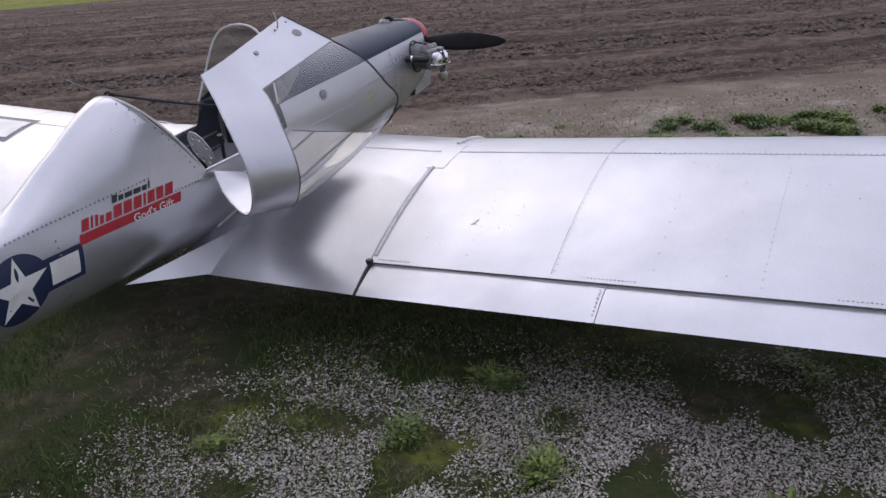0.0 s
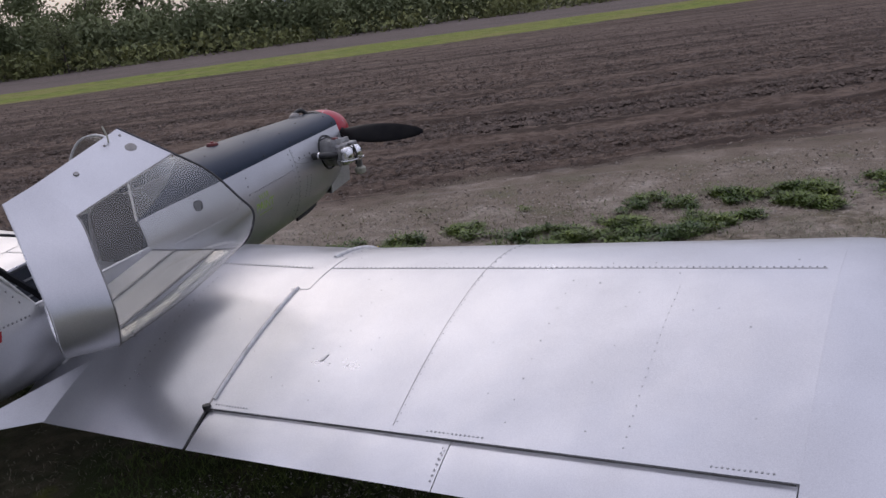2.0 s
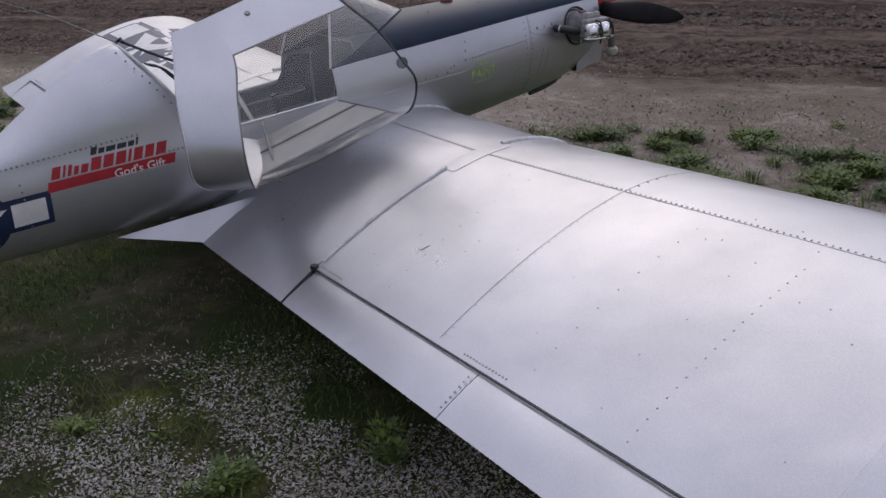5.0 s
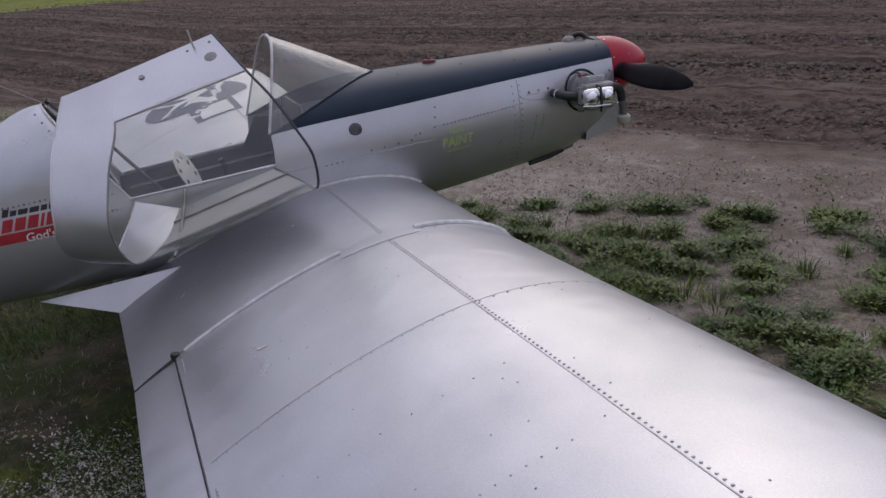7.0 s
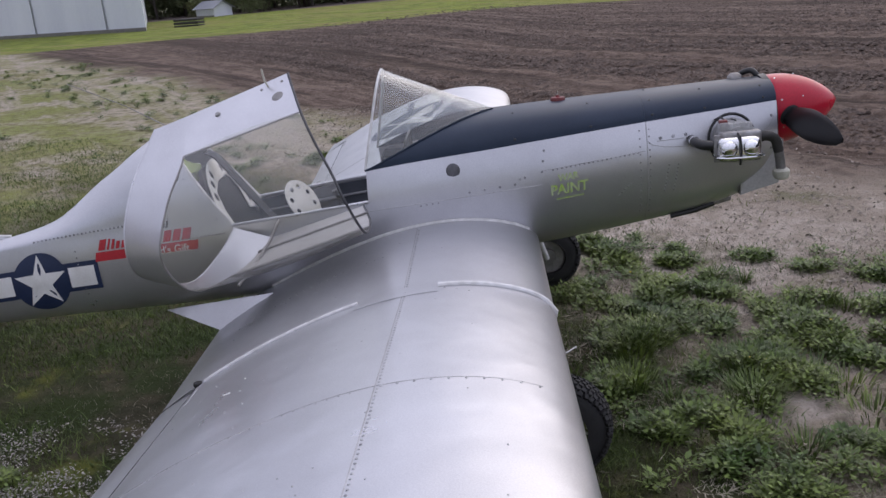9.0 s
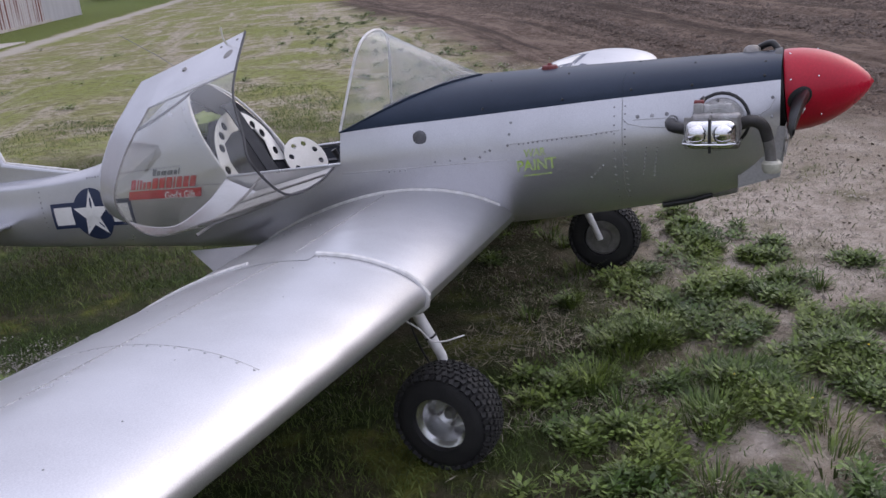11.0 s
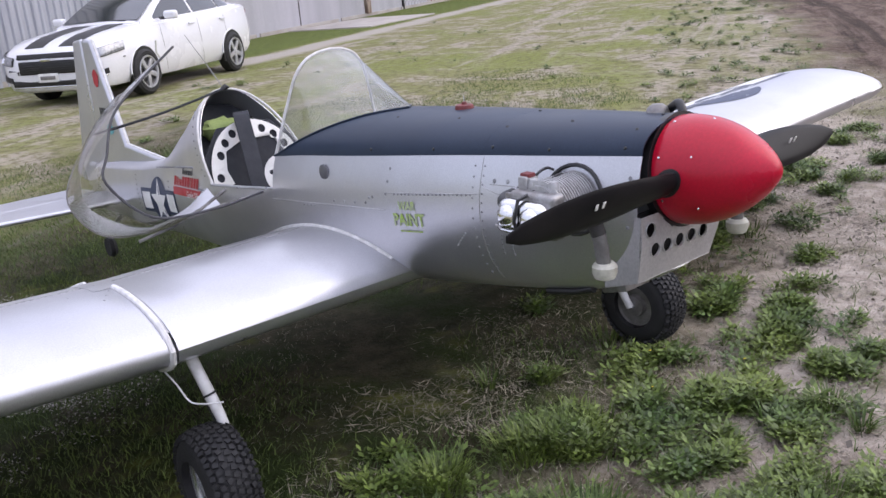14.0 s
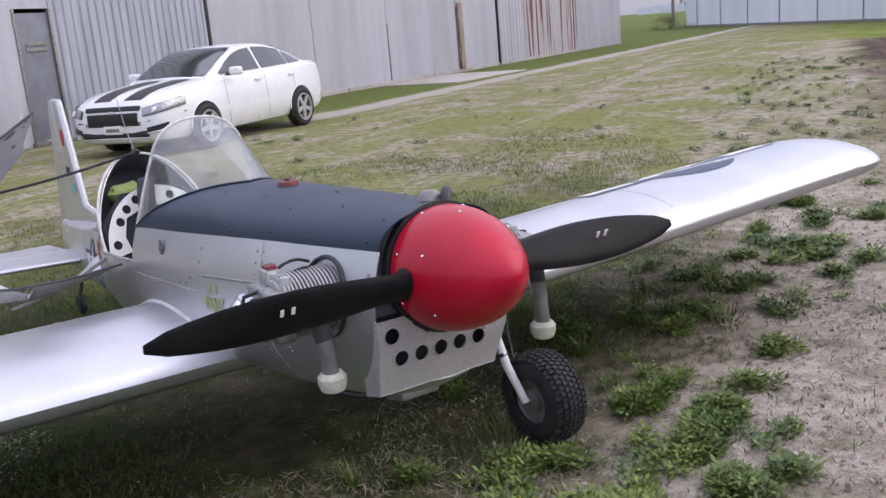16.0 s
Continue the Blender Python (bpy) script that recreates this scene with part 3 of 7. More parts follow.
def wing_ring(x, c1):
    up = [wing_point(x, c) for c in sorted(set([c1 * (k / 26) ** 1.7 for k in range(27)]), reverse=True)]
    lo = [wing_point(x, c, False) for c in [c1 * (k / 18) ** 1.6 for k in range(1, 19)]]
    return up + lo


def wing_body(name, xs, c1, side, label=""):
    rings = [[(p.x * side, p.y, p.z) for p in wing_ring(x, c1)] for x in xs]
    return part(name, loft(rings), SILVER, plane, label)


def tail_piece(name, x0, x1, c0, side, label="", drop=0.0):
    """Flap or aileron: the wing behind the hinge line."""
    rings = []
    for x in (x0, (x0 + x1) / 2, x1):
        up = [wing_point(x, c, True, o) for c, o in ((1.0, 0.0), (0.97, -0.001), (0.93, -0.004), (c0 + 0.002, -0.010), (c0 - 0.004, -0.012))]
        lo = [wing_point(x, c, False) for c in (c0 + 0.006, 0.93, 0.97)]
        rings.append([(p.x * side, p.y, p.z - drop) for p in up + lo])
    return part(name, loft(rings), SILVER, plane, label)


span_in = [0.10 + 0.995 * k / 6 for k in range(7)]
span_out = [1.105 + 1.9 * k / 8 for k in range(9)] + [TIP - 0.34 + 0.34 * math.sin(math.pi / 2 * k / 10) for k in range(1, 11)]
for side in (1, -1):
    wing_body("wing_root_panel", span_in, 0.999, side)
    wing_body("outer_wing", [x for x in span_out if x <= 3.2] + [3.24], HINGE, side)
    wing_body("wing_tip", [3.2402] + [x for x in span_out if x > 3.25], 0.999, side)
    tail_piece("flap", 1.112, 2.184, HINGE, side)
    tail_piece("aileron", 2.1875, 3.235, HINGE, side)


def surface_strip(name, path, width, material, side=1, off=0.0015, thick=0.0015, label=""):
    """A narrow strip laid on the wing's upper side along (x, c) points; width in metres along the wing's other axis."""
    along_x = abs(path[-1][0] - path[0][0]) > 0.3
    rings = []
    for x, c in path:
        dx, dc = (0, width / CHORD / 2) if along_x else (width / 2, 0)
        a, b = wing_point(x - dx, max(0, c - dc), True, off), wing_point(x + dx, min(1, c + dc), True, off)
        rings.append([(a.x * side, a.y, a.z), (b.x * side, b.y, b.z)])
    return solid(part(name, loft(rings, closed=False), material, plane, label), thick, 0)


def rivet_row(points, r=0.0033, h=0.002):
    vs, fs = [], []
    for p, n in points:
        t = n.orthogonal().normalized()
        b = n.cross(t)
        k0 = len(vs)
        for ring, (rr, hh) in enumerate(((r, 0.0), (r * 0.7, h))):
            for k in range(6):
                a = k * math.pi / 3
                vs.append(tuple(p + (t * math.cos(a) + b * math.sin(a)) * rr + n * hh))
        for k in range(6):
            j = (k + 1) % 6
            fs.append((k0 + k, k0 + j, k0 + 6 + j, k0 + 6 + k))
        fs.append(tuple(k0 + 6 + k for k in range(6)))
    return vs, fs


def merge(*soups):
    V, F = [], []
    for vs, fs in soups:
        o = len(V)
        V += vs
        F += [tuple(i + o for i in f) for f in fs]
    return V, F


def wing_normal(x, c):
    a, b = wing_point(x, max(0.0, c - 0.01)), wing_point(x, min(1.0, c + 0.01))
    t = (a - b).normalized()
    return Vector((0, -t.z, t.y)) if t.y > 0 else Vector((0, t.z, -t.y))


SPAR_C = 0.327
for side in (1, -1):
    rows = []
    def row(x0, c0, x1, c1, n, r=0.0042):
        pts = []
        for k in range(n):
            t = (k + 0.5) / n
            x, c = x0 + (x1 - x0) * t, c0 + (c1 - c0) * t
            p, q = wing_point(x, c), wing_normal(x, c)
            pts.append((Vector((p.x * side, p.y, p.z)), q))
        rows.append(rivet_row(pts, r, r * 0.5))
    row(0.34, SPAR_C - 0.006, 1.08, SPAR_C - 0.006, 34)
    row(1.13, SPAR_C - 0.006, 3.2, SPAR_C - 0.006, 92)
    row(1.13, HINGE - 0.012, 1.30, HINGE - 0.012, 12)
    row(2.08, HINGE - 0.012, 2.30, HINGE - 0.012, 14)
    row(3.0, HINGE - 0.012, 3.18, HINGE - 0.012, 12)
    row(0.62, 0.40, 0.62, 0.87, 20)
    row(1.96, 0.36, 1.96, 0.87, 24, 0.003)
    row(2.75, 0.40, 2.75, 0.87, 20, 0.003)
    row(1.96, 0.04, 1.96, 0.33, 10)
    row(1.2, 0.16, 1.08, 0.30, 5)
    row(2.17, 0.90, 2.17, 0.985, 7)
    rng = random.Random(5 + side)
    for k in range(46):
        x, c = rng.uniform(0.4, 3.15), rng.uniform(0.1, 0.85)
        row(x, c, x + 0.01, c, 1, 0.003)
    row(1.55, 0.36, 1.55, 0.86, 9, 0.003)
    row(2.35, 0.36, 2.35, 0.86, 9, 0.003)
    vs, fs = merge(*rows)
    soup("rivets", vs, fs, RIVET, plane)
    surface_strip("spar_seam", [(0.32 + 0.76 * k / 6, SPAR_C) for k in range(7)], 0.003, SEAM, side, 0.0006, 0.001)
    surface_strip("spar_seam", [(1.12 + 2.08 * k / 14, SPAR_C) for k in range(15)], 0.003, SEAM, side, 0.0006, 0.001)
    surface_strip("rib_seam", [(1.95, 0.05 + 0.82 * k / 24) for k in range(25)], 0.0025, SEAM, side, 0.0004, 0.001)
    # near-black strip puts the shade on the wing's back edge into colour
    step_rings = []
    for k in range(15):
        p, q = wing_point(1.115 + 2.08 * k / 14, HINGE, True, -0.0006), wing_point(1.115 + 2.08 * k / 14, HINGE, True, -0.016)
        step_rings.append([(p.x * side, p.y - 0.0008, p.z), (q.x * side, q.y - 0.0008, q.z)])
    part("hinge_shadow_strip", loft(step_rings, closed=False), GAP, plane, "strip coloured dark for the shade in the hinge gap", flat=True)
    surface_strip("hinge_gap", [(1.112 + 2.12 * k / 16, HINGE + 0.0035) for k in range(17)], 0.0045, GAP, side, -0.0005, 0.001, "dark gap along the hinge")
    surface_strip("joint_seam", [(1.1, 0.02 + 0.86 * k / 24) for k in range(25)], 0.006, SEAM, side, 0.0005)
    # white sealed beads over the joint, at the root and round the leading edge
    def bead(points, r, name="joint_bead"):
        part(name, tube([(p[0] * side, p[1], p[2]) for p in points], r, 8), SEAL, plane, "white sealant bead")
    bead([wing_point(1.115, c, True, 0.003) for c in [0.44 + 0.42 * k / 16 for k in range(17)]], 0.007)
    bead([wing_point(1.115, c, True, 0.003) for c in [0.245 - 0.245 * k / 16 for k in range(17)]] + [wing_point(1.115, c, False, 0.003) for c in (0.01, 0.03, 0.06, 0.09)], 0.0105)
    root = []
    for k in range(25):
        c = 0.02 + 0.80 * k / 24
        p = wing_point(0.3, c)
        root.append((side_x(p.y, p.z) + 0.004, p.y, p.z + 0.002))
    bead(root, 0.008, "root_bead")
    # dark hinge fitting at the flap's inner end
    q = wing_point(1.1, HINGE)
    part("hinge_fitting", lathe([(0.0, 0.012), (0.016, 0.008), (0.018, 0.0), (0.012, -0.02)], 10, Matrix.Translation((q.x * side, q.y, q.z + 0.004))), BLACK, plane, "black hinge fitting")
    surface_strip("joint_cover", [(1.13, 0.245 + 0.20 * k / 10) for k in range(11)], 0.10, SILVER, side, 0.0012, 0.001, "silver cover plate over the wing joint")
    surface_strip("flap_gap", [(1.104, HINGE + (0.999 - HINGE) * k / 4) for k in range(5)], 0.010, GAP, side, 0.0008, 0.001, "dark gap beside the flap")
    # plate that closes the corner behind the wing root
    bm = bmesh.new()
    bm.faces.new([bm.verts.new((x * side, y, z)) for x, y, z in ((0.085, -1.795, 0.374), (0.318, -1.469, 0.338), (0.335, -1.215, 0.507))])
    bmesh.ops.triangulate(bm, faces=bm.faces[:])
    solid(part("root_fairing", bm, SILVER, plane, "bare metal fairing plate"), 0.004, 0)

# ---- nose: spinner, propeller, engine ----
AXIS = Matrix.Translation((0, 1.0, 1.078)) @ Matrix.Rotation(radians(5), 4, "X") @ Matrix.Rotation(radians(-90), 4, "X")
prof = [(0.0, 0.0), (0.150, 0.0), (0.152, 0.012)] + [(0.152 * (1 - (k / 16) ** 2.05) ** 0.78, 0.012 + 0.283 * k / 16) for k in range(1, 17)]
spinner = part("spinner", lathe(prof, 40, AXIS), RED, plane, "glossy red spinner")
part("spinner_backplate", lathe([(0.0, -0.03), (0.158, -0.03), (0.160, -0.004), (0.0, -0.004)], 40, AXIS), BLACK, plane, "black ring behind the spinner")
vs, fs = merge(*[rivet_row([(AXIS @ Vector((0.1525 * math.cos(a), 0.1525 * math.sin(a), 0.022)), (AXIS.to_3x3() @ Vector((math.cos(a), math.sin(a), 0))).normalized())], 0.0042, 0.002) for a in [radians(22 + 45 * k) for k in range(8)]],
               *[rivet_row([(AXIS @ Vector((0.1405 * math.cos(a), 0.1405 * math.sin(a), 0.115)), (AXIS.to_3x3() @ Vector((math.cos(a), math.sin(a), 0.35))).normalized())], 0.0038, 0.002) for a in [radians(35 + 60 * k) for k in range(6)]])
soup("screw_heads", vs, fs, CHROME, spinner)


def blade(side):
    rings = []
    for k in range(15):
        t = k / 14
        r = 0.085 + ((0.742 if side > 0 else 0.715) - 0.085) * t
        chord = 0.062 + 0.058 * math.sin(min(1, t / 0.5) * math.pi / 2) - 0.085 * max(0, (t - 0.45) / 0.55) ** 2.2
        if k == 14:
            chord = 0.02
        th = 0.042 * (1 - t) ** 1.3 + 0.007
        a = radians(52 - 36 * t ** 0.7)
        ring = []
        for q in range(14):
            u = 2 * math.pi * q / 14
            c, h = math.cos(u) * chord / 2, math.sin(u) * th / 2 * (1.25 if math.sin(u) > 0 else 0.75)
            ring.append(AXIS @ Vector((r * side, 0.008 + (0.0 if side > 0 else 0.020) * r + side * (c * math.cos(a) + h * math.sin(a)), 0.048 + (-c * math.sin(a) + h * math.cos(a)))))
        rings.append(ring)
    return loft(rings)


prop_mat = mat("black_propeller_paint", (0.009, 0.009, 0.010), (0.016, 0.015, 0.015), rough=0.36, scale=9, fine=160)
prop_mat.node_tree.nodes["Principled BSDF"].inputs["Specular IOR Level"].default_value = 0.09
for side in (1, -1):
    b = part("propeller_blade", blade(side), prop_mat, plane, "black wooden propeller blade")
    # dark opening in the spinner round the blade's root
    turn = radians(50)
    rings = []
    for q in (0.02, 0.5, 1.0):
        ring = []
        for k in range(24):
            u = 2 * math.pi * k / 24
            c, h = 0.047 * q * math.cos(u), 0.034 * q * math.sin(u)
            y = 0.008 + side * (c * math.cos(turn) + h * math.sin(turn))
            z = min(0.20, max(0.002, 0.048 - c * math.sin(turn) + h * math.cos(turn)))
            r = 0.152 * (1 - (max(0.0, z - 0.012) / 0.283) ** 2.05) ** 0.78
            ring.append(AXIS @ Vector((side * (math.sqrt(r * r - y * y) + 0.0018), y, z)))
        rings.append(ring)
    part("blade_cutout", loft(rings, True, (True, False)), BLACK, plane, "dark blade opening in the spinner")


# ---- windscreen ----
def windscreen():
    m = 8
    half = smooth_curve([(1.0, 0.0, 0.0), (0.88, 0.0, 0.28), (0.75, 0.0, 0.56), (0.63, 0.0, 0.78), (0.46, 0.0, 0.915), (0.24, 0.0, 0.98), (0.0, 0.0, 1.0)], 4)
    arc = [(-p.x, p.z) for p in half] + [(p.x, p.z) for p in half[-2::-1]]
    n = len(arc) - 1
    rings = []
    for j in range(m + 1):
        v = j / m
        ring = []
        for i in range(n + 1):
            u = -1 + 2 * i / n
            x, h = arc[i]
            rear = Vector((0.262 * x, -0.765 + 0.085 * h, 1.0 + 0.392 * h))
            y = -0.205 - 0.56 * abs(u) ** 1.25
            top = radians(deck_top(max(-0.76, y)))
            zt, xs, zs = station(y)[:3]
            base = Vector((math.copysign(xs * max(0, math.cos(top)) ** 0.9, u) if abs(u) > 1e-6 else 0.0, y, zs + (zt - zs) * math.sin(top) + 0.003))
            ring.append(rear.lerp(base, v))
        rings.append(ring)
    ob = solid(part("windscreen", loft(rings, closed=False), SCREEN, plane, "hazy clear plexiglass windscreen"), 0.003, 0)
    ob.visible_shadow = False
    part("windscreen_edge", tube(rings[0], 0.006, 6), SEAL, plane, "pale windscreen edge strip")
    part("windscreen_base_strip", tube(rings[-1], 0.004, 6), NAVY, plane)
    return rings


windscreen()


# ---- open canopy, swung over on the right-hand sill ----
def canopy_curves():
    n = 6
    rear = smooth_curve([(0.300, -1.352, 0.802), (0.405, -1.415, 0.708), (0.570, -1.495, 0.655), (0.735, -1.63, 0.755), (0.752, -1.652, 0.90), (0.672, -1.632, 1.06), (0.577, -1.59, 1.185), (0.49, -1.553, 1.28)], n)
    band = smooth_curve([(0.330, -1.185, 0.755), (0.545, -1.27, 0.695), (0.73, -1.38, 0.675), (0.83, -1.44, 0.735), (0.878, -1.475, 0.87), (0.80, -1.445, 1.04), (0.677, -1.392, 1.196), (0.505, -1.42, 1.32)], n)
    front = smooth_curve([(0.337, -0.775, 0.866), (0.576, -0.723, 0.86), (0.826, -0.714, 0.886), (0.962, -0.749, 1.036), (0.925, -0.79, 1.13), (0.855, -0.855, 1.25), (0.732, -0.912, 1.337), (0.52, -0.985, 1.46)], n)
    return rear, band, front


canopy = new("canopy")
canopy.parent = plane
tagged(canopy, "clear plexiglass canopy in a metal frame, swung open")


def canopy_part(name, rows, material, label="", thick=0.003):
    return solid(part(name, loft(rows, closed=False), material, canopy, label), thick, 0)


rear_c, band_c, front_c = canopy_curves()
M = len(rear_c)
cut_lo, cut_hi = 8, 36


def between(a, b, t, i0, i1, bulge=0.0):
    out = []
    for i in range(i0, i1 + 1):
        p = a[i].lerp(b[i], t)
        away = (p - Vector((0.35, p.y, 1.0)))
        away.y = 0
        out.append(p + away.normalized() * bulge * math.sin(math.pi * t))
    return out


canopy_part("rear_band", [between(rear_c, band_c, t, 0, M - 1) for t in (0, 0.33, 0.66, 1)], SILVER, "wide silver metal hoop")
canopy_part("sill_strip", [between(band_c, front_c, k / 8, cut_hi, M - 1) for k in range(9)], SILVER, "silver metal strip along the canopy's free edge")
canopy_part("hinge_skirt", [between(band_c, front_c, k / 8, 0, cut_lo) for k in range(9)], SKIRT, "pale painted skirt along the hinge")
glass = canopy_part("canopy_glass", [between(band_c, front_c, k / 12, cut_lo, cut_hi, 0.025) for k in range(13)], PLEXI, "clear scratched plexiglass bubble", 0.002)
glass.visible_shadow = False
part("front_rim", tube(front_c, 0.005, 8), RIM, canopy, "dark grey rubber rim")
part("glass_edge", tube([p for p in band_c[cut_lo:cut_hi + 1]], 0.004, 6), STEEL, canopy)
part("glass_edge", tube(between(band_c, front_c, 0.0, cut_hi, cut_hi) + [band_c[cut_hi].lerp(front_c[cut_hi], k / 8) for k in range(1, 9)], 0.004, 6), STEEL, canopy)
part("stiffener", tube([band_c[cut_lo].lerp(front_c[cut_lo], k / 8) for k in range(9)], 0.006, 6), STEEL, canopy)
part("stiffener", tube([band_c[3].lerp(front_c[3], k / 8) + Vector((0, 0, 0.006)) for k in range(9)], 0.005, 6), STEEL, canopy)
part("stiffener", tube([(0.31, -1.15, 0.825), (0.42, -1.18, 0.76), (0.56, -1.22, 0.70), (0.69, -1.26, 0.665)], 0.007, 6), STEEL, canopy)
part("rear_edge", tube(rear_c, 0.004, 6), BARE, canopy)
# openings, knob and latch on the free edge's strip
cn = (front_c[-1] - front_c[-4]).cross(band_c[-1] - front_c[-1]).normalized()
if cn.x < 0:
    cn = -cn


def on_strip(t, k):
    a = band_c[cut_hi].lerp(front_c[cut_hi], t)
    b = band_c[M - 1].lerp(front_c[M - 1], t)
    return a.lerp(b, k)


def disc(at, normal, r, material, name, h=0.004, label=""):
    q = Vector(normal).to_track_quat("Z", "Y").to_matrix().to_4x4()
    return part(name, lathe([(0, h), (r * 0.8, h), (r, h * 0.4), (r, -h)], 20, Matrix.Translation(at) @ q), material, canopy, label)


disc(on_strip(0.86, 0.55), cn, 0.026, STEEL, "latch_hole", 0.004, "dark round latch opening")
disc(on_strip(0.32, 0.70), cn, 0.012, CAST, "knob", 0.008, "small metal knob")
disc(on_strip(0.74, 0.86), cn, 0.006, STEEL, "screw", 0.004)
disc(on_strip(0.93, 0.86), cn, 0.006, STEEL, "screw", 0.004)
l0 = on_strip(0.80, 0.86)
part("latch", tube([l0 - cn * 0.01, l0 + cn * 0.012 + Vector((0, -0.006, 0.02)), l0 + cn * 0.004 + Vector((-0.005, -0.016, 0.068))], 0.0038, 8), CREAM, canopy, "thin pale latch rod")
# the elastic cord that holds it
cord = thing("bungee_cord", "black elastic cord from the turtledeck to the open canopy", "cord")
c0, c1 = Vector((0.0, -1.615, 1.20)), Vector(band_c[33]) + Vector((-0.012, 0.0, 0.0))
part("cord", tube([c0.lerp(c1, k / 8) + Vector((0, 0, -0.012 * math.sin(math.pi * k / 8))) for k in range(9)], 0.006, 8), CLOTH, cord)
part("hook", tube([c0 + Vector((0.02, 0, 0)), c0 + Vector((0, 0, 0.012)), c0 + Vector((-0.02, -0.01, 0.0)), c0 + Vector((-0.01, -0.03, -0.01))], 0.007, 8), BLACK, cord)


# ---- cockpit ----
def plate(outline, holes, to_world, n=20):
    """A flat plate with round holes; outline in (u, v), holes as (u, v, radius)."""
    bm = bmesh.new()
    loops = [outline] + [[(u + r * math.cos(2 * math.pi * k / n), v + r * math.sin(2 * math.pi * k / n)) for k in range(n)] for u, v, r in holes]
    edges = []
    for lp in loops:
        vs = [bm.verts.new(to_world(u, v)) for u, v in lp]
        edges += [bm.edges.new((vs[i], vs[(i + 1) % len(vs)])) for i in range(len(vs))]
    bmesh.ops.triangle_fill(bm, use_beauty=True, use_dissolve=False, edges=edges)
    bmesh.ops.recalc_face_normals(bm, faces=bm.faces)
    return bm


def liner():
    bm = bmesh.new()
    rings = []
    for i in range(13):
        y = -0.60 - 0.78 * i / 12
        z0 = min(station(y)[2] - 0.01, 0.99) if y > -0.76 else sill_height(y) - 0.012
        zb = station(y)[5]
        half = [(max(0.0, side_x(y, z0 + (zb - z0) * k / 12) - 0.010), y, z0 + (zb + 0.012 - z0) * k / 12) for k in range(12)] + [(0, y, zb + 0.012)]
        rings.append(half + [(-x, yy, z) for x, yy, z in half[-2::-1]])
    part("cockpit_liner", loft(rings, closed=False), LINING, plane, "dark blue-grey cockpit lining")
    for side in (1, -1):
        for k in (0.25, 0.5, 0.75):
            rib = []
            for y in (-0.64, -0.82, -1.0, -1.18, -1.34):
                z = sill_height(y) + (station(y)[5] - sill_height(y)) * k * 0.75
                rib.append((side * (side_x(y, z) - 0.016), y, z))
            part("side_stiffener", tube(rib, 0.006, 6), SIDE_SHEET, plane, "thin grey stiffener on the cockpit side")
    b2 = bmesh.new()
    b2.faces.new([b2.verts.new((x, -0.60, z)) for x, z in ((0.24, 0.60), (0.26, 0.97), (0.16, 1.09), (-0.16, 1.09), (-0.26, 0.97), (-0.24, 0.60))])
    solid(part("instrument_panel", b2, BLACK, plane, "black instrument panel"), 0.01)
    for side in (1, -1):
        part("sill_rail", tube([(side * (side_x(y, sill_height(y)) - 0.004), y, sill_height(y) + 0.003) for y in [-0.76 - 0.61 * k / 8 for k in range(9)]], 0.007, 8), BARE, plane)


liner()
LEAN_B = lambda u, v: (u - 0.012, -1.395 - (v - 0.80) * 0.42, v - 0.025)
arch = [(0.250 * math.cos(a), 0.785 + 0.290 * math.sin(a) ** 0.9) for a in [math.pi * k / 24 for k in range(25)]]
inner = [(-0.15, 0.805), (-0.165, 0.90), (-0.12, 0.985), (0.05, 0.985), (0.14, 0.95), (0.165, 0.87), (0.15, 0.805)]
bulk_holes = [(0.212 * math.cos(a), 0.79 + 0.250 * math.sin(a), 0.0195) for a in [radians(d) for d in (12, 36, 52, 68, 112, 128, 144, 168)]]
solid(part("seat_bulkhead", plate(arch + inner, bulk_holes, LEAN_B), WHITE, plane, "white bulkhead with round lightening holes"), 0.004)
b3 = bmesh.new()
b3.faces.new([b3.verts.new(Vector(LEAN_B(u, v)) + Vector((0, -0.03, 0))) for u, v in ((-0.25, 0.72), (0.25, 0.72), (0.25, 0.93), (0.14, 1.05), (-0.14, 1.05), (-0.25, 0.93))])
solid(part("seat_back", b3, CLOTH, plane, "black seat back"), 0.02)
lobe = [(0.085 * math.cos(a), 0.095 * math.sin(a)) for a in [2 * math.pi * k / 28 for k in range(28)]]
lobe_holes = [(0.058 * math.cos(a), 0.066 * math.sin(a), 0.011) for a in [radians(20 + 45 * k) for k in range(8)]]
solid(part("side_plate", plate(lobe, lobe_holes, lambda u, v: (0.01 + 0.93 * u * 1.32, -1.10 - 0.36 * u * 1.32 - 0.5 * v, 0.828 + v * 1.05)), WHITE, plane, "white rounded plate with small holes"), 0.004)
part("harness_strap", loft([[(x + dx, y, z) for dx in (-0.04, 0.04)] + [(x + dx, y + 0.005, z + 0.006) for dx in (0.04, -0.04)] for x, y, z in smooth_curve([(-0.01, -1.52, 1.085), (0.02, -1.46, 1.06), (0.055, -1.36, 0.94), (0.10, -1.24, 0.80), (0.11, -1.16, 0.70)], 4)]), CLOTH, plane, "black harness strap")
part("control_stick", tube([(0.0, -0.92, 0.60), (0.0, -0.93, 0.82), (0.01, -0.95, 0.87)], [0.009, 0.009, 0.014], 8), BLACK, plane, "black control stick")
arch_front = []
for k in range(25):
    a = math.pi * k / 24
    z = 0.80 + 0.393 * math.sin(a) ** 0.9
    arch_front.append((0.262 * math.cos(a), -1.362 - 0.285 * (z - 0.80) / 0.393, z))
part("arch_trim", tube(arch_front, 0.006, 8), SEAL, plane, "pale trim round the turtledeck arch")
b4 = bmesh.new()
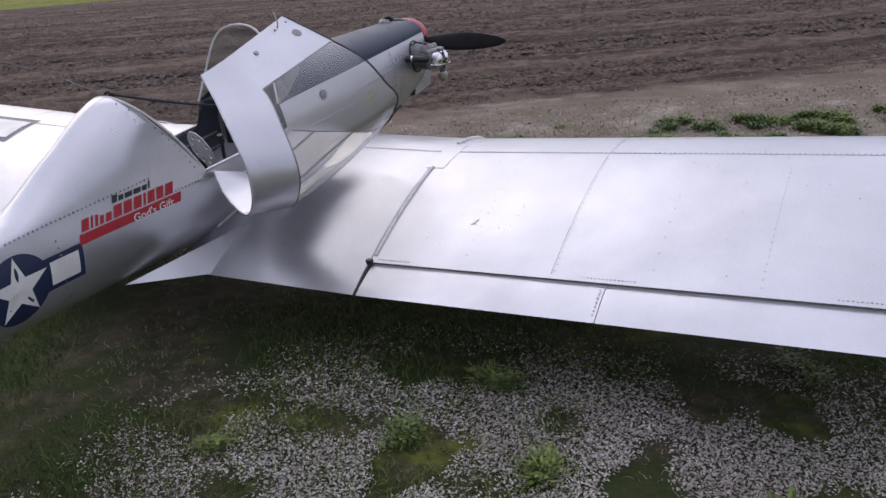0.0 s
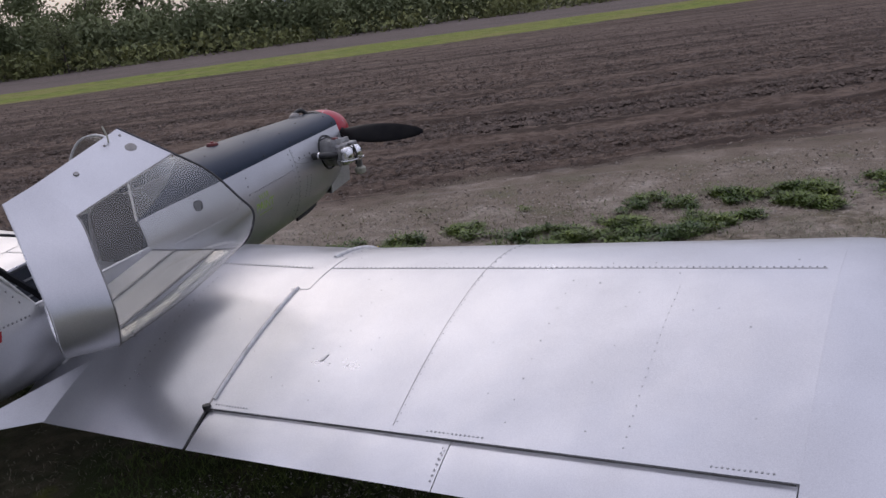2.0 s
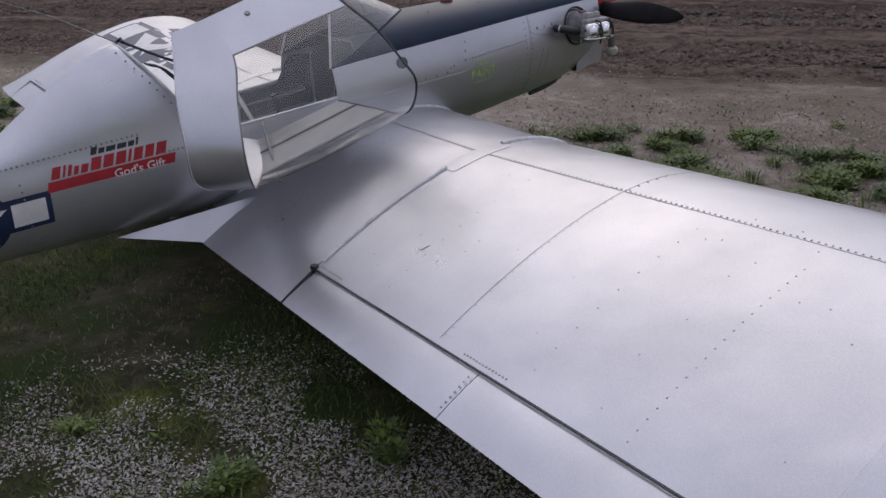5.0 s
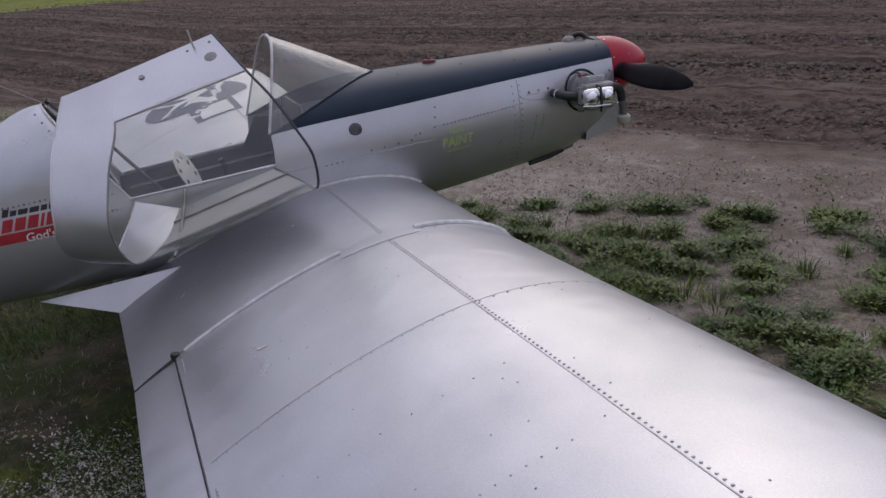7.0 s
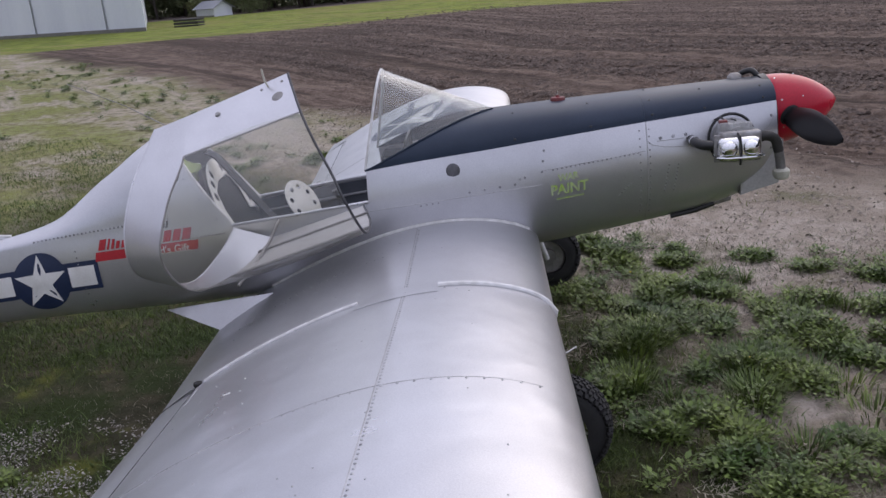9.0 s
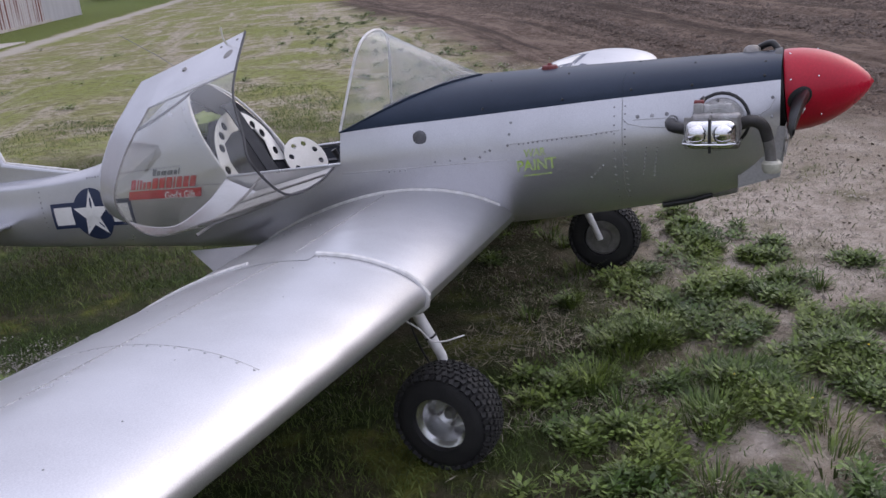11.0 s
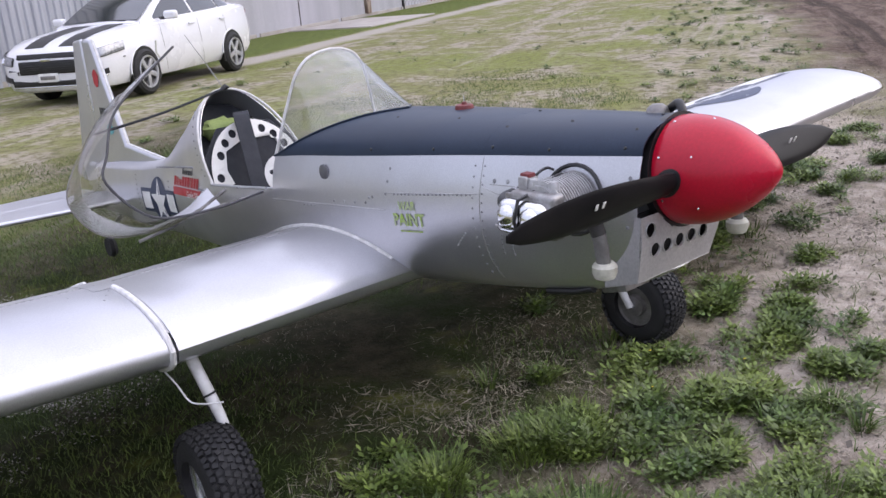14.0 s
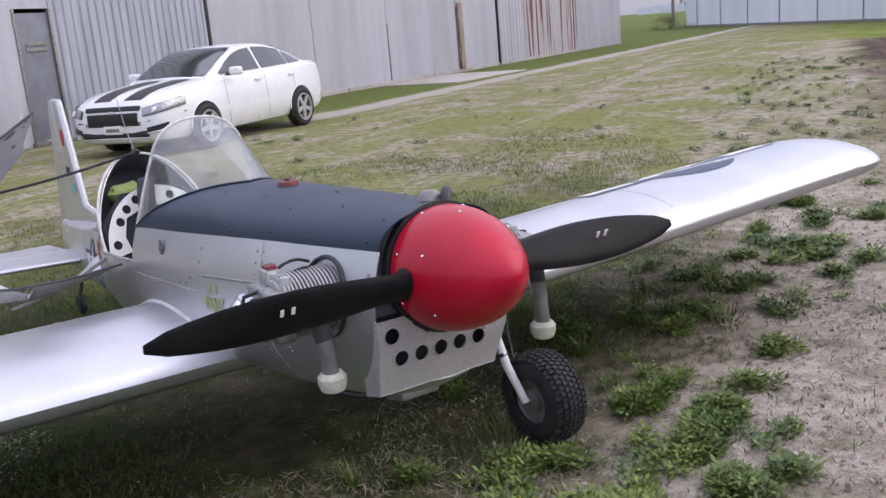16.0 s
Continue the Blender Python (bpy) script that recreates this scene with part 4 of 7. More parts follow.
b4.faces.new([b4.verts.new((x * 0.86, y - 0.12, 0.80 + (z - 0.80) * 0.80)) for x, y, z in arch_front])
part("baggage_bulkhead", b4, CLOTH, plane, "dark baggage bulkhead", flat=True)
whip = [(0, -1.63, 1.195), (-0.03, -1.86, 1.325), (-0.08, -2.13, 1.44)]
part("antenna", tube(whip, [0.003, 0.002, 0.0015], 6), STEEL, plane, "thin whip antenna")

bag = thing("cloth_bag", "crumpled light green cloth bag behind the seat", "bag")
bb = bmesh.new()
bmesh.ops.create_icosphere(bb, subdivisions=3, radius=1.0)
for v in bb.verts:
    d = 1 + 0.35 * noise.noise(v.co * 1.7) + 0.15 * noise.noise(v.co * 4.0)
    v.co = Vector((v.co.x * 0.11 * d + 0.06, v.co.y * 0.06 * d - 1.60, v.co.z * 0.055 * d + 1.01))
part("cloth", bb, mat("green_cloth", (0.28, 0.34, 0.12), (0.18, 0.24, 0.07), rough=0.85, scale=8, fine=90, bump=0.3), bag)
# ---- engine, exhausts and chin ----
for side in (1, -1):
    eng = new("engine_cylinder")
    eng.parent = plane
    tagged(eng, "air-cooled cylinder poking out of the cowl")
    to_x = Matrix.Translation((side * 0.19, 0.785, 1.012)) @ Matrix.Rotation(radians(90 * side), 4, "Y")
    fins = [(0.0, 0.0), (0.07, 0.0)]
    for k in range(15):
        h = 0.02 + k * 0.0098
        fins += [(0.070, h), (0.083, h + 0.0015), (0.083, h + 0.0042), (0.070, h + 0.0057)]
    part("barrel", lathe(fins + [(0.07, 0.17), (0.0, 0.17)], 28, to_x), FINS, eng, "finned grey barrel")
    part("head", box((0.055, 0.165, 0.125), (side * 0.365, 0.782, 1.005), 0.016, seg=3), CAST, eng, "cast metal head")
    part("valve_cover", box((0.058, 0.172, 0.098), (side * 0.404, 0.768, 1.0), 0.034, Matrix.Rotation(radians(-6 * side), 4, "Y"), seg=6), CHROME, eng, "polished valve cover")
    for dy in (-0.043, 0.043):
        dome = bmesh.new()
        bmesh.ops.create_uvsphere(dome, u_segments=20, v_segments=12, radius=1.0, matrix=Matrix.Translation((side * 0.424, 0.768 + dy, 1.004)) @ Matrix.Diagonal((0.024, 0.036, 0.034, 1)))
        part("cover_dome", dome, CHROME, eng, "polished bulge on the valve cover")
    part("cover_flange", box((0.012, 0.186, 0.112), (side * 0.376, 0.768, 1.0), 0.005), CAST, eng)
    part("bail_wire", tube([(side * 0.37, 0.672, 0.975), (side * 0.425, 0.677, 0.972), (side * 0.447, 0.72, 0.972), (side * 0.447, 0.82, 0.972), (side * 0.425, 0.862, 0.972), (side * 0.37, 0.866, 0.975)], 0.004, 6), CHROME, eng)
    part("bail_wire", tube([(side * 0.36, 0.768, 1.064), (side * 0.425, 0.768, 1.054), (side * 0.444, 0.768, 1.0), (side * 0.428, 0.768, 0.94)], 0.0055, 6), BLACK, eng)
    for dy, dz in ((0.0, 0.0), (0.05, -0.012)):
        part("spark_lead", tube(smooth_curve([(side * 0.225, 0.715 + dy, 1.093 + dz), (side * 0.27, 0.73 + dy, 1.108 + dz), (side * 0.315, 0.735 + dy, 1.098 + dz), (side * 0.335, 0.732 + dy, 1.07 + dz)], 4), 0.0042, 6), BLACK, eng, "thin black ignition lead")
    for dy in (-0.02, 0.055):
        part("rocker_boss", lathe([(0.0, 0.03), (0.012, 0.028), (0.016, 0.018), (0.016, -0.02)], 12, Matrix.Translation((side * 0.34, 0.768 + dy, 1.066))), FINS, eng)
    part("rocker_tower", box((0.05, 0.035, 0.05), (side * 0.335, 0.722, 1.075), 0.008), FINS, eng)
    part("red_cap", box((0.03, 0.034, 0.014), (side * 0.335, 0.722, 1.101), 0.005), DULL_RED, eng, "red plug cap")
    part("intake_hose", tube(smooth_curve([(side * 0.245, 0.615, 1.02), (side * 0.31, 0.618, 1.02), (side * 0.348, 0.635, 1.016), (side * 0.358, 0.68, 1.01)], 4), 0.021, 10), BLACK, eng, "black rubber intake hose")
    part("hose_clamp", tube([(side * 0.285, 0.617, 1.02), (side * 0.296, 0.6175, 1.02)], 0.023, 12), CHROME, eng)
    cut = [(side * (side_x(0.785 + 0.098 * math.cos(a), 1.012 + 0.098 * math.sin(a)) + 0.003), 0.785 + 0.098 * math.cos(a), 1.012 + 0.098 * math.sin(a)) for a in [2 * math.pi * k / 24 for k in range(25)]]
    part("cowl_cutout_trim", tube(cut, 0.006, 6), BLACK, plane, "black trim round the cylinder opening")
    drop = 0.0 if side > 0 else 0.03
    ex = new("exhaust_stack")
    ex.parent = plane
    tagged(ex, "downward exhaust stub with a pale cap")
    part("elbow", tube(smooth_curve([(side * 0.325, 0.85, 1.012), (side * 0.327, 0.893, 1.03), (side * 0.322, 0.935, 1.012), (side * 0.316, 0.953, 0.96)], 5), 0.021, 12), PIPE, ex, "burnt black exhaust elbow")
    part("pipe", tube([(side * 0.317, 0.951, 0.968), (side * 0.314, 0.96, 0.92), (side * 0.314, 0.965, 0.868 - drop)], 0.0195, 14), STUB, ex, "grey steel exhaust stub")
    part("cap", lathe([(0.0, 0.034), (0.026, 0.034), (0.034, 0.024), (0.034, 0.008), (0.028, -0.008), (0.02, -0.012), (0.0, -0.012)], 18, Matrix.Translation((side * 0.313, 0.966, 0.852 - drop))), CREAM, ex, "pale plastic exhaust cap")

chin = new("chin_intake")
chin.parent = plane
tagged(chin, "bare metal air intake box with round holes")
face = lambda u, v: (u, 1.006 + min(0.0, v - 0.905) * 0.16, v)
chin_out = [(-0.13, 0.80), (0.205, 0.80), (0.205, 0.905), (0.205, 0.985), (0.13, 0.985), (0.07, 0.93), (-0.05, 0.93), (-0.11, 0.985), (-0.165, 0.985), (-0.165, 0.905)]
hole_row = [(-0.132 + 0.0555 * k, 0.884, 0.0205) for k in range(1, 6)] + [(0.168, 0.945, 0.021), (-0.135, 0.945, 0.018)]
solid(part("face_plate", plate(chin_out, hole_row, face), SHEET, chin, "bare aluminium plate with a row of holes", flat=True), 0.003)
for u, v, r in hole_row:
    x, y, z = face(u, v)
    part("hole_rim", tube([(x + r * math.cos(a), y + 0.002, z + r * math.sin(a)) for a in [2 * math.pi * k / 18 for k in range(19)]], 0.0018, 6), SHEET, chin)
part("dark_inside", box((0.35, 0.01, 0.18), (0.02, 0.97, 0.895)), BLACK, chin, "dark opening behind the holes")
for side in (1, -1):
    b5 = bmesh.new()
    b5.faces.new([b5.verts.new((side * x, y, z)) for x, y, z in ((0.205 if side > 0 else 0.13, 0.989, 0.80), (0.205 if side > 0 else 0.165, 1.006, 0.985), (0.172, 0.90, 0.98), (0.172, 0.84, 0.86), (0.165, 0.84, 0.745))])
    bmesh.ops.triangulate(b5, faces=b5.faces[:])
    solid(part("side_plate", b5, SHEET, chin, flat=True), 0.003, 0)
b6 = bmesh.new()
b6.faces.new([b6.verts.new(p) for p in ((-0.13, 0.989, 0.80), (0.205, 0.989, 0.80), (0.16, 0.84, 0.745), (-0.16, 0.84, 0.745))])
solid(part("bottom_plate", b6, SHEET, chin, flat=True), 0.003, 0)
part("belly_scoop", box((0.12, 0.10, 0.035), (0.0, 0.78, 0.70), 0.012, Matrix.Rotation(radians(14), 4, "X")), STEEL, plane, "dark lower scoop")
part("belly_pipe", tube([(0.10, 0.74, 0.70), (0.10, 0.66, 0.675), (0.10, 0.55, 0.655)], 0.012, 10), BLACK, plane, "black belly pipe")

part("fuel_cap", lathe([(0.0, 0.03), (0.008, 0.03), (0.01, 0.022), (0.03, 0.02), (0.034, 0.008), (0.034, -0.006)], 24, Matrix.Translation((-0.014, 0.087, 1.186))), DULL_RED, plane, "dark red fuel cap")
part("cap_wire", tube([(-0.014, 0.087, 1.206), (-0.014, 0.088, 1.238)], 0.002, 6), CHROME, plane)
part("cowl_bump", lathe([(0.0, 0.032), (0.018, 0.030), (0.030, 0.020), (0.036, 0.0), (0.036, -0.02)], 20, Matrix.Translation((-0.055, 0.87, 1.212))), STEEL, plane, "grey dome on the cowl")
part("cowl_hose", tube(smooth_curve([(-0.09, 0.86, 1.20), (-0.085, 0.90, 1.232), (-0.06, 0.94, 1.248), (-0.045, 0.962, 1.228), (-0.04, 0.97, 1.20)], 4), 0.013, 10), BLACK, plane, "black breather hose over the cowl")
part("window_plug", lathe([(0.0, 0.006), (0.022, 0.006), (0.03, 0.003), (0.03, -0.006)], 22, Matrix.Translation((side_x(-0.39, 0.976) + 0.001, -0.39, 0.976)) @ Matrix.Rotation(radians(90), 4, "Y")), PLUG, plane, "dark round plug in the fuselage side")
part("window_plug", lathe([(0.0, 0.006), (0.022, 0.006), (0.03, 0.003), (0.03, -0.006)], 22, Matrix.Translation((-side_x(-0.39, 0.976) - 0.001, -0.39, 0.976)) @ Matrix.Rotation(radians(-90), 4, "Y")), PLUG, plane, "dark round plug in the fuselage side")


# the left wing reaches a little further than the right
for ob in [o for o in plane.children if o.type == "MESH"]:
    if ob.name.split(".")[0] in ("outer_wing", "wing_tip", "flap", "aileron", "rivets", "spar_seam", "rib_seam", "hinge_gap", "hinge_shadow_strip"):
        for v in ob.data.vertices:
            if v.co.x < -1.12:
                v.co.z += (-v.co.x - 1.12) * 0.002
                v.co.x += (v.co.x + 1.12) * 0.034

# ---- landing gear ----
def tyre_mesh(R, w):
    prof = []
    for k in range(21):
        a = math.pi * (k / 20) - math.pi / 2
        s = math.sin(a)
        prof.append((R - (R * 0.47) * (1 - math.cos(a) ** 0.55), s * w / 2))
    prof = [(R * 0.53, -w * 0.34)] + prof + [(R * 0.53, w * 0.34)]
    return lathe(prof, 44, caps=False)


def tread_mesh(R, w):
    bm = bmesh.new()
    for row, off in ((-0.41, 0.5), (-0.285, 0.0), (-0.145, 0.5), (0.0, 0.0), (0.145, 0.5), (0.285, 0.0), (0.41, 0.5)):
        for k in range(48):
            a = 2 * math.pi * (k + off) / 48
            rr = R * (1.004 if abs(row) < 0.1 else 0.998 if abs(row) < 0.2 else 0.975 if abs(row) < 0.3 else 0.93)
            m = Matrix.Rotation(a, 4, "Z") @ Matrix.Translation((rr, 0, row * w)) @ Matrix.Rotation(radians(18 if row * (1 if k % 2 else -1) > 0 else -18), 4, "X")
            if abs(row) > 0.2:
                m = m @ Matrix.Rotation(radians(20 if abs(row) < 0.3 else 42) * (1 if row < 0 else -1), 4, "Y")
            box((0.013, 0.0155, w * 0.105), (0, 0, 0), 0, m, bm)
    return bm


def rim_mesh(R, w, face):
    r = R * 0.5
    prof = [(0.0, -0.02), (r * 0.30, -0.02), (r * 0.34, -0.035), (r * 0.72, -0.035), (r * 0.80, 0.0), (r * 0.86, w * 0.28), (r * 1.0, w * 0.34), (r * 1.1, w * 0.36), (r * 1.1, -w * 0.3), (0.0, -w * 0.3)]
    return lathe(prof, 36)


for name, at, side in (("wheel", (1.045, -0.045, 0.158), 1), ("wheel", (-1.01, 0.055, 0.165), -1)):
    wheel = new("wheel")
    wheel.parent = plane
    wheel.matrix_basis = Matrix.Translation(at) @ Matrix.Rotation(radians(90 * side), 4, "Y") @ Matrix.Rotation(radians(3), 4, "X")
    tagged(wheel, "small wheel with a knobbly black tyre")
    part("tyre", tyre_mesh(0.185, 0.16), RUBBER, wheel, "knobbly black tyre")
    part("tread", tread_mesh(0.185, 0.16), RUBBER, wheel, "knobbly rubber tread", kind="stuff")
    part("rim", rim_mesh(0.185, 0.15, 1), ALU, wheel, "bright aluminium rim")
    inner_rim = part("rim_inner", lathe([(0.0, -0.07), (0.045, -0.07), (0.05, -0.05), (0.088, -0.052), (0.092, -0.062), (0.098, -0.05)], 30), STEEL, wheel, "dark inner wheel face")
    for k in range(5):
        a = 2 * math.pi * k / 5
        part("bolt", lathe([(0, -0.018), (0.007, -0.02), (0.007, -0.036)], 6, Matrix.Translation((0.05 * math.cos(a), 0.05 * math.sin(a), 0))), STEEL, wheel)
    part("hub", lathe([(0.0, 0.005), (0.016, 0.002), (0.02, -0.02)], 14), CAST, wheel)
    x, y, z = at
    leg = new("gear_leg")
    leg.parent = plane
    tagged(leg, "white tubular landing gear leg")
    top = Vector((side * 1.02, -0.16, 0.57))
    foot = Vector((x - side * 0.085, y - 0.005, z))
    knee = Vector((x - side * 0.06, y - 0.03, z + 0.20))
    if side > 0:
        part("strut", tube([top, knee.lerp(top, 0.35), knee, foot], [0.02, 0.02, 0.0175, 0.0175], 12), SEAL, leg, "white painted tube")
    else:
        part("strut", tube([Vector((-0.85, -0.06, 0.54)), Vector((-0.88, 0.0, 0.32)), foot], [0.018, 0.018, 0.016], 12), SEAL, leg, "white painted tube")
    part("collar", tube([knee.lerp(top, 0.33), knee.lerp(top, 0.36)] if side > 0 else [Vector((-0.872, -0.02, 0.37)), Vector((-0.875, -0.014, 0.355))], 0.023, 12), BLACK, leg, "black collar")
    part("axle", tube([foot, Vector((x, y, z))], 0.013, 10), STEEL, leg)
    part("brake_line", tube(smooth_curve([top + Vector((0, -0.02, 0)), top.lerp(foot, 0.4) + Vector((0.0, -0.04, 0)), foot + Vector((0, -0.02, 0.03))], 5), 0.004, 6), BLACK, leg)
# loose white tube hanging below the right wing joint
h0 = wing_point(1.115, 0.09, False, 0.0)
part("drain_tube", tube(smooth_curve([h0, (1.10, -0.10, 0.505), (1.085, -0.06, 0.455), (1.06, -0.02, 0.447), (1.015, 0.03, 0.452)], 5), 0.0028, 8), SEAL, plane, "loose white tube below the wing")
tw = new("tail_wheel")
tw.parent = plane
tagged(tw, "small tail wheel on a spring strut")
part("spring", tube([(0, -3.25, 0.335), (0, -3.42, 0.25), (0, -3.56, 0.12)], 0.014, 8), STEEL, tw)
part("tyre", lathe([(0.03, -0.02), (0.06, -0.022), (0.072, 0.0), (0.06, 0.022), (0.03, 0.02)], 22, Matrix.Translation((0, -3.58, 0.06)) @ Matrix.Rotation(radians(90), 4, "Y")), RUBBER, tw)

# ---- tail ----


def thin_surface(outline, th, to_world, name, label="", material=None):
    bm = bmesh.new()
    vs = [bm.verts.new(to_world(u, v)) for u, v in outline]
    bm.faces.new(vs)
    bmesh.ops.recalc_face_normals(bm, faces=bm.faces)
    ob = solid(part(name, bm, material or SILVER, plane, label), th, 0)
    bv = ob.modifiers.new("edge", "BEVEL")
    bv.width, bv.segments, bv.limit_method = th * 0.45, 3, "ANGLE"
    return ob


FIN_X = -0.03
fin_map = lambda y, z: (FIN_X, y, z)
thin_surface([(-2.52, 0.755), (-3.03, 0.80), (-3.30, 1.42), (-3.44, 1.425), (-3.46, 0.62), (-3.0, 0.62)], 0.04, fin_map, "tail_fin", "silver tail fin")
thin_surface([(-3.465, 0.46), (-3.465, 1.425), (-3.60, 1.41), (-3.84, 0.60), (-3.80, 0.44)], 0.03, fin_map, "rudder", "silver rudder")
for side in (1, -1):
    st = lambda u, v, s=side: (s * u, v, 0.47 + 0.004 * u)
    thin_surface([(0.03, -2.98), (0.80, -3.08), (0.90, -3.16), (0.92, -3.36), (0.03, -3.36)], 0.03, st, "stabilizer", "silver tailplane")
    thin_surface([(0.06, -3.37), (0.92, -3.37), (0.90, -3.58), (0.80, -3.64), (0.12, -3.66)], 0.022, st, "elevator", "silver elevator")
part("fin_edge", tube([(FIN_X, -2.52, 0.757), (FIN_X, -3.03, 0.80), (FIN_X, -3.30, 1.42)], 0.008, 8), SEAL, plane, "pale leading edge strip")


# ---- markings and rivets on the fuselage ----
def on_side(y, z, side=1, off=0.0025):
    return (side * (side_x(y, z) + off), y, z)


PITCH = math.tan(radians(6.0))


def decal(name, shapes, y0, z0, material, label="", side=1, off=0.0025, flip=1):
    """shapes: (verts in u along the body and v up, faces); bent onto the fuselage's side."""
    vs, fs = merge(*shapes)
    out = []
    for u, v in [p[:2] for p in vs]:
        y = y0 + u * flip
        out.append(on_side(y, z0 + v + u * flip * PITCH, side, off))
    ob = soup(name, out, fs, material, plane, label, "")
    return ob


def rect(u0, v0, u1, v1, n=6, m=3, slant=0.0):
    vs = [(u0 + (u1 - u0) * i / n + slant * (v0 + (v1 - v0) * j / m), v0 + (v1 - v0) * j / m) for j in range(m + 1) for i in range(n + 1)]
    fs = [(j * (n + 1) + i, j * (n + 1) + i + 1, (j + 1) * (n + 1) + i + 1, (j + 1) * (n + 1) + i) for j in range(m) for i in range(n)]
    return vs, fs


def star_shape(r, turn=90):
    vs, fs = [(0, 0)], []
    for k in range(10):
        a = radians(turn + 36 * k)
        rr = r if k % 2 == 0 else r * 0.40
        vs.append((rr * math.cos(a), rr * math.sin(a)))
    for k in range(10):
        fs.append((0, 1 + k, 1 + (k + 1) % 10))
    return vs, fs


def round_shape(r, n=36, rings=5):
    vs, fs = [(0, 0)], []
    for j in range(1, rings + 1):
        vs += [(r * j / rings * math.cos(2 * math.pi * k / n), r * j / rings * math.sin(2 * math.pi * k / n)) for k in range(n)]
    for k in range(n):
        fs.append((0, 1 + k, 1 + (k + 1) % n))
    for j in range(1, rings):
        o = 1 + (j - 1) * n
        for k in range(n):
            q = (k + 1) % n
            fs.append((o + k, o + n + k, o + n + q, o + q))
    return vs, fs


for side in (1, -1):
    Y0, Z0 = -2.345, 0.562
    decal("insignia_disc", [round_shape(0.142), rect(-0.30, -0.066, 0.30, 0.074, 14, 4)], Y0, Z0, BLUE, "dark blue insignia disc and bars", side, 0.0022)
    decal("insignia_bar", [rect(-0.278, -0.046, -0.145, 0.052, 5, 3)], Y0, Z0, WHITE, "white insignia bar", side, 0.0036)
    decal("insignia_bar", [rect(0.145, -0.046, 0.278, 0.052, 5, 3)], Y0, Z0, WHITE, "white insignia bar", side, 0.0036)
    decal("insignia_star", [star_shape(0.136)], Y0, Z0, WHITE, "white five-pointed star", side, 0.0052)
    # maker's mark: plain bars in its colours, with a white motto on the red bar
    YB, ZB = -1.785, 0.715
    at_u = -0.125
    for wide, tall in ((0.024, 0.030), (0.024, 0.021), (0.037, 0.021), (0.037, 0.021), (0.024, 0.021), (0.009, 0.030)):
        decal("mark_bar", [rect(at_u, 0.080, at_u + wide, 0.080 + tall, 3, 2, 0.3)], YB + 0.02, ZB, DECAL_BLACK, "black marking bar", side)
        at_u += wide + 0.007
    at_u = -0.252
    for wide, tall in ((0.034, 0.048), (0.010, 0.048), (0.014, 0.044), (0.018, 0.034), (0.028, 0.034), (0.040, 0.050), (0.040, 0.050), (0.040, 0.050), (0.012, 0.050), (0.036, 0.050), (0.036, 0.050), (0.040, 0.050)):
        decal("mark_bar", [rect(at_u, 0.017, at_u + wide, 0.017 + tall, 3, 2, 0.3)], YB, ZB, DECAL_RED, "red marking bar", side)
        at_u += wide + 0.010
    decal("mark_stripe", [rect(-0.262, -0.032, 0.25, 0.010, 14, 2, 0.2)], YB, ZB, DECAL_RED, "long red stripe", side)
    tv, tf = text_mesh("God's Gift", 0.05, 0.0006)
    decal("motto", [([(u, v) for u, v, w in tv], tf)], YB + 0.10, ZB - 0.010, WHITE, "white motto lettering", side, 0.0045, side)
    for word, yc, zc, size in (("WAR", 0.092, 0.912, 0.040), ("PAINT", 0.095, 0.862, 0.062)):
        tv, tf = text_mesh(word, size, 0.0016)
        decal("nose_art", [([(u * 0.92, v) for u, v, w in tv], tf)], yc, zc, GREEN, "green stencilled nose lettering", side, 0.0025, side)
    decal("nose_art_line", [rect(-0.055, -0.048, 0.06, -0.042, 5, 1)], 0.095, 0.868, GREEN, "", side)


def wing_decal(name, shapes, x0, c0, material, off, label):
    vs, fs = merge(*shapes)
    out = []
    for u, v in [p[:2] for p in vs]:
        p = wing_point(abs(x0 + u), c0 - v / CHORD, True, off)
        out.append((-p.x, p.y, p.z))
    soup(name, out, [f[::-1] for f in fs], material, plane, label, "")


wing_decal("wing_insignia_disc", [round_shape(0.36, 40, 7), rect(-0.72, -0.10, 0.72, 0.20, 20, 5)], 2.55, 0.43, BLUE, 0.0025, "dark blue wing insignia")
wing_decal("wing_insignia_bar", [rect(-0.68, -0.055, -0.37, 0.155, 6, 4)], 2.55, 0.43, WHITE, 0.004, "white wing insignia bar")
wing_decal("wing_insignia_bar", [rect(0.37, -0.055, 0.68, 0.155, 6, 4)], 2.55, 0.43, WHITE, 0.004, "white wing insignia bar")
wing_decal("wing_insignia_star", [star_shape(0.34)], 2.55, 0.43, WHITE, 0.0055, "white wing star")


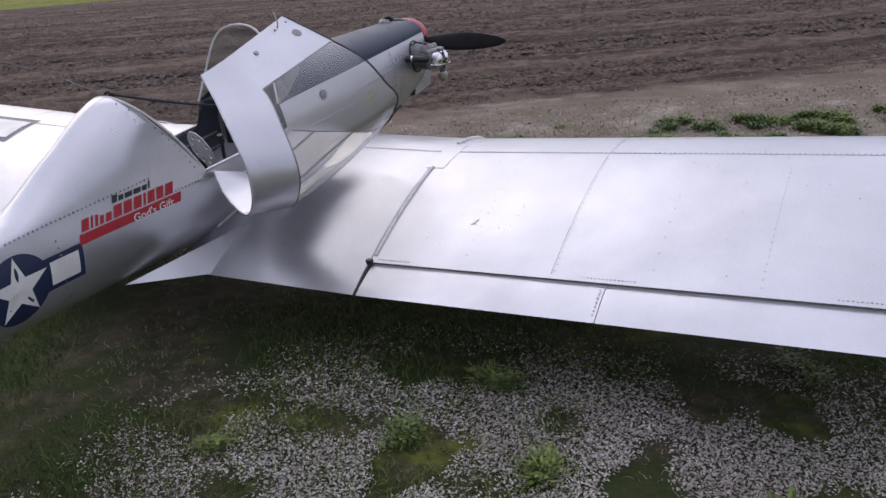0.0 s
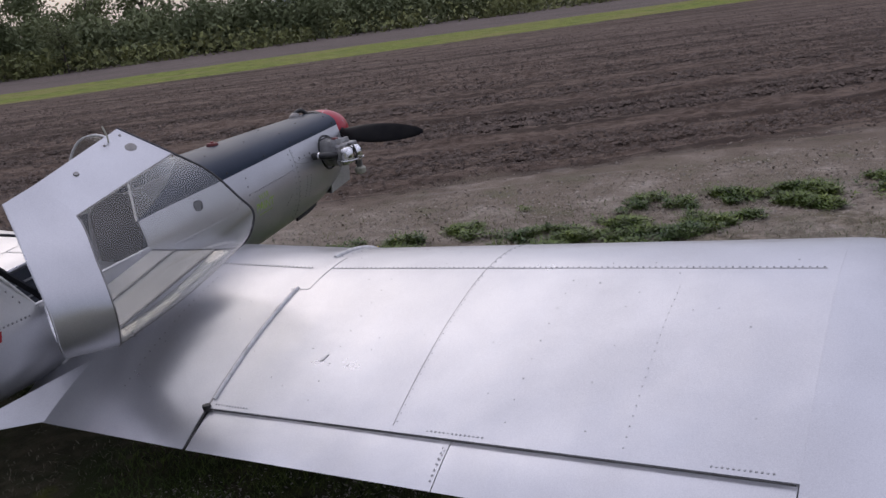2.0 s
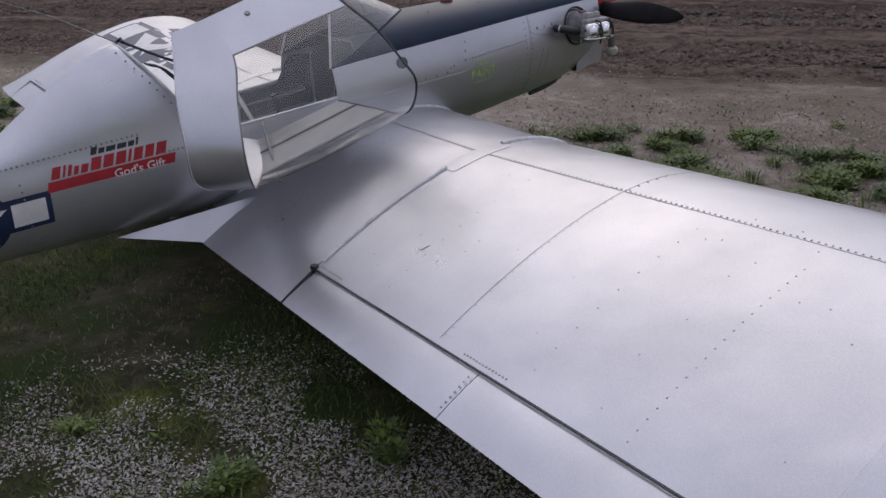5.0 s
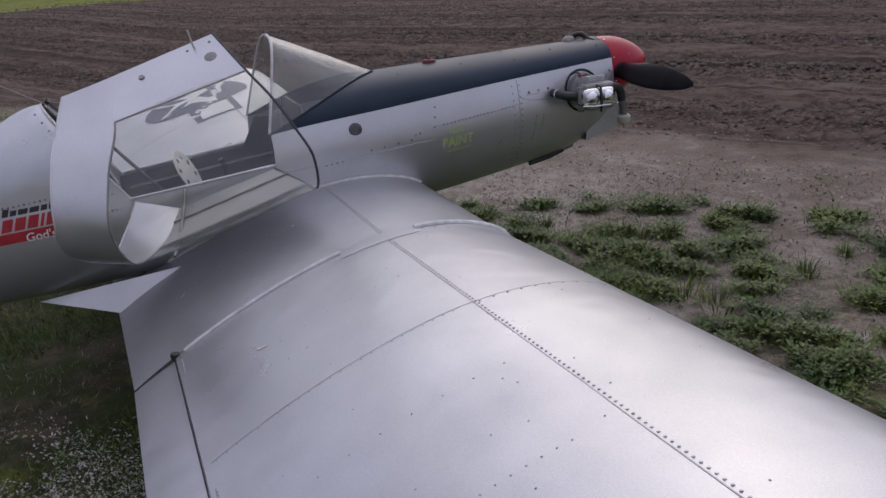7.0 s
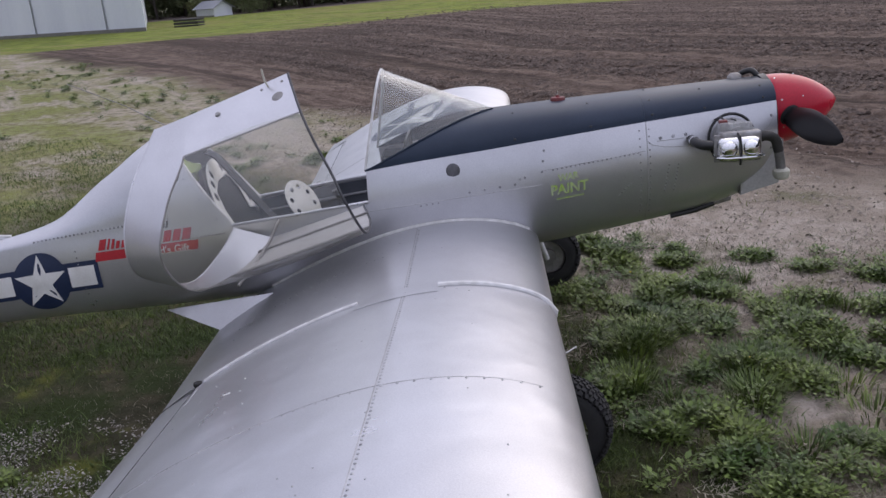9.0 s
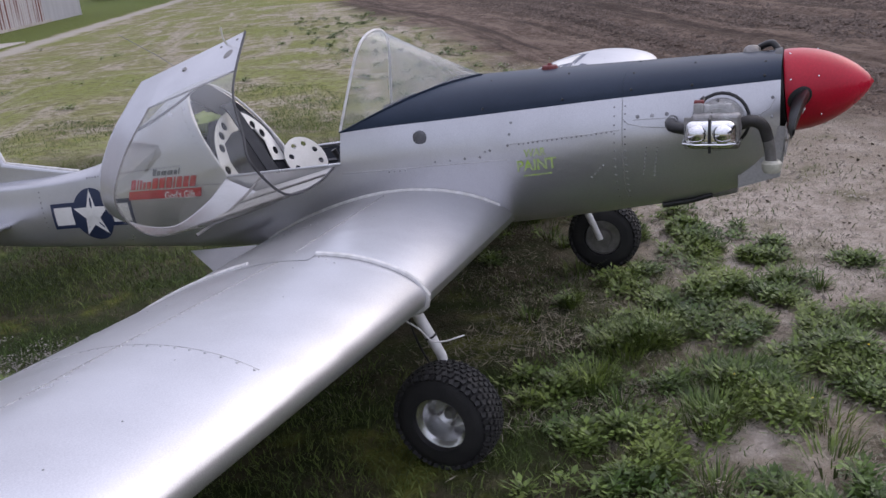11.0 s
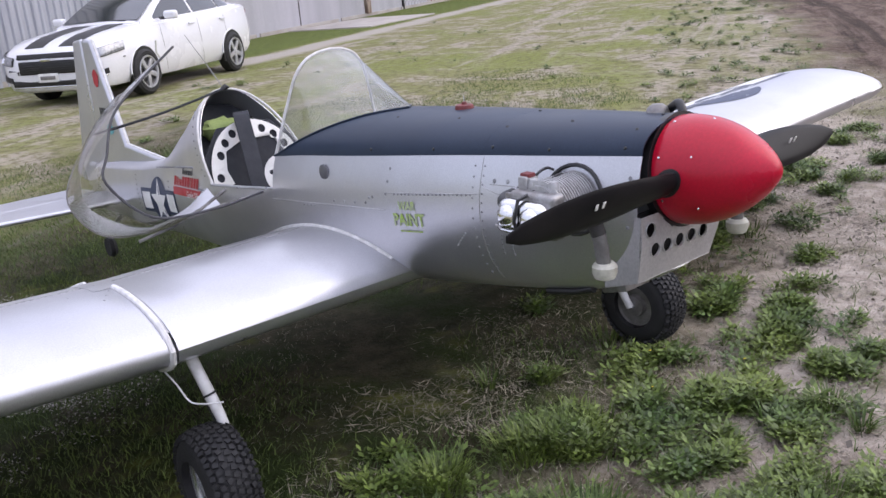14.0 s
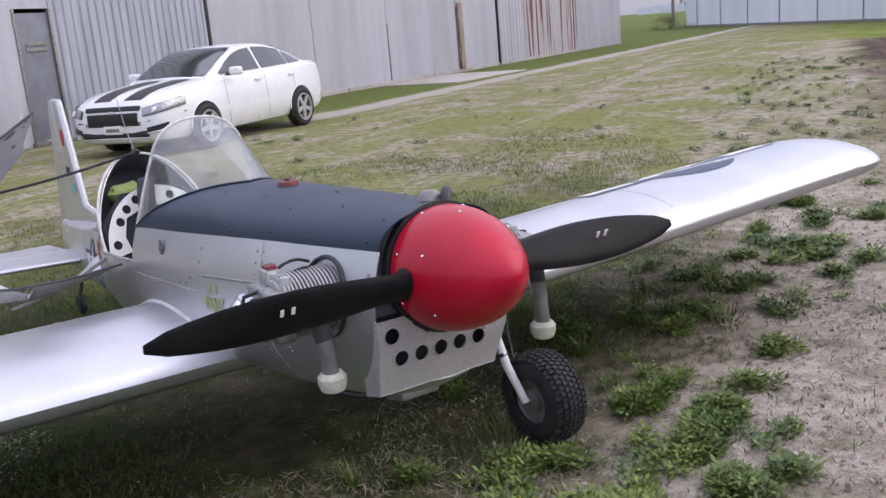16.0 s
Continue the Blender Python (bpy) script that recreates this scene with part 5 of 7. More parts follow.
def body_rivets():
    rows = []

    def line(y0, z0, y1, z1, n, r=0.0045):
        for side in (1, -1):
            pts = []
            for k in range(n):
                t = (k + 0.5) / n
                y, z = y0 + (y1 - y0) * t, z0 + (z1 - z0) * t
                p = Vector(on_side(y, z, side, 0.0005))
                q = Vector(on_side(y, z + 0.01, side, 0.0005))
                tv = q - p
                nrm = Vector((tv.z, 0, -tv.x)) * side
                pts.append((p, nrm.normalized()))
            rows.append(rivet_row(pts, r))

    line(0.40, 0.985, 0.02, 0.945, 20)
    line(0.44, 1.09, 0.44, 0.70, 14, 0.004)
    line(0.40, 1.09, 0.40, 0.70, 12, 0.004)
    line(0.0, 1.05, -0.02, 0.92, 3, 0.006)
    line(0.46, 1.035, 0.62, 1.045, 3, 0.008)
    line(-0.36, 0.875, -0.10, 0.90, 4, 0.006)
    line(-0.08, 0.925, -0.12, 0.915, 2, 0.006)
    line(-0.45, 0.845, -0.55, 0.835, 4, 0.0045)
    line(0.36, 0.86, 0.30, 0.80, 5, 0.004)
    line(0.52, 0.93, 0.50, 0.80, 8, 0.004)
    line(0.56, 0.93, 0.54, 0.80, 8, 0.004)
    line(0.96, 1.12, 0.955, 0.85, 4, 0.007)
    line(-1.40, 0.775, -1.62, 0.752, 12, 0.0055)
    line(-1.66, 0.845, -2.36, 0.752, 34, 0.0055)
    line(-2.15, 0.72, -2.13, 0.48, 8, 0.005)
    line(-2.72, 0.68, -2.70, 0.46, 8, 0.005)
    deck = []
    for y0 in (-0.12, 0.2, 0.46, 0.68, 0.93):
        for a in (14, 48, 90, 132, 166) if y0 in (0.46, 0.93) else (10, 62, 118, 170):
            zt, xs, zs = station(y0)[:3]
            p = Vector((xs * math.cos(radians(a)), y0, zs + (zt - zs) * math.sin(radians(a)) + 0.001))
            deck.append(rivet_row([(p, Vector((p.x * 1.5, 0, 0.2)).normalized())], 0.006, 0.003))
    for k in range(12):
        z = 0.84 + 0.33 * k / 11
        y = -1.375 - 0.28 * max(0, (z - 0.80) / 0.39)
        for side in (1, -1):
            a = math.asin(min(1, ((z - 0.80) / 0.393) ** (1 / 0.9)))
            rows.append(rivet_row([(Vector((side * (0.262 * math.cos(a) + 0.003), y - 0.03, z)), Vector((side, 0, 0.3)).normalized())], 0.005))
    vs, fs = merge(*rows)
    soup("rivets", vs, fs, RIVET_SHADED, plane)
    vs, fs = merge(*deck)
    soup("deck_screws", vs, fs, BLACK, plane, "dark screw heads on the deck")


body_rivets()


def body_seam(name, points, r=0.0016):
    for side in (1, -1):
        part(name, tube([on_side(y, z, side, 0.0002) for y, z in points], r, 5), SEAM, plane)


body_seam("panel_seam", [(0.43, 1.10 - 0.44 * k / 12) for k in range(13)])
body_seam("panel_seam", [(0.42 - 0.44 * k / 10, 0.99 - 0.045 * k / 10) for k in range(11)])
body_seam("panel_seam", [(-0.02 - 0.74 * k / 12, 0.885 - 0.055 * k / 12) for k in range(13)])
body_seam("panel_seam", [(0.47 + 0.16 * k / 6, 1.025 + 0.005 * k / 6) for k in range(7)])
# the lower edge of the cowl's upper half, cut round the cylinder
body_seam("cowl_seam", [(0.432, 1.03), (0.45, 1.012), (0.50, 1.0), (0.58, 0.995), (0.66, 0.998), (0.69, 1.006)])
body_seam("cowl_seam", [(0.885, 1.02), (0.92, 1.03), (0.95, 1.048), (0.97, 1.085)])
# propeller marks: small plain white bars
for side in (1, -1):
    for k in range(2):
        b7 = bmesh.new()
        o = AXIS @ Vector((side * (0.43 + 0.026 * k), 0.0, 0.048 + 0.022))
        ax, ay = AXIS.to_3x3() @ Vector((1, 0, 0)), AXIS.to_3x3() @ Vector((0, 0.86, -0.5 * side * side))
        b7.faces.new([b7.verts.new(o + ax * sx * 0.0042 + ay * sy * 0.009) for sx, sy in ((-1, -1), (1, -1), (1, 1), (-1, 1))])
        solid(part("blade_mark", b7, WHITE, plane, "small white mark"), 0.002, 0)
# a bare scuff on the right wing
scuff = [wing_point(x, c, True, 0.002) for x, c in ((1.498, 0.719), (1.514, 0.713), (1.524, 0.693), (1.512, 0.697))]
b9 = bmesh.new()
b9.faces.new([b9.verts.new(p) for p in scuff])
bmesh.ops.recalc_face_normals(b9, faces=b9.faces)
solid(part("paint_scuff", b9, WHITE, plane, "small bright scuff"), 0.001, 0)
# stickers on the fin, and plain bars where its number stands
def fin_patch(name, outline, material, label):
    for side in (1, -1):
        b8 = bmesh.new()
        b8.faces.new([b8.verts.new((FIN_X + side * 0.0225, y, z)) for y, z in outline])
        bmesh.ops.recalc_face_normals(b8, faces=b8.faces)
        solid(part(name, b8, material, plane, label, flat=True), 0.0012, 0)


def blob(y, z, ry, rz, n=16):
    return [(y + ry * math.cos(2 * math.pi * k / n) * (1 + 0.12 * math.sin(k * 2.1)), z + rz * math.sin(2 * math.pi * k / n)) for k in range(n)]


TEAL = mat("teal_sticker", (0.16, 0.42, 0.44), (0.10, 0.33, 0.36), rough=0.45, scale=25)
fin_patch("fin_sticker", blob(-3.30, 1.19, 0.042, 0.055), DECAL_RED, "red and white sticker")
fin_patch("fin_sticker", blob(-3.21, 0.88, 0.05, 0.032), TEAL, "teal sticker")
for k in range(3):
    fin_patch("number_bar", [(-3.235 - 0.034 * k, 0.965), (-3.257 - 0.034 * k, 0.965), (-3.262 - 0.034 * k, 1.01), (-3.240 - 0.034 * k, 1.01)], DECAL_BLACK, "small dark bar")


# ---- parked car ----
CAR_WHITE = mat("car_white", (0.78, 0.78, 0.80), (0.75, 0.75, 0.77), rough=0.25, scale=1.5, coat=0.6, fine=40)
CAR_GLASS = mat("car_glass", (0.02, 0.025, 0.028), (0.03, 0.035, 0.035), rough=0.06, scale=2, coat=0.6, rough_var=0.02)
LAMP = mat("lamp_lens", (0.42, 0.43, 0.45), (0.22, 0.23, 0.24), rough=0.12, metal=0.5, scale=30, coat=0.5)
RED_LENS = mat("red_lens", (0.35, 0.01, 0.01), (0.25, 0.01, 0.01), rough=0.2, scale=10)


ALLOY = mat("alloy_wheel", (0.55, 0.55, 0.56), (0.42, 0.42, 0.43), rough=0.35, metal=0.55, scale=14, fine=90)


def build_car(at):
    car = thing("car", "white sedan with two black bonnet stripes parked by a hangar", "car", at=at)
    W = 0.895

    def hull(x, h, w, zb=0.20):
        mid = 0.5 * (zb + min(h, 0.8))
        half = [(0.0, zb), (0.66 * w, zb), (0.90 * w, zb + 0.04), (0.975 * w, zb + 0.14), (1.0 * w, mid + 0.06), (0.985 * w, min(h - 0.10, 0.80)), (0.94 * w, h - 0.045), (0.85 * w, h - 0.006), (0.60 * w, h + 0.012), (0.0, h + 0.024)]
        return [(x, y, z) for y, z in half] + [(x, -y, z) for y, z in half[-2:0:-1]]

    stations_x = [(2.335, 0.56, 0.50, 0.36), (2.315, 0.64, 0.66, 0.27), (2.26, 0.735, 0.755, 0.22), (2.16, 0.80, 0.815, 0.2), (1.98, 0.865, 0.86, 0.19), (1.75, 0.915, 0.885, 0.19), (1.4, 0.955, W, 0.19), (0.95, 1.0, W, 0.19), (0.6, 1.01, W, 0.19), (-0.6, 1.03, W, 0.19), (-1.4, 1.06, W, 0.19), (-1.8, 1.085, 0.88, 0.21), (-2.10, 1.085, 0.84, 0.24), (-2.24, 1.04, 0.79, 0.30), (-2.29, 0.90, 0.73, 0.36)]
    part("body", loft([hull(x, h, w, zb) for x, h, w, zb in stations_x]), CAR_WHITE, car, "glossy white body")

    rows = [(1.04, 1.02, 0.74, 0.70, 0.96), (0.80, 1.13, 0.77, 0.69, 0.96), (0.50, 1.275, 0.785, 0.65, 0.96), (0.20, 1.40, 0.79, 0.61, 0.96), (-0.05, 1.455, 0.80, 0.585, 0.97), (-0.4, 1.48, 0.80, 0.575, 0.98), (-0.8, 1.465, 0.80, 0.575, 0.98), (-1.15, 1.405, 0.79, 0.58, 1.0), (-1.5, 1.30, 0.77, 0.60, 1.02), (-1.80, 1.17, 0.73, 0.63, 1.03), (-2.02, 1.09, 0.70, 0.65, 1.04)]

    def section(h, wb, wt, zb):
        return [(wb, zb), (wb * 0.985, zb + 0.06), (wt + (wb - wt) * 0.25, zb + (h - zb) * 0.72), (wt, h - 0.035)]

    def cabin(x, h, wb, wt, zb):
        half = [(0.0, zb)] + section(h, wb, wt, zb) + [(wt * 0.82, h - 0.004), (0.0, h + 0.012)]
        return [(x, y, z) for y, z in half] + [(x, -y, z) for y, z in half[-2:0:-1]]

    part("cabin", loft([cabin(*r) for r in rows]), CAR_WHITE, car, "white roof and pillars")

    def cabin_at(x):
        for a, b in zip(rows, rows[1:]):
            if b[0] <= x <= a[0]:
                k = (a[0] - x) / (a[0] - b[0])
                return [p + (q - p) * k for p, q in zip(a, b)][1:]

    def side_window(name, xs, lo, hi):
        """Glass that follows the cabin's side between a lower and an upper line."""
        for s in (1, -1):
            rings = []
            for k in range(9):
                x = xs[0] + (xs[1] - xs[0]) * k / 8
                sec = section(*cabin_at(x))
                z0, z1 = np.interp(-x, [-p[0] for p in lo], [p[1] for p in lo]), np.interp(-x, [-p[0] for p in hi], [p[1] for p in hi])
                ring = []
                for m in range(5):
                    z = z0 + (max(z1, z0 + 0.01) - z0) * m / 4
                    y = np.interp(z, [p[1] for p in sec], [p[0] for p in sec])
                    ring.append((x, s * (y + 0.006), z))
                rings.append(ring)
            solid(part(name, loft(rings, closed=False), CAR_GLASS, car, "dark side window"), 0.006, 0)

    low_line = [(0.80, 1.035), (-0.4, 1.06), (-1.72, 1.10)]
    high_line = [(0.74, 1.06), (0.45, 1.215), (0.20, 1.325), (-0.05, 1.385), (-0.4, 1.415), (-0.8, 1.40), (-1.15, 1.345), (-1.45, 1.235), (-1.70, 1.115)]
    side_window("side_window", (0.72, -0.33), low_line, high_line)
    side_window("side_window", (-0.40, -1.20), low_line, high_line)
    side_window("quarter_window", (-1.25, -1.66), low_line, high_line)

    def cross(name, x0, x1, wide, label):
        """Glass laid across the cabin's sloping front or rear."""
        rings = []
        for k in range(9):
            x = x0 + (x1 - x0) * k / 8
            h, wb, wt, zb = cabin_at(x)
            w = wt * wide
            rings.append([(x, w * v, h + 0.012 - 0.016 * v * v + 0.008) for v in (-1, -0.75, -0.4, 0, 0.4, 0.75, 1)])
        solid(part(name, loft(rings, closed=False), CAR_GLASS, car, label), 0.006, 0)

    cross("windscreen", 0.98, 0.08, 0.93, "dark sloping windscreen")
    cross("rear_window", -1.92, -1.18, 0.88, "dark rear window")
    part("wiper", tube([(0.99, 0.45, 1.05), (0.95, 0.0, 1.075), (0.90, -0.5, 1.09)], 0.008, 6), BLACK, car)
    for y in (0.28, -0.28):
        rings = []
        for k in range(9):
            x = 2.17 - 1.16 * k / 8
            h = np.interp(-x, [-2.26, -2.16, -1.98, -1.75, -1.4, -0.95], [0.735, 0.80, 0.865, 0.915, 0.955, 1.0])
            rings.append([(x, y - 0.155, h + 0.023), (x, y + 0.155, h + 0.023)])
        solid(part("bonnet_stripe", loft(rings, closed=False), BLACK, car, "matt black bonnet stripe"), 0.006, 0)
    part("upper_grille", box((0.08, 0.98, 0.075), (2.275, 0, 0.70), 0.02, Matrix.Rotation(radians(-18), 4, "Y")), BLACK, car, "black upper grille")
    part("lower_grille", box((0.06, 0.92, 0.19), (2.318, 0, 0.555), 0.03), BLACK, car, "black lower grille")
    for k in range(5):
        part("grille_slat", box((0.010, 0.86, 0.006), (2.349, 0, 0.495 + 0.03 * k), 0.003), BLACK, car)
    part("badge_bar", box((0.03, 0.90, 0.03), (2.32, 0, 0.655), 0.012), CAR_WHITE, car, "white bar between the grilles")
    part("badge", box((0.02, 0.16, 0.04), (2.34, 0, 0.657), 0.008), CHROME, car, "bright badge bar")
    part("air_dam", box((0.06, 1.22, 0.09), (2.305, 0, 0.345), 0.02), BLACK, car, "black lower intake")
    part("chin_strip", box((0.05, 1.2, 0.02), (2.31, 0, 0.29), 0.008), CHROME, car)
    part("number_plate", box((0.02, 0.32, 0.12), (2.345, 0.0, 0.415), 0.006), WHITE, car, "pale plain number plate")
    part("plate_bar", box((0.006, 0.24, 0.05), (2.357, 0.0, 0.415), 0.002), STEEL, car)
    for s in (1, -1):
        lamp_rings = []
        for k, (x, y) in enumerate(((2.325, 0.56), (2.30, 0.675), (2.26, 0.752), (2.16, 0.818), (2.05, 0.848), (1.92, 0.876), (1.78, 0.893))):
            t = k / 6
            zl, zh = 0.60 + 0.10 * t, 0.70 + 0.13 * t - 0.02 * t ** 4
            lamp_rings.append([(x + 0.012, s * y, zl), (x + 0.008, s * (y + 0.004), (zl + zh) / 2), (x - 0.02, s * (y - 0.015), zh)])
        solid(part("headlight", loft(lamp_rings, closed=False), LAMP, car, "clear swept-back headlight"), 0.02, 0)
        part("headlight_bezel", tube([r[0] for r in lamp_rings] + [r[2] for r in lamp_rings[::-1]] + [lamp_rings[0][0]], 0.010, 6), BLACK, car, "dark headlight surround")
        part("headlight_bulb", lathe([(0.0, 0.02), (0.035, 0.016), (0.045, 0.0)], 16, Matrix.Translation((2.285, s * 0.725, 0.675)) @ Matrix.Rotation(radians(75), 4, "Y")), CHROME, car)
        fog = [[(x + 0.008, s * y, 0.36 + 0.012 * k), (x + 0.010, s * y, 0.43 + 0.014 * k)] for k, (x, y) in enumerate(((2.32, 0.60), (2.30, 0.67), (2.26, 0.755), (2.19, 0.80), (2.12, 0.828)))]
        solid(part("fog_lamp", loft(fog, closed=False), BLACK, car, "black fog lamp recess"), 0.02, 0)
        part("fog_trim", tube([(p[0][0] + 0.012, p[0][1], p[0][2] - 0.005) for p in fog], 0.008, 6), CHROME, car)
        part("mirror", box((0.12, 0.21, 0.13), (0.60, s * 0.985, 1.075), 0.05, seg=4), CAR_WHITE, car, "white door mirror")
        part("mirror_foot", box((0.06, 0.12, 0.05), (0.62, s * 0.87, 1.035), 0.015), BLACK, car)
        part("tail_light", box((0.10, 0.15, 0.14), (-2.19, s * 0.69, 0.93), 0.04, seg=3), RED_LENS, car, "red tail light")
        for x in (0.02, -0.98):
            part("door_handle", box((0.17, 0.03, 0.028), (x - 0.14, s * 0.889, 0.905), 0.01), CAR_WHITE, car)
        for x in (0.74, -0.36, -1.22):
            part("door_seam", tube([(x + 0.05 * (k / 6) ** 2, s * (0.893 - 0.012 * abs(k - 3) / 3), 0.30 + 0.66 * k / 6) for k in range(7)], 0.0025, 5), STEEL, car)
        part("side_marker", box((0.05, 0.016, 0.018), (1.80, s * 0.884, 0.60), 0.005), LAMP, car)
        for x in (1.342, -1.343):
            arch_pts = [(x + 0.365 * math.cos(a), s * 0.892, 0.335 + 0.365 * math.sin(a)) for a in [math.pi * k / 18 for k in range(19)]]
            bm = bmesh.new()
            bm.faces.new([bm.verts.new(p) for p in arch_pts + [(x - 0.365, s * 0.892, 0.2), (x + 0.365, s * 0.892, 0.2)]])
            bmesh.ops.recalc_face_normals(bm, faces=bm.faces)
            solid(part("wheel_arch", bm, BLACK, car, "dark wheel arch"), 0.02, 0)
            part("arch_lip", tube(arch_pts, 0.012, 6), CAR_WHITE, car)
            wheel = new("road_wheel")
            wheel.parent = car
            wheel.matrix_basis = Matrix.Translation((x, s * 0.835, 0.327)) @ Matrix.Rotation(radians(-90 * s), 4, "X")
            tagged(wheel, "five-spoke alloy wheel")
            part("tyre", lathe([(0.21, -0.10), (0.29, -0.105), (0.325, -0.075), (0.327, 0.0), (0.325, 0.075), (0.29, 0.105), (0.232, 0.10)], 36, caps=False), RUBBER, wheel)
            part("rim", lathe([(0.234, 0.105), (0.225, 0.092), (0.212, 0.075), (0.20, 0.03), (0.0, 0.03)], 36, caps=False), STEEL, wheel, "dark wheel dish")
            part("rim_ring", lathe([(0.236, 0.103), (0.232, 0.114), (0.212, 0.112), (0.206, 0.09)], 36, caps=False), ALLOY, wheel)
            for k in range(5):
                a = 2 * math.pi * k / 5 + 0.3
                part("spoke", box((0.19, 0.075, 0.035), (0.118 * math.cos(a), 0.118 * math.sin(a), 0.085), 0.014, Matrix.Rotation(a, 4, "Z")), ALLOY, wheel, "silver spoke")
            part("hub", lathe([(0.0, 0.112), (0.045, 0.108), (0.06, 0.075)], 16), ALLOY, wheel)
    return car


CAR_POS = (-4.12, -12.22)
build_car(pose(CAR_POS[0], CAR_POS[1], 0.235, 0, 0, math.degrees(math.atan2(0.554, 0.832))))

# ---- hangar ----
TIN = mat("weathered_tin", (0.46, 0.455, 0.495), (0.39, 0.385, 0.42), rough=0.55, metal=0.25, scale=0.6, fine=40, stretch=(3, 3, 0.35), per_object=0.05, bump=0.02)
TIN_DARK = mat("weathered_tin_ribbed", (0.42, 0.43, 0.48), (0.33, 0.34, 0.385), rough=0.5, metal=0.3, scale=1.0, fine=50, stretch=(5, 5, 0.4), per_object=0.05)
RUST = mat("rusted_tin", (0.47, 0.44, 0.45), (0.17, 0.06, 0.05), rough=0.7, metal=0.15, scale=1.6, fine=40, stretch=(3.2, 3.2, 0.10), contrast=(0.52, 0.60), per_object=0.1)
TIMBER = mat("bare_timber", (0.40, 0.33, 0.27), (0.15, 0.09, 0.065), rough=0.85, scale=5, fine=60, stretch=(4, 4, 0.5))
CONC = mat("pale_concrete", (0.42, 0.39, 0.36), (0.34, 0.31, 0.28), rough=0.9, scale=1.5, fine=50, bump=0.1)
DOOR = mat("grey_door", (0.20, 0.21, 0.24), (0.16, 0.165, 0.19), rough=0.55, scale=3, fine=60)
HANG = Matrix.Translation((-9.6, -19.3, 0)) @ Matrix.Rotation(math.atan2(-0.492, -0.871), 4, "Z")
HZ = 0.235
# in hangar axes x runs along the wall away from the car's nose, and -y faces the airfield
hangar = thing("hangar", "long weathered grey tin hangar with rust streaks and a door", "hangar", kind="", at=HANG)


def ribbed(u0, u1, z0, z1, pitch, depth, y=0.0):
    n = max(2, int((u1 - u0) / pitch))
    prof = []
    for k in range(n):
        u = u0 + (u1 - u0) * k / n
        w = (u1 - u0) / n
        prof += [(u, y), (u + w * 0.55, y), (u + w * 0.68, y - depth), (u + w * 0.87, y - depth)]
    prof.append((u1, y))
    return loft([[(u, v, z) for u, v in prof] for z in (z0, z1)], closed=False)


def wall_panel(name, u0, u1, material, pitch, depth, label="", z0=HZ - 0.1, z1=5.2):
    ob = solid(part(name, ribbed(u0, u1, z0, z1, pitch, depth), material, hangar, label, flat=True), 0.02)
    return ob


wall_panel("plain_panel", -13.5, -9.02, TIN, 1.6, 0.012)
wall_panel("ribbed_panel", -8.22, -4.16, TIN_DARK, 0.19, 0.035, "ribbed grey tin sheet")
wall_panel("plain_panel", -4.06, -0.22, TIN, 1.9, 0.008)
wall_panel("plain_panel", -0.19, 3.54, TIN, 1.9, 0.008)
wall_panel("plain_panel", 3.56, 8.06, TIN, 2.2, 0.008)
wall_panel("plain_panel", 8.50, 11.34, TIN, 1.5, 0.008)
wall_panel("ribbed_panel", 11.46, 13.9, TIN, 0.30, 0.03)
wall_panel("rusty_panel", 13.92, 20.0, RUST, 0.28, 0.03, "ribbed tin streaked with red rust")
wall_panel("plain_panel", 20.02, 26.6, TIN, 2.2, 0.01)
part("lintel_panel", ribbed(-9.02, -8.22, 2.62, 5.2, 0.8, 0.01), TIN, hangar, flat=True)
part("wall_post", box((0.09, 0.09, 5.2), (-4.11, -0.02, 2.7), 0.01), BLACK, hangar, "dark gap strip")
part("wall_post", box((0.09, 0.09, 5.2), (11.40, -0.02, 2.7), 0.01), BLACK, hangar, "dark gap strip")
part("timber_post", box((0.30, 0.12, 2.15), (8.28, -0.03, HZ + 1.17), 0.015), TIMBER, hangar, "bare brown timber post")
part("post_cover", box((0.42, 0.06, 3.0), (8.28, 0.0, 3.85), 0.01), TIN, hangar)
for u in (-0.205, 3.55):
    part("panel_joint", box((0.03, 0.03, 1.75 if u > 0 else 5.0), (u, -0.012, HZ + (0.85 if u > 0 else 2.4)), 0.004), STEEL, hangar)
door = new("door")
door.parent = hangar
tagged(door, "closed grey metal side door")
part("leaf", box((0.72, 0.05, 2.22), (-8.62, 0.03, HZ + 1.20), 0.006), DOOR, door)
part("door_frame", box((0.05, 0.09, 2.36), (-9.0, 0.0, HZ + 1.2), 0.006), STEEL, door)
part("door_frame", box((0.05, 0.09, 2.36), (-8.24, 0.0, HZ + 1.2), 0.006), STEEL, door)
part("sign_bar", box((0.42, 0.01, 0.06), (-8.62, -0.005, HZ + 1.78), 0.002), STEEL, door)
part("sign_bar", box((0.42, 0.01, 0.06), (-8.62, -0.005, HZ + 1.68), 0.002), STEEL, door)
part("threshold", box((0.9, 0.16, 0.08), (-8.62, -0.05, HZ + 0.05), 0.01), STEEL, door)
for k in range(7):
    part("base_board", box((3.9 if k < 2 else 4.8, 0.08, 0.16), (-11.4 + (4.6 if k < 2 else 5.0) * k, 0.0, HZ + 0.03), 0.01), CONC, hangar)
part("end_wall", box((0.06, 14, 5.4), (26.6, 7.0, 2.6)), TIN, hangar)
part("end_wall", box((0.06, 14, 5.4), (-13.5, 7.0, 2.6)), TIN, hangar)
part("back_wall", box((40.1, 0.06, 5.4), (6.55, 14.0, 2.6)), TIN, hangar)
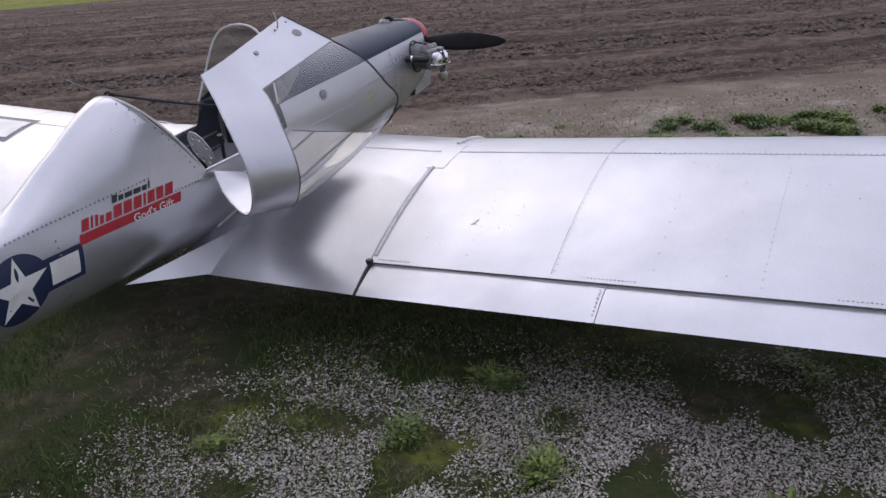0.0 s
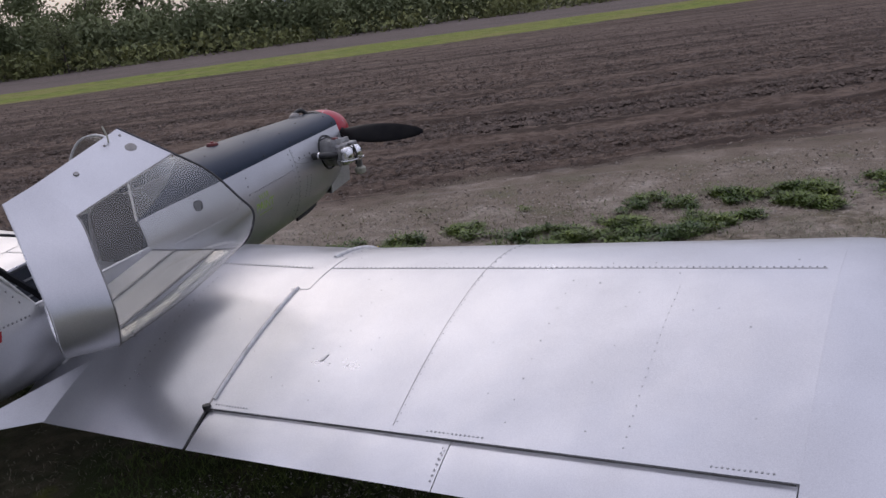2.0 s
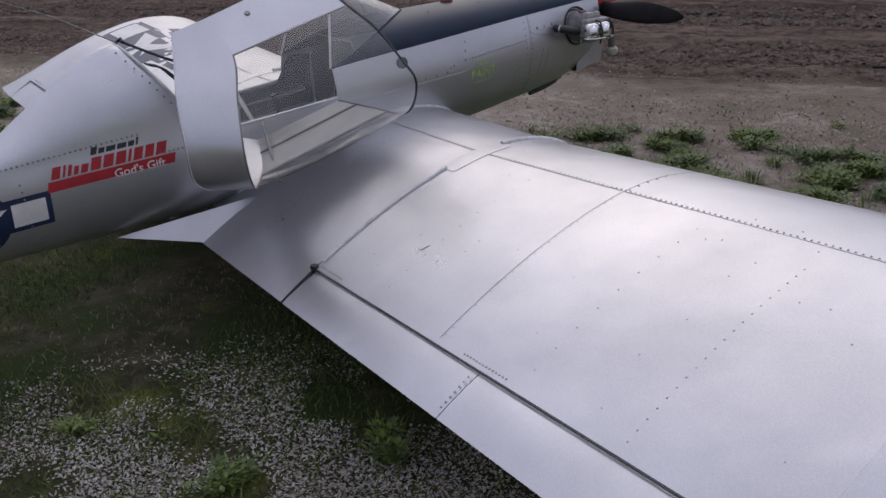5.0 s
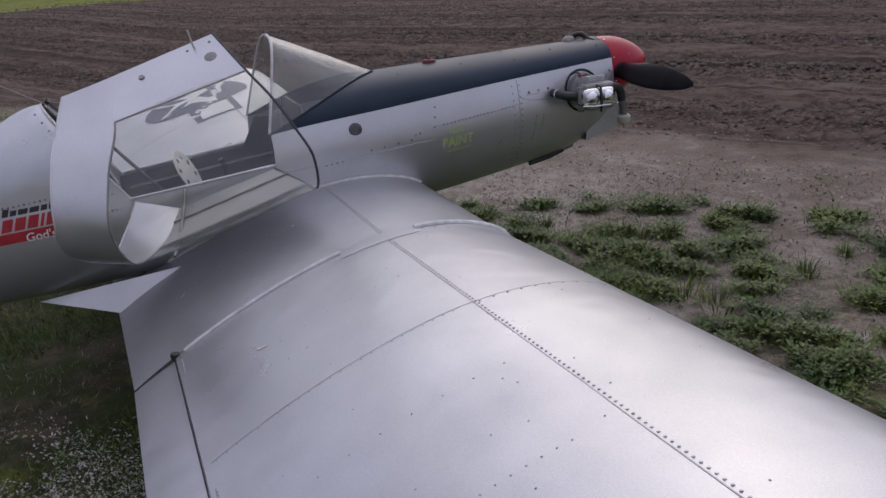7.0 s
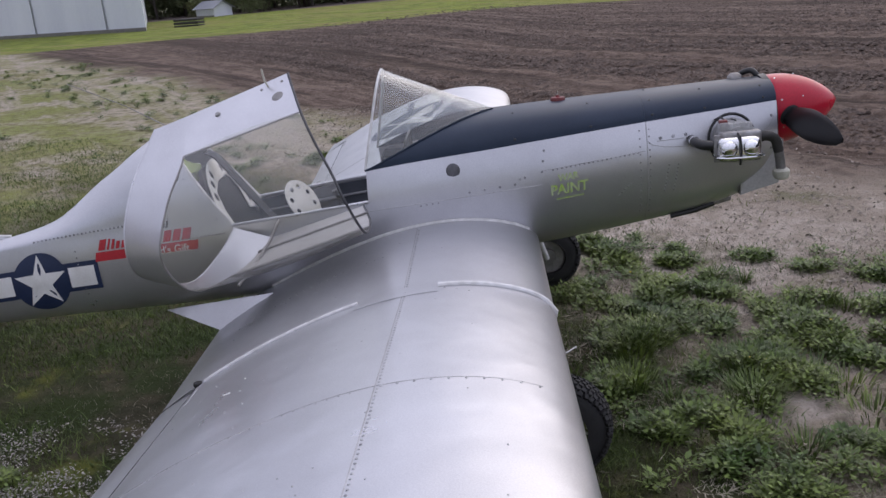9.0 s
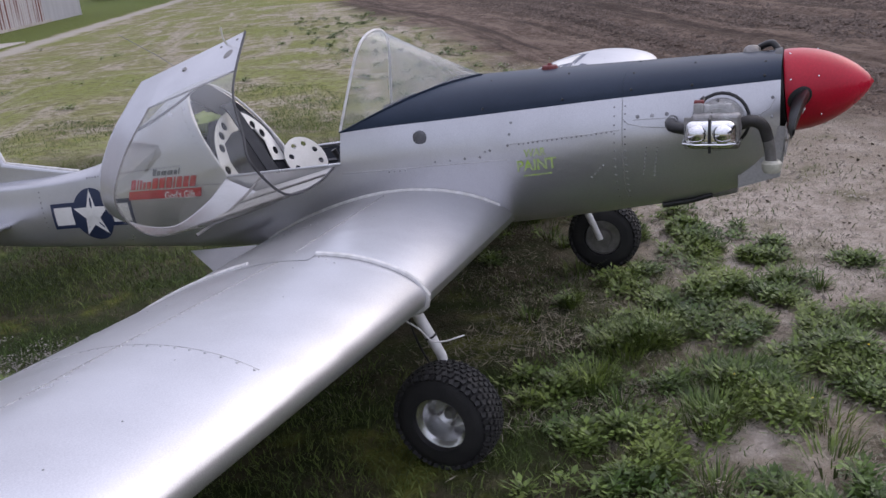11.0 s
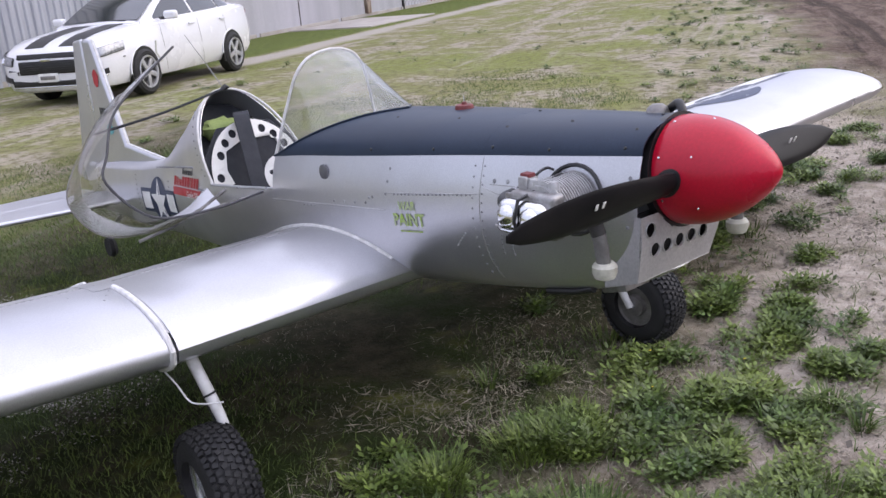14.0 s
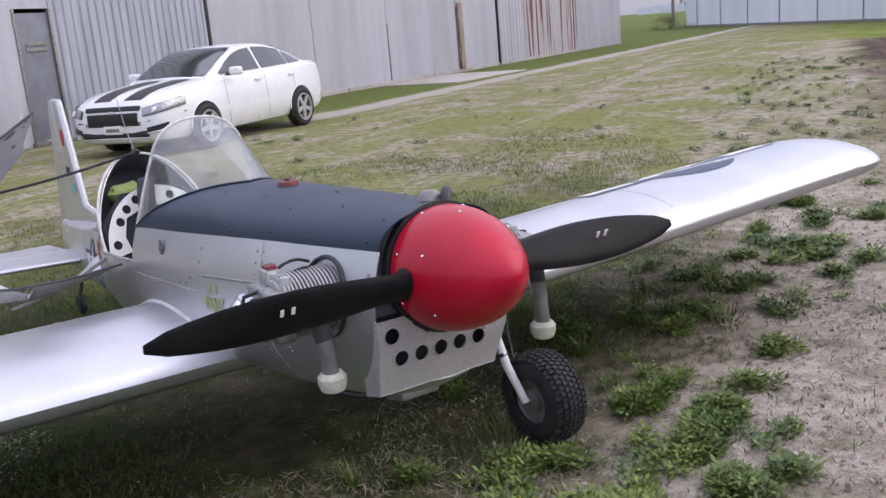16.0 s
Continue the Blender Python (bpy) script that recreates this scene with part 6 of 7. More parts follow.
roof = bmesh.new()
roof.faces.new([roof.verts.new(p) for p in ((-13.8, -0.35, 5.15), (26.9, -0.35, 5.15), (26.9, 7.0, 7.0), (-13.8, 7.0, 7.0))])
roof.faces.new([roof.verts.new(p) for p in ((-13.8, 7.0, 7.0), (26.9, 7.0, 7.0), (26.9, 14.35, 5.15), (-13.8, 14.35, 5.15))])
bmesh.ops.remove_doubles(roof, verts=roof.verts, dist=0.01)
solid(part("roof", roof, TIN, hangar, "low grey tin roof", flat=True), 0.05)
apron = thing("concrete_apron", "worn pale concrete slab before the hangar wall", "slab", kind="structure")
part("slab", box((4.2, 2.6, 0.12), (0, 0, 0), 0.02), CONC, apron)
apron.matrix_basis = HANG @ Matrix.Translation((4.6, -1.55, 0.215)) @ Matrix.Rotation(radians(-4), 4, "Z")

# ---- far white shed, small barn, utility pole ----
PALE = mat("pale_sheet_metal", (0.74, 0.77, 0.82), (0.66, 0.69, 0.75), rough=0.5, metal=0.05, scale=0.3, fine=20, stretch=(2, 2, 0.3))
GREY_ROOF = mat("grey_roof", (0.32, 0.33, 0.36), (0.26, 0.27, 0.3), rough=0.5, metal=0.3, scale=0.5, fine=20)


def shed(name, label, p0, p1, depth, eave, ridge, material, skew=0.0, z=0.0):
    a, b = Vector((*p0, z)), Vector((*p1, z))
    length = (b - a).length
    m = Matrix.Translation(a) @ Matrix.Rotation(math.atan2(b.y - a.y, b.x - a.x), 4, "Z")
    m = m @ Matrix(((1, skew, 0, 0), (0, 1, 0, 0), (0, 0, 1, 0), (0, 0, 0, 1)))
    s = thing(name, label, "building")
    into = lambda ob: (ob.data.transform(m), ob)[1]
    into(part("wall", box((length, 0.1, eave), (length / 2, 0, eave / 2)), material, s))
    into(part("wall", box((length, 0.1, eave), (length / 2, depth, eave / 2)), material, s))
    for x in (0, length):
        bm = bmesh.new()
        bm.faces.new([bm.verts.new((x, y, zz)) for y, zz in ((0, 0), (depth, 0), (depth, eave), (depth / 2, ridge), (0, eave))])
        solid(into(part("gable_wall", bm, material, s, flat=True)), 0.08)
    for y0, y1 in ((-0.4, depth / 2), (depth + 0.4, depth / 2)):
        bm = bmesh.new()
        zz0 = eave - 0.4 * (ridge - eave) / (depth / 2)
        bm.faces.new([bm.verts.new(p) for p in ((-0.4, y0, zz0 + 0.06), (length + 0.4, y0, zz0 + 0.06), (length + 0.4, y1, ridge + 0.06), (-0.4, y1, ridge + 0.06))])
        bmesh.ops.recalc_face_normals(bm, faces=bm.faces)
        solid(into(part("roof", bm, GREY_ROOF, s, flat=True)), 0.06)
    into(part("base_board", box((length, 0.06, 0.3), (length / 2, -0.08, 0.15)), STEEL, s))
    return s, length, into


far_shed, far_len, into_shed = shed("storage_shed", "long pale sheet-metal shed across the grass", (-57.0, -50.0), (-36.5, -14.6), 12.0, 5.0, 7.0, PALE, -1.15, 0.1)
for k in range(8):
    into_shed(part("panel_joint", box((0.06, 0.04, 4.8), (far_len * (k + 0.5) / 8, -0.08, 2.4)), GREY_ROOF, far_shed))
barn, _, _ = shed("small_barn", "small far white barn with a grey roof", (-53.2, -18.4), (-50.6, -15.2), 3.0, 1.3, 2.1, PALE)
barn.matrix_basis = Matrix.Translation((-48.3, -15.4, 0.2)) @ Matrix.Scale(0.4, 4) @ Matrix.Translation((52.0, 17.0, 0))
timber_stack = thing("timber_stack", "dark stacked timber beside the far shed", "timber")
for k in range(3):
    part("board", box((1.3, 0.5, 0.1), (0, 0, 0.05 + 0.14 * k), 0.02), PIPE, timber_stack)
timber_stack.matrix_basis = pose(-37.5, -13.0, 0.2, 0, 0, 70)
pole = thing("utility_pole", "thin grey utility pole beside the far shed", "pole")
part("shaft", tube([(0, 0, 0), (0, 0, 4), (0, 0, 8)], [0.13, 0.12, 0.1], 10), TIMBER, pole)
part("conduit", tube([(0.25, 0.3, 0), (0.25, 0.3, 6)], 0.05, 8), STEEL, pole)
pole.matrix_basis = pose(-56.5, -51.0, 0.1)
hills = bmesh.new()
ridge_pts = []
for k in range(60):
    a = radians(95 + 130 * k / 59)
    h = 9 + 5 * math.sin(k * 0.5) + 3 * math.sin(k * 1.3 + 1)
    ridge_pts.append([(900 * math.cos(a), 900 * math.sin(a), -3), (930 * math.cos(a), 930 * math.sin(a), h), (1100 * math.cos(a), 1100 * math.sin(a), -3)])
# the blue-grey is distance haze mixed into the hills' own colour
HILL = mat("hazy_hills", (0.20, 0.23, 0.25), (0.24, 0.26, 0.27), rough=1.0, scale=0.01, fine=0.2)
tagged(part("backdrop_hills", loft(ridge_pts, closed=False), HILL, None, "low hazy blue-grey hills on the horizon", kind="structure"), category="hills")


# ---- trees beyond the far field ----
# leaf greens A and C are paled: distance haze is put into their colour
LEAF_A = mat("tree_leaves_green", (0.19, 0.215, 0.10), (0.15, 0.175, 0.08), rough=0.8, scale=0.35, fine=6, per_island=0.12)
LEAF_B = mat("tree_leaves_yellow_green", (0.19, 0.20, 0.07), (0.15, 0.165, 0.06), rough=0.8, scale=0.7, fine=6, per_island=0.35)
LEAF_C = mat("tree_leaves_dark", (0.165, 0.19, 0.09), (0.125, 0.15, 0.07), rough=0.8, scale=0.35, fine=6, per_island=0.12)
BARK = mat("tree_bark", (0.10, 0.085, 0.07), (0.06, 0.05, 0.042), rough=0.95, scale=6, fine=30, bump=0.4)


def build_tree(h, spread, leaf, seed, label, category="tree", group="trees along the far field", low=0.16, clumps=24):
    rng = random.Random(seed)
    tree = thing(category.replace(" ", "_"), label, category, group)
    bm = tube([(0, 0, -0.2), (0.03 * h * rng.uniform(-1, 1), 0, h * 0.4), (0.04 * h * rng.uniform(-1, 1), 0.02 * h, h * 0.85)], [0.022 * h, 0.016 * h, 0.004 * h], 7)
    tips = []
    for k in range(11):
        z0 = h * rng.uniform(low, 0.7)
        a = rng.uniform(0, 6.28)
        r = spread * rng.uniform(0.45, 1.0) * (1.1 - 0.6 * z0 / h)
        tip = Vector((r * math.cos(a), r * math.sin(a), z0 + h * rng.uniform(0.1, 0.28)))
        tube([(0, 0, z0), tip * 0.5 + Vector((0, 0, z0 * 0.5)), tip], [0.009 * h, 0.006 * h, 0.002 * h], 5, bm)
        tips.append(tip)
    part("trunk", bm, BARK, tree)
    vs, fs = [], []
    blobs = [(t, spread * rng.uniform(0.28, 0.5)) for t in tips]
    while len(blobs) < clumps:
        z = rng.uniform(low + 0.1, 0.95)
        r = spread * 0.75 * rng.random() ** 0.5 * (1.15 - z)
        a = rng.uniform(0, 6.28)
        blobs.append((Vector((r * math.cos(a), r * math.sin(a), z * h)), spread * rng.uniform(0.2, 0.42)))
    for c, r in blobs:
        for _ in range(170):
            d = Vector((rng.gauss(0, 1), rng.gauss(0, 1), rng.gauss(0, 0.9)))
            d = d.normalized() * r * rng.uniform(0.35, 1.2)
            p = c + d
            s = h * rng.uniform(0.009, 0.026)
            n = Vector((rng.gauss(0, 1), rng.gauss(0, 1), rng.gauss(0, 1) + 0.6)).normalized()
            t = n.orthogonal().normalized()
            b = n.cross(t)
            o = len(vs)
            vs += [tuple(p - t * s), tuple(p + b * s * 0.6), tuple(p + t * s), tuple(p - b * s * 0.6)]
            fs.append((o, o + 1, o + 2, o + 3))
    soup("crown", vs, fs, leaf, tree, "", "")
    return tree


def wood_edge(s, off):
    """A place off metres behind the field's far edge: a straight side, then a slanting one."""
    if s < 0:
        nearer = 15.0 * min(1.0, max(0.0, (-3 - s) / 12))
        return Vector((-31.5 - off + nearer, s * 0.8 + 6))
    return Vector((-31.5 - off + 0.643 * s, 8 + 0.766 * s))


kinds = [build_tree(8.4, 2.6, LEAF_C, 1, "young dark green tree in a far wood"), build_tree(7.2, 2.7, LEAF_A, 2, "young mid-green tree in a far wood"),
         build_tree(9.2, 2.4, LEAF_C, 3, "slim dark tree in a far wood"), build_tree(5.4, 2.5, LEAF_A, 4, "low spreading green tree in a far wood", low=0.08),
         build_tree(2.8, 1.6, LEAF_B, 5, "yellow-green bush at the field's end", "bush", "bushes along the far field", 0.05, 16)]
trng = random.Random(11)
for row, (off, step) in enumerate(((34.0, 1.7), (37.0, 1.8))):
    s = -34.0 if row else -30.0
    while s < 84.0:
        s += step * trng.uniform(0.6, 1.4)
        open_part = s > 34
        if open_part and trng.random() < 0.4:
            continue
        base = wood_edge(s, off + (6 if open_part else 0)) + Vector((trng.uniform(-1.2, 1.2), trng.uniform(-1.2, 1.2)))
        k = trng.choice((3, 4, 4, 1, 3)) if open_part else trng.choice((0, 0, 2, 1, 3, 2))
        sc = trng.uniform(0.75, 1.1) * (0.42 if open_part else 0.52)
        if row == 0 and trng.random() < 0.2:
            k, sc = 4, trng.uniform(0.35, 0.6)
        t = copy_thing(kinds[k], Matrix.Translation((base.x, base.y, -0.1)) @ Matrix.Rotation(trng.uniform(0, 6.28), 4, "Z"))
        t.scale = (sc, sc, sc * trng.uniform(0.9, 1.1))
for i, k in enumerate(kinds):
    k.matrix_basis = Matrix.Translation((-70.0 + 4.2 * i, 52.0 + 3 * i, -0.1))
bush = copy_thing(kinds[4], Matrix.Translation((-54.0, -49.0, 0.05)))
bush.scale = (0.9, 0.9, 0.42)
bush["label"] = "round green bush beside the far shed"


def deep_wood(name, seed, material, label, n, offs, tall, span):
    """The thick of the wood behind the first trees: clumps of leaves with an uneven top."""
    r = np.random.default_rng(seed)
    m = n // 60
    V = []
    for _ in range(m):
        s, off = r.uniform(*span), r.uniform(*offs)
        c = wood_edge(s, off)
        top = tall * (0.75 + 0.2 * math.sin(s * 0.31 + seed) + 0.14 * math.sin(s * 0.93 + 2 * seed)) * (0.8 if s > 34 else 1.0)
        z = top * r.uniform(0.05, 1.0) ** 0.7
        q = r.normal(0, 1, (60, 3))
        q /= np.linalg.norm(q, axis=1)[:, None]
        p = np.array([c.x, c.y, z]) + q * r.uniform(0.5, 1.15, (60, 1)) * r.uniform(0.6, 1.3)
        u, w = r.normal(0, 0.085, (60, 3)), r.normal(0, 0.065, (60, 3))
        V.append(np.stack([p - u, p + w, p + u, p - w], 1).reshape(-1, 3))
    V = np.concatenate(V)
    F = (np.arange(len(V) // 4)[:, None] * 4 + np.array([[0, 1, 2, 3]])).tolist()
    ob = soup(name, V.tolist(), F, material, None, label, "stuff")
    ob["category"] = "wood"


deep_wood("far_wood", 5, LEAF_C, "thick dark green wood behind the far field", 120000, (37.5, 44), 3.9, (-45, 60))
deep_wood("far_wood", 8, LEAF_A, "lighter olive green wood behind the far field", 120000, (38.5, 46), 3.8, (-10, 120))
deep_wood("far_wood", 21, LEAF_A, "olive wood behind a far barn", 60000, (47, 58), 7.0, (-80, -8))
deep_wood("far_hedge", 9, LEAF_B, "low yellow-green hedge along a far meadow", 9000, (33, 35), 0.8, (30, 95))

# ---- grass, weeds, litter and clods near the aeroplane ----
GRASS = mat("green_grass", (0.052, 0.09, 0.013), (0.10, 0.13, 0.026), rough=0.7, scale=1.2, fine=20, per_island=0.4)
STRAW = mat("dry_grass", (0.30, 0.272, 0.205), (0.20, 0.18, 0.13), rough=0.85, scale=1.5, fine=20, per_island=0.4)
WEED = mat("weed_leaves", (0.042, 0.082, 0.011), (0.135, 0.178, 0.032), rough=0.55, scale=2.5, fine=30, per_island=0.55)
LITTER = mat("pale_dead_leaves", (0.42, 0.39, 0.355), (0.28, 0.255, 0.225), rough=0.9, scale=2, fine=30, per_island=0.4)
CLOD = mat("soil_clods", (0.125, 0.094, 0.075), (0.075, 0.055, 0.044), rough=0.95, scale=3, fine=40, per_island=0.35, bump=0.3)
YELLOW = mat("yellow_flower", (0.7, 0.55, 0.03), (0.6, 0.45, 0.02), rough=0.7, scale=20)


def field_noise(x, y, seed, scale):
    """Smooth random patches between 0 and 1."""
    r = np.random.default_rng(seed)
    v = np.zeros_like(x)
    for k in range(14):
        a = r.uniform(0, 2 * np.pi)
        f = scale * r.uniform(0.5, 2.4)
        v += np.sin((x * np.cos(a) + y * np.sin(a)) * f + r.uniform(0, 6.28)) / (f / scale) ** 0.5
    return 0.5 + 0.5 * np.tanh(v / 2.6)


def ground_z(x, y):
    lumps = sum(np.sin(x * fx + y * fy + ph) for fx, fy, ph in ((2.1, 0.7, 0.3), (-1.2, 2.3, 1.1), (3.3, -2.9, 2.0), (0.6, 4.1, 0.5))) * 0.006
    return rise(x, y) + lumps


def blades(name, n, seed, xr, yr, keep, height, width, lean, material, label, category):
    r = np.random.default_rng(seed)
    x, y = r.uniform(*xr, n), r.uniform(*yr, n)
    k = keep(x, y, r)
    x, y = x[k], y[k]
    n = len(x)
    z = ground_z(x, y) - 0.004
    a = r.uniform(0, 2 * np.pi, n)
    h = r.uniform(*height, n)
    w = r.uniform(*width, n)
    l = r.uniform(0.1, 1, n) * lean * h
    b = r.uniform(0, 2 * np.pi, n)
    dx, dy = np.cos(a) * w / 2, np.sin(a) * w / 2
    tip = np.stack([x + np.cos(b) * l, y + np.sin(b) * l, z + h], 1)
    mid = np.stack([x + np.cos(b) * l * 0.35, y + np.sin(b) * l * 0.35, z + h * 0.6], 1)
    d = np.stack([dx, dy, np.zeros(n)], 1)
    base = np.stack([x, y, z], 1)
    V = np.stack([base - d, base + d, mid + d * 0.8, mid - d * 0.8, tip], 1).reshape(-1, 3)
    i = np.arange(n)[:, None] * 5
    F = (i + np.array([[0, 1, 2, 3]])).tolist() + (i + np.array([[3, 2, 4]])).tolist()
    ob = soup(name, V.tolist(), F, material, None, label, "stuff")
    ob["category"] = category
    return ob


def litter_zone(x, y):
    return np.clip(1.55 - np.hypot((x - 2.65) / 1.5, (y + 2.3) / 1.25), 0, 1)


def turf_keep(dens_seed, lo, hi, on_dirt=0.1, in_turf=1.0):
    def keep(x, y, r):
        d = edge_distance(x, y)
        p = np.clip((field_noise(x, y, dens_seed, 2.6) - lo) / (hi - lo), 0, 1)
        belt = np.clip((d + 0.15 - 0.5 * field_noise(x, y, 64, 3.0)) / 0.7, 0, 1)
        p *= 1 - (1 - on_dirt) * belt
        p *= np.clip((3.3 - d) / 1.0, 0, 1)
        p *= 1 - 0.7 * litter_zone(x, y) * (field_noise(x, y, 71, 3.2) < 0.6)
        p *= np.clip(1.25 - np.hypot(x - 0.5, y + 0.5) / 9.0, 0.05, 1)
        p *= in_turf + (1 - in_turf) * np.clip((np.abs(d + 1.4) - 0.9) / 1.2, 0, 1)
        return r.random(len(x)) < p
    return keep


blades("green_grass", 420000, 21, (-7, 5), (-7, 4), turf_keep(31, 0.12, 0.7), (0.015, 0.05), (0.003, 0.006), 1.7, GRASS, "short green grass under and round the aeroplane", "grass")
blades("dry_grass", 300000, 22, (-7, 5), (-7, 5), turf_keep(32, 0.45, 0.95, 0.9, 0.45), (0.008, 0.03), (0.0018, 0.0036), 2.2, STRAW, "short dry straw-coloured grass", "grass")
def grass_tufts():
    """Taller tufts near the wheels, each a spray of blades."""
    r = np.random.default_rng(23)
    spots = [(r.uniform(-3.2, 2.6), r.uniform(-0.2, 1.7)) for _ in range(34)]
    # the thick stands among the weed patches
    thick = ((0.27, 0.26), (0.22, 0.38), (0.14, 0.47), (0.68, 0.51), (0.75, 0.58), (0.53, 0.02), (0.94, 0.31))
    V, F = [], []
    for a, d in spots + list(thick) * 2:
        x0, y0 = 0.82 * a - 0.57 * d, 0.57 * a + 0.82 * d
        n = int(r.integers(25, 90)) + (110 if (a, d) in thick else 0)
        R = r.uniform(0.03, 0.12) + (0.05 if (a, d) in thick else 0)
        for _ in range(n):
            b, q = r.uniform(0, 6.28), R * r.random() ** 0.5
            x, y = x0 + q * math.cos(b), y0 + q * math.sin(b)
            z = float(ground_z(np.array(x), np.array(y))) - 0.004
            h, w, l = r.uniform(0.03, 0.10), r.uniform(0.0018, 0.0035), r.uniform(0.02, 0.09)
            c, s_ = math.cos(b) * l, math.sin(b) * l
            ex, ey = -math.sin(b) * w, math.cos(b) * w
            o = len(V)
            V += [(x - ex, y - ey, z), (x + ex, y + ey, z), (x + c * 0.4 + ex, y + s_ * 0.4 + ey, z + h * 0.65), (x + c * 0.4 - ex, y + s_ * 0.4 - ey, z + h * 0.65), (x + c, y + s_, z + h)]
            F += [(o, o + 1, o + 2, o + 3), (o + 3, o + 2, o + 4)]
    ob = soup("tall_grass", V, F, WEED, None, "tufts of taller green grass by the wheels", "stuff")
    ob["category"] = "grass"


grass_tufts()


def flakes(name, seed, n, xr, yr, keep, size, material, label, category, thin=(0.25, 0.6)):
    r = np.random.default_rng(seed)
    x, y = r.uniform(*xr, n), r.uniform(*yr, n)
    k = r.random(n) < keep(x, y)
    x, y = x[k], y[k]
    n = len(x)
    z = ground_z(x, y) + r.uniform(0.0, 0.014, n)
    a = r.uniform(0, 6.28, n)
    s = r.uniform(*size, n)
    q = s * r.uniform(*thin, n)
    u = np.stack([np.cos(a), np.sin(a), r.normal(0, 0.35, n)], 1) * s[:, None]
    v = np.stack([-np.sin(a), np.cos(a), r.normal(0, 0.35, n)], 1) * q[:, None]
    c = np.stack([x, y, z], 1)
    V = np.stack([c - u, c + v, c + u, c - v], 1).reshape(-1, 3)
    F = (np.arange(n)[:, None] * 4 + np.array([[0, 1, 2, 3]])).tolist()
    ob = soup(name, V.tolist(), F, material, None, label, "stuff")
    ob["category"] = category


flakes("leaf_litter", 7, 480000, (-0.2, 5.2), (-5, -0.6), lambda x, y: litter_zone(x, y) ** 0.7 * np.clip((0.6 * field_noise(x, y, 51, 6.5) + 0.4 * field_noise(x, y, 52, 15.0) - 0.25) * 3.2, 0, 1) * np.clip((-1.0 - y + 0.12 * x) / 0.7, 0, 1), (0.004, 0.010), LITTER, "pale dead leaf scraps scattered on the turf", "litter")
def straw_mats(x, y):
    d, a = edge_distance(x, y), 0.82 * x + 0.57 * y
    near = np.clip((d + 0.7) / 0.5, 0, 1) * np.clip((1.6 - d) / 0.6, 0, 1) * np.clip((a + 1.2) / 1.2, 0, 1)
    return near * np.clip((field_noise(x, y, 57, 7.0) - 0.34) * 4.0, 0, 1)


flakes("straw_mats", 19, 130000, (-2.5, 3.5), (-1.5, 3.2), straw_mats, (0.010, 0.040), STRAW, "mats of dry straw lying between the weeds", "litter", (0.03, 0.08))
flakes("straw_scraps", 8, 110000, (-5, 5), (-2.5, 5.5), lambda x, y: np.clip((edge_distance(x, y) + 0.5) / 0.8, 0, 1) * np.clip((3.6 - edge_distance(x, y)) / 1.2, 0, 1) * np.clip(field_noise(x, y, 55, 3.5) * 1.6 - 0.35, 0, 1), (0.006, 0.024), STRAW, "scraps of dry straw on pale dirt", "litter", (0.05, 0.14))


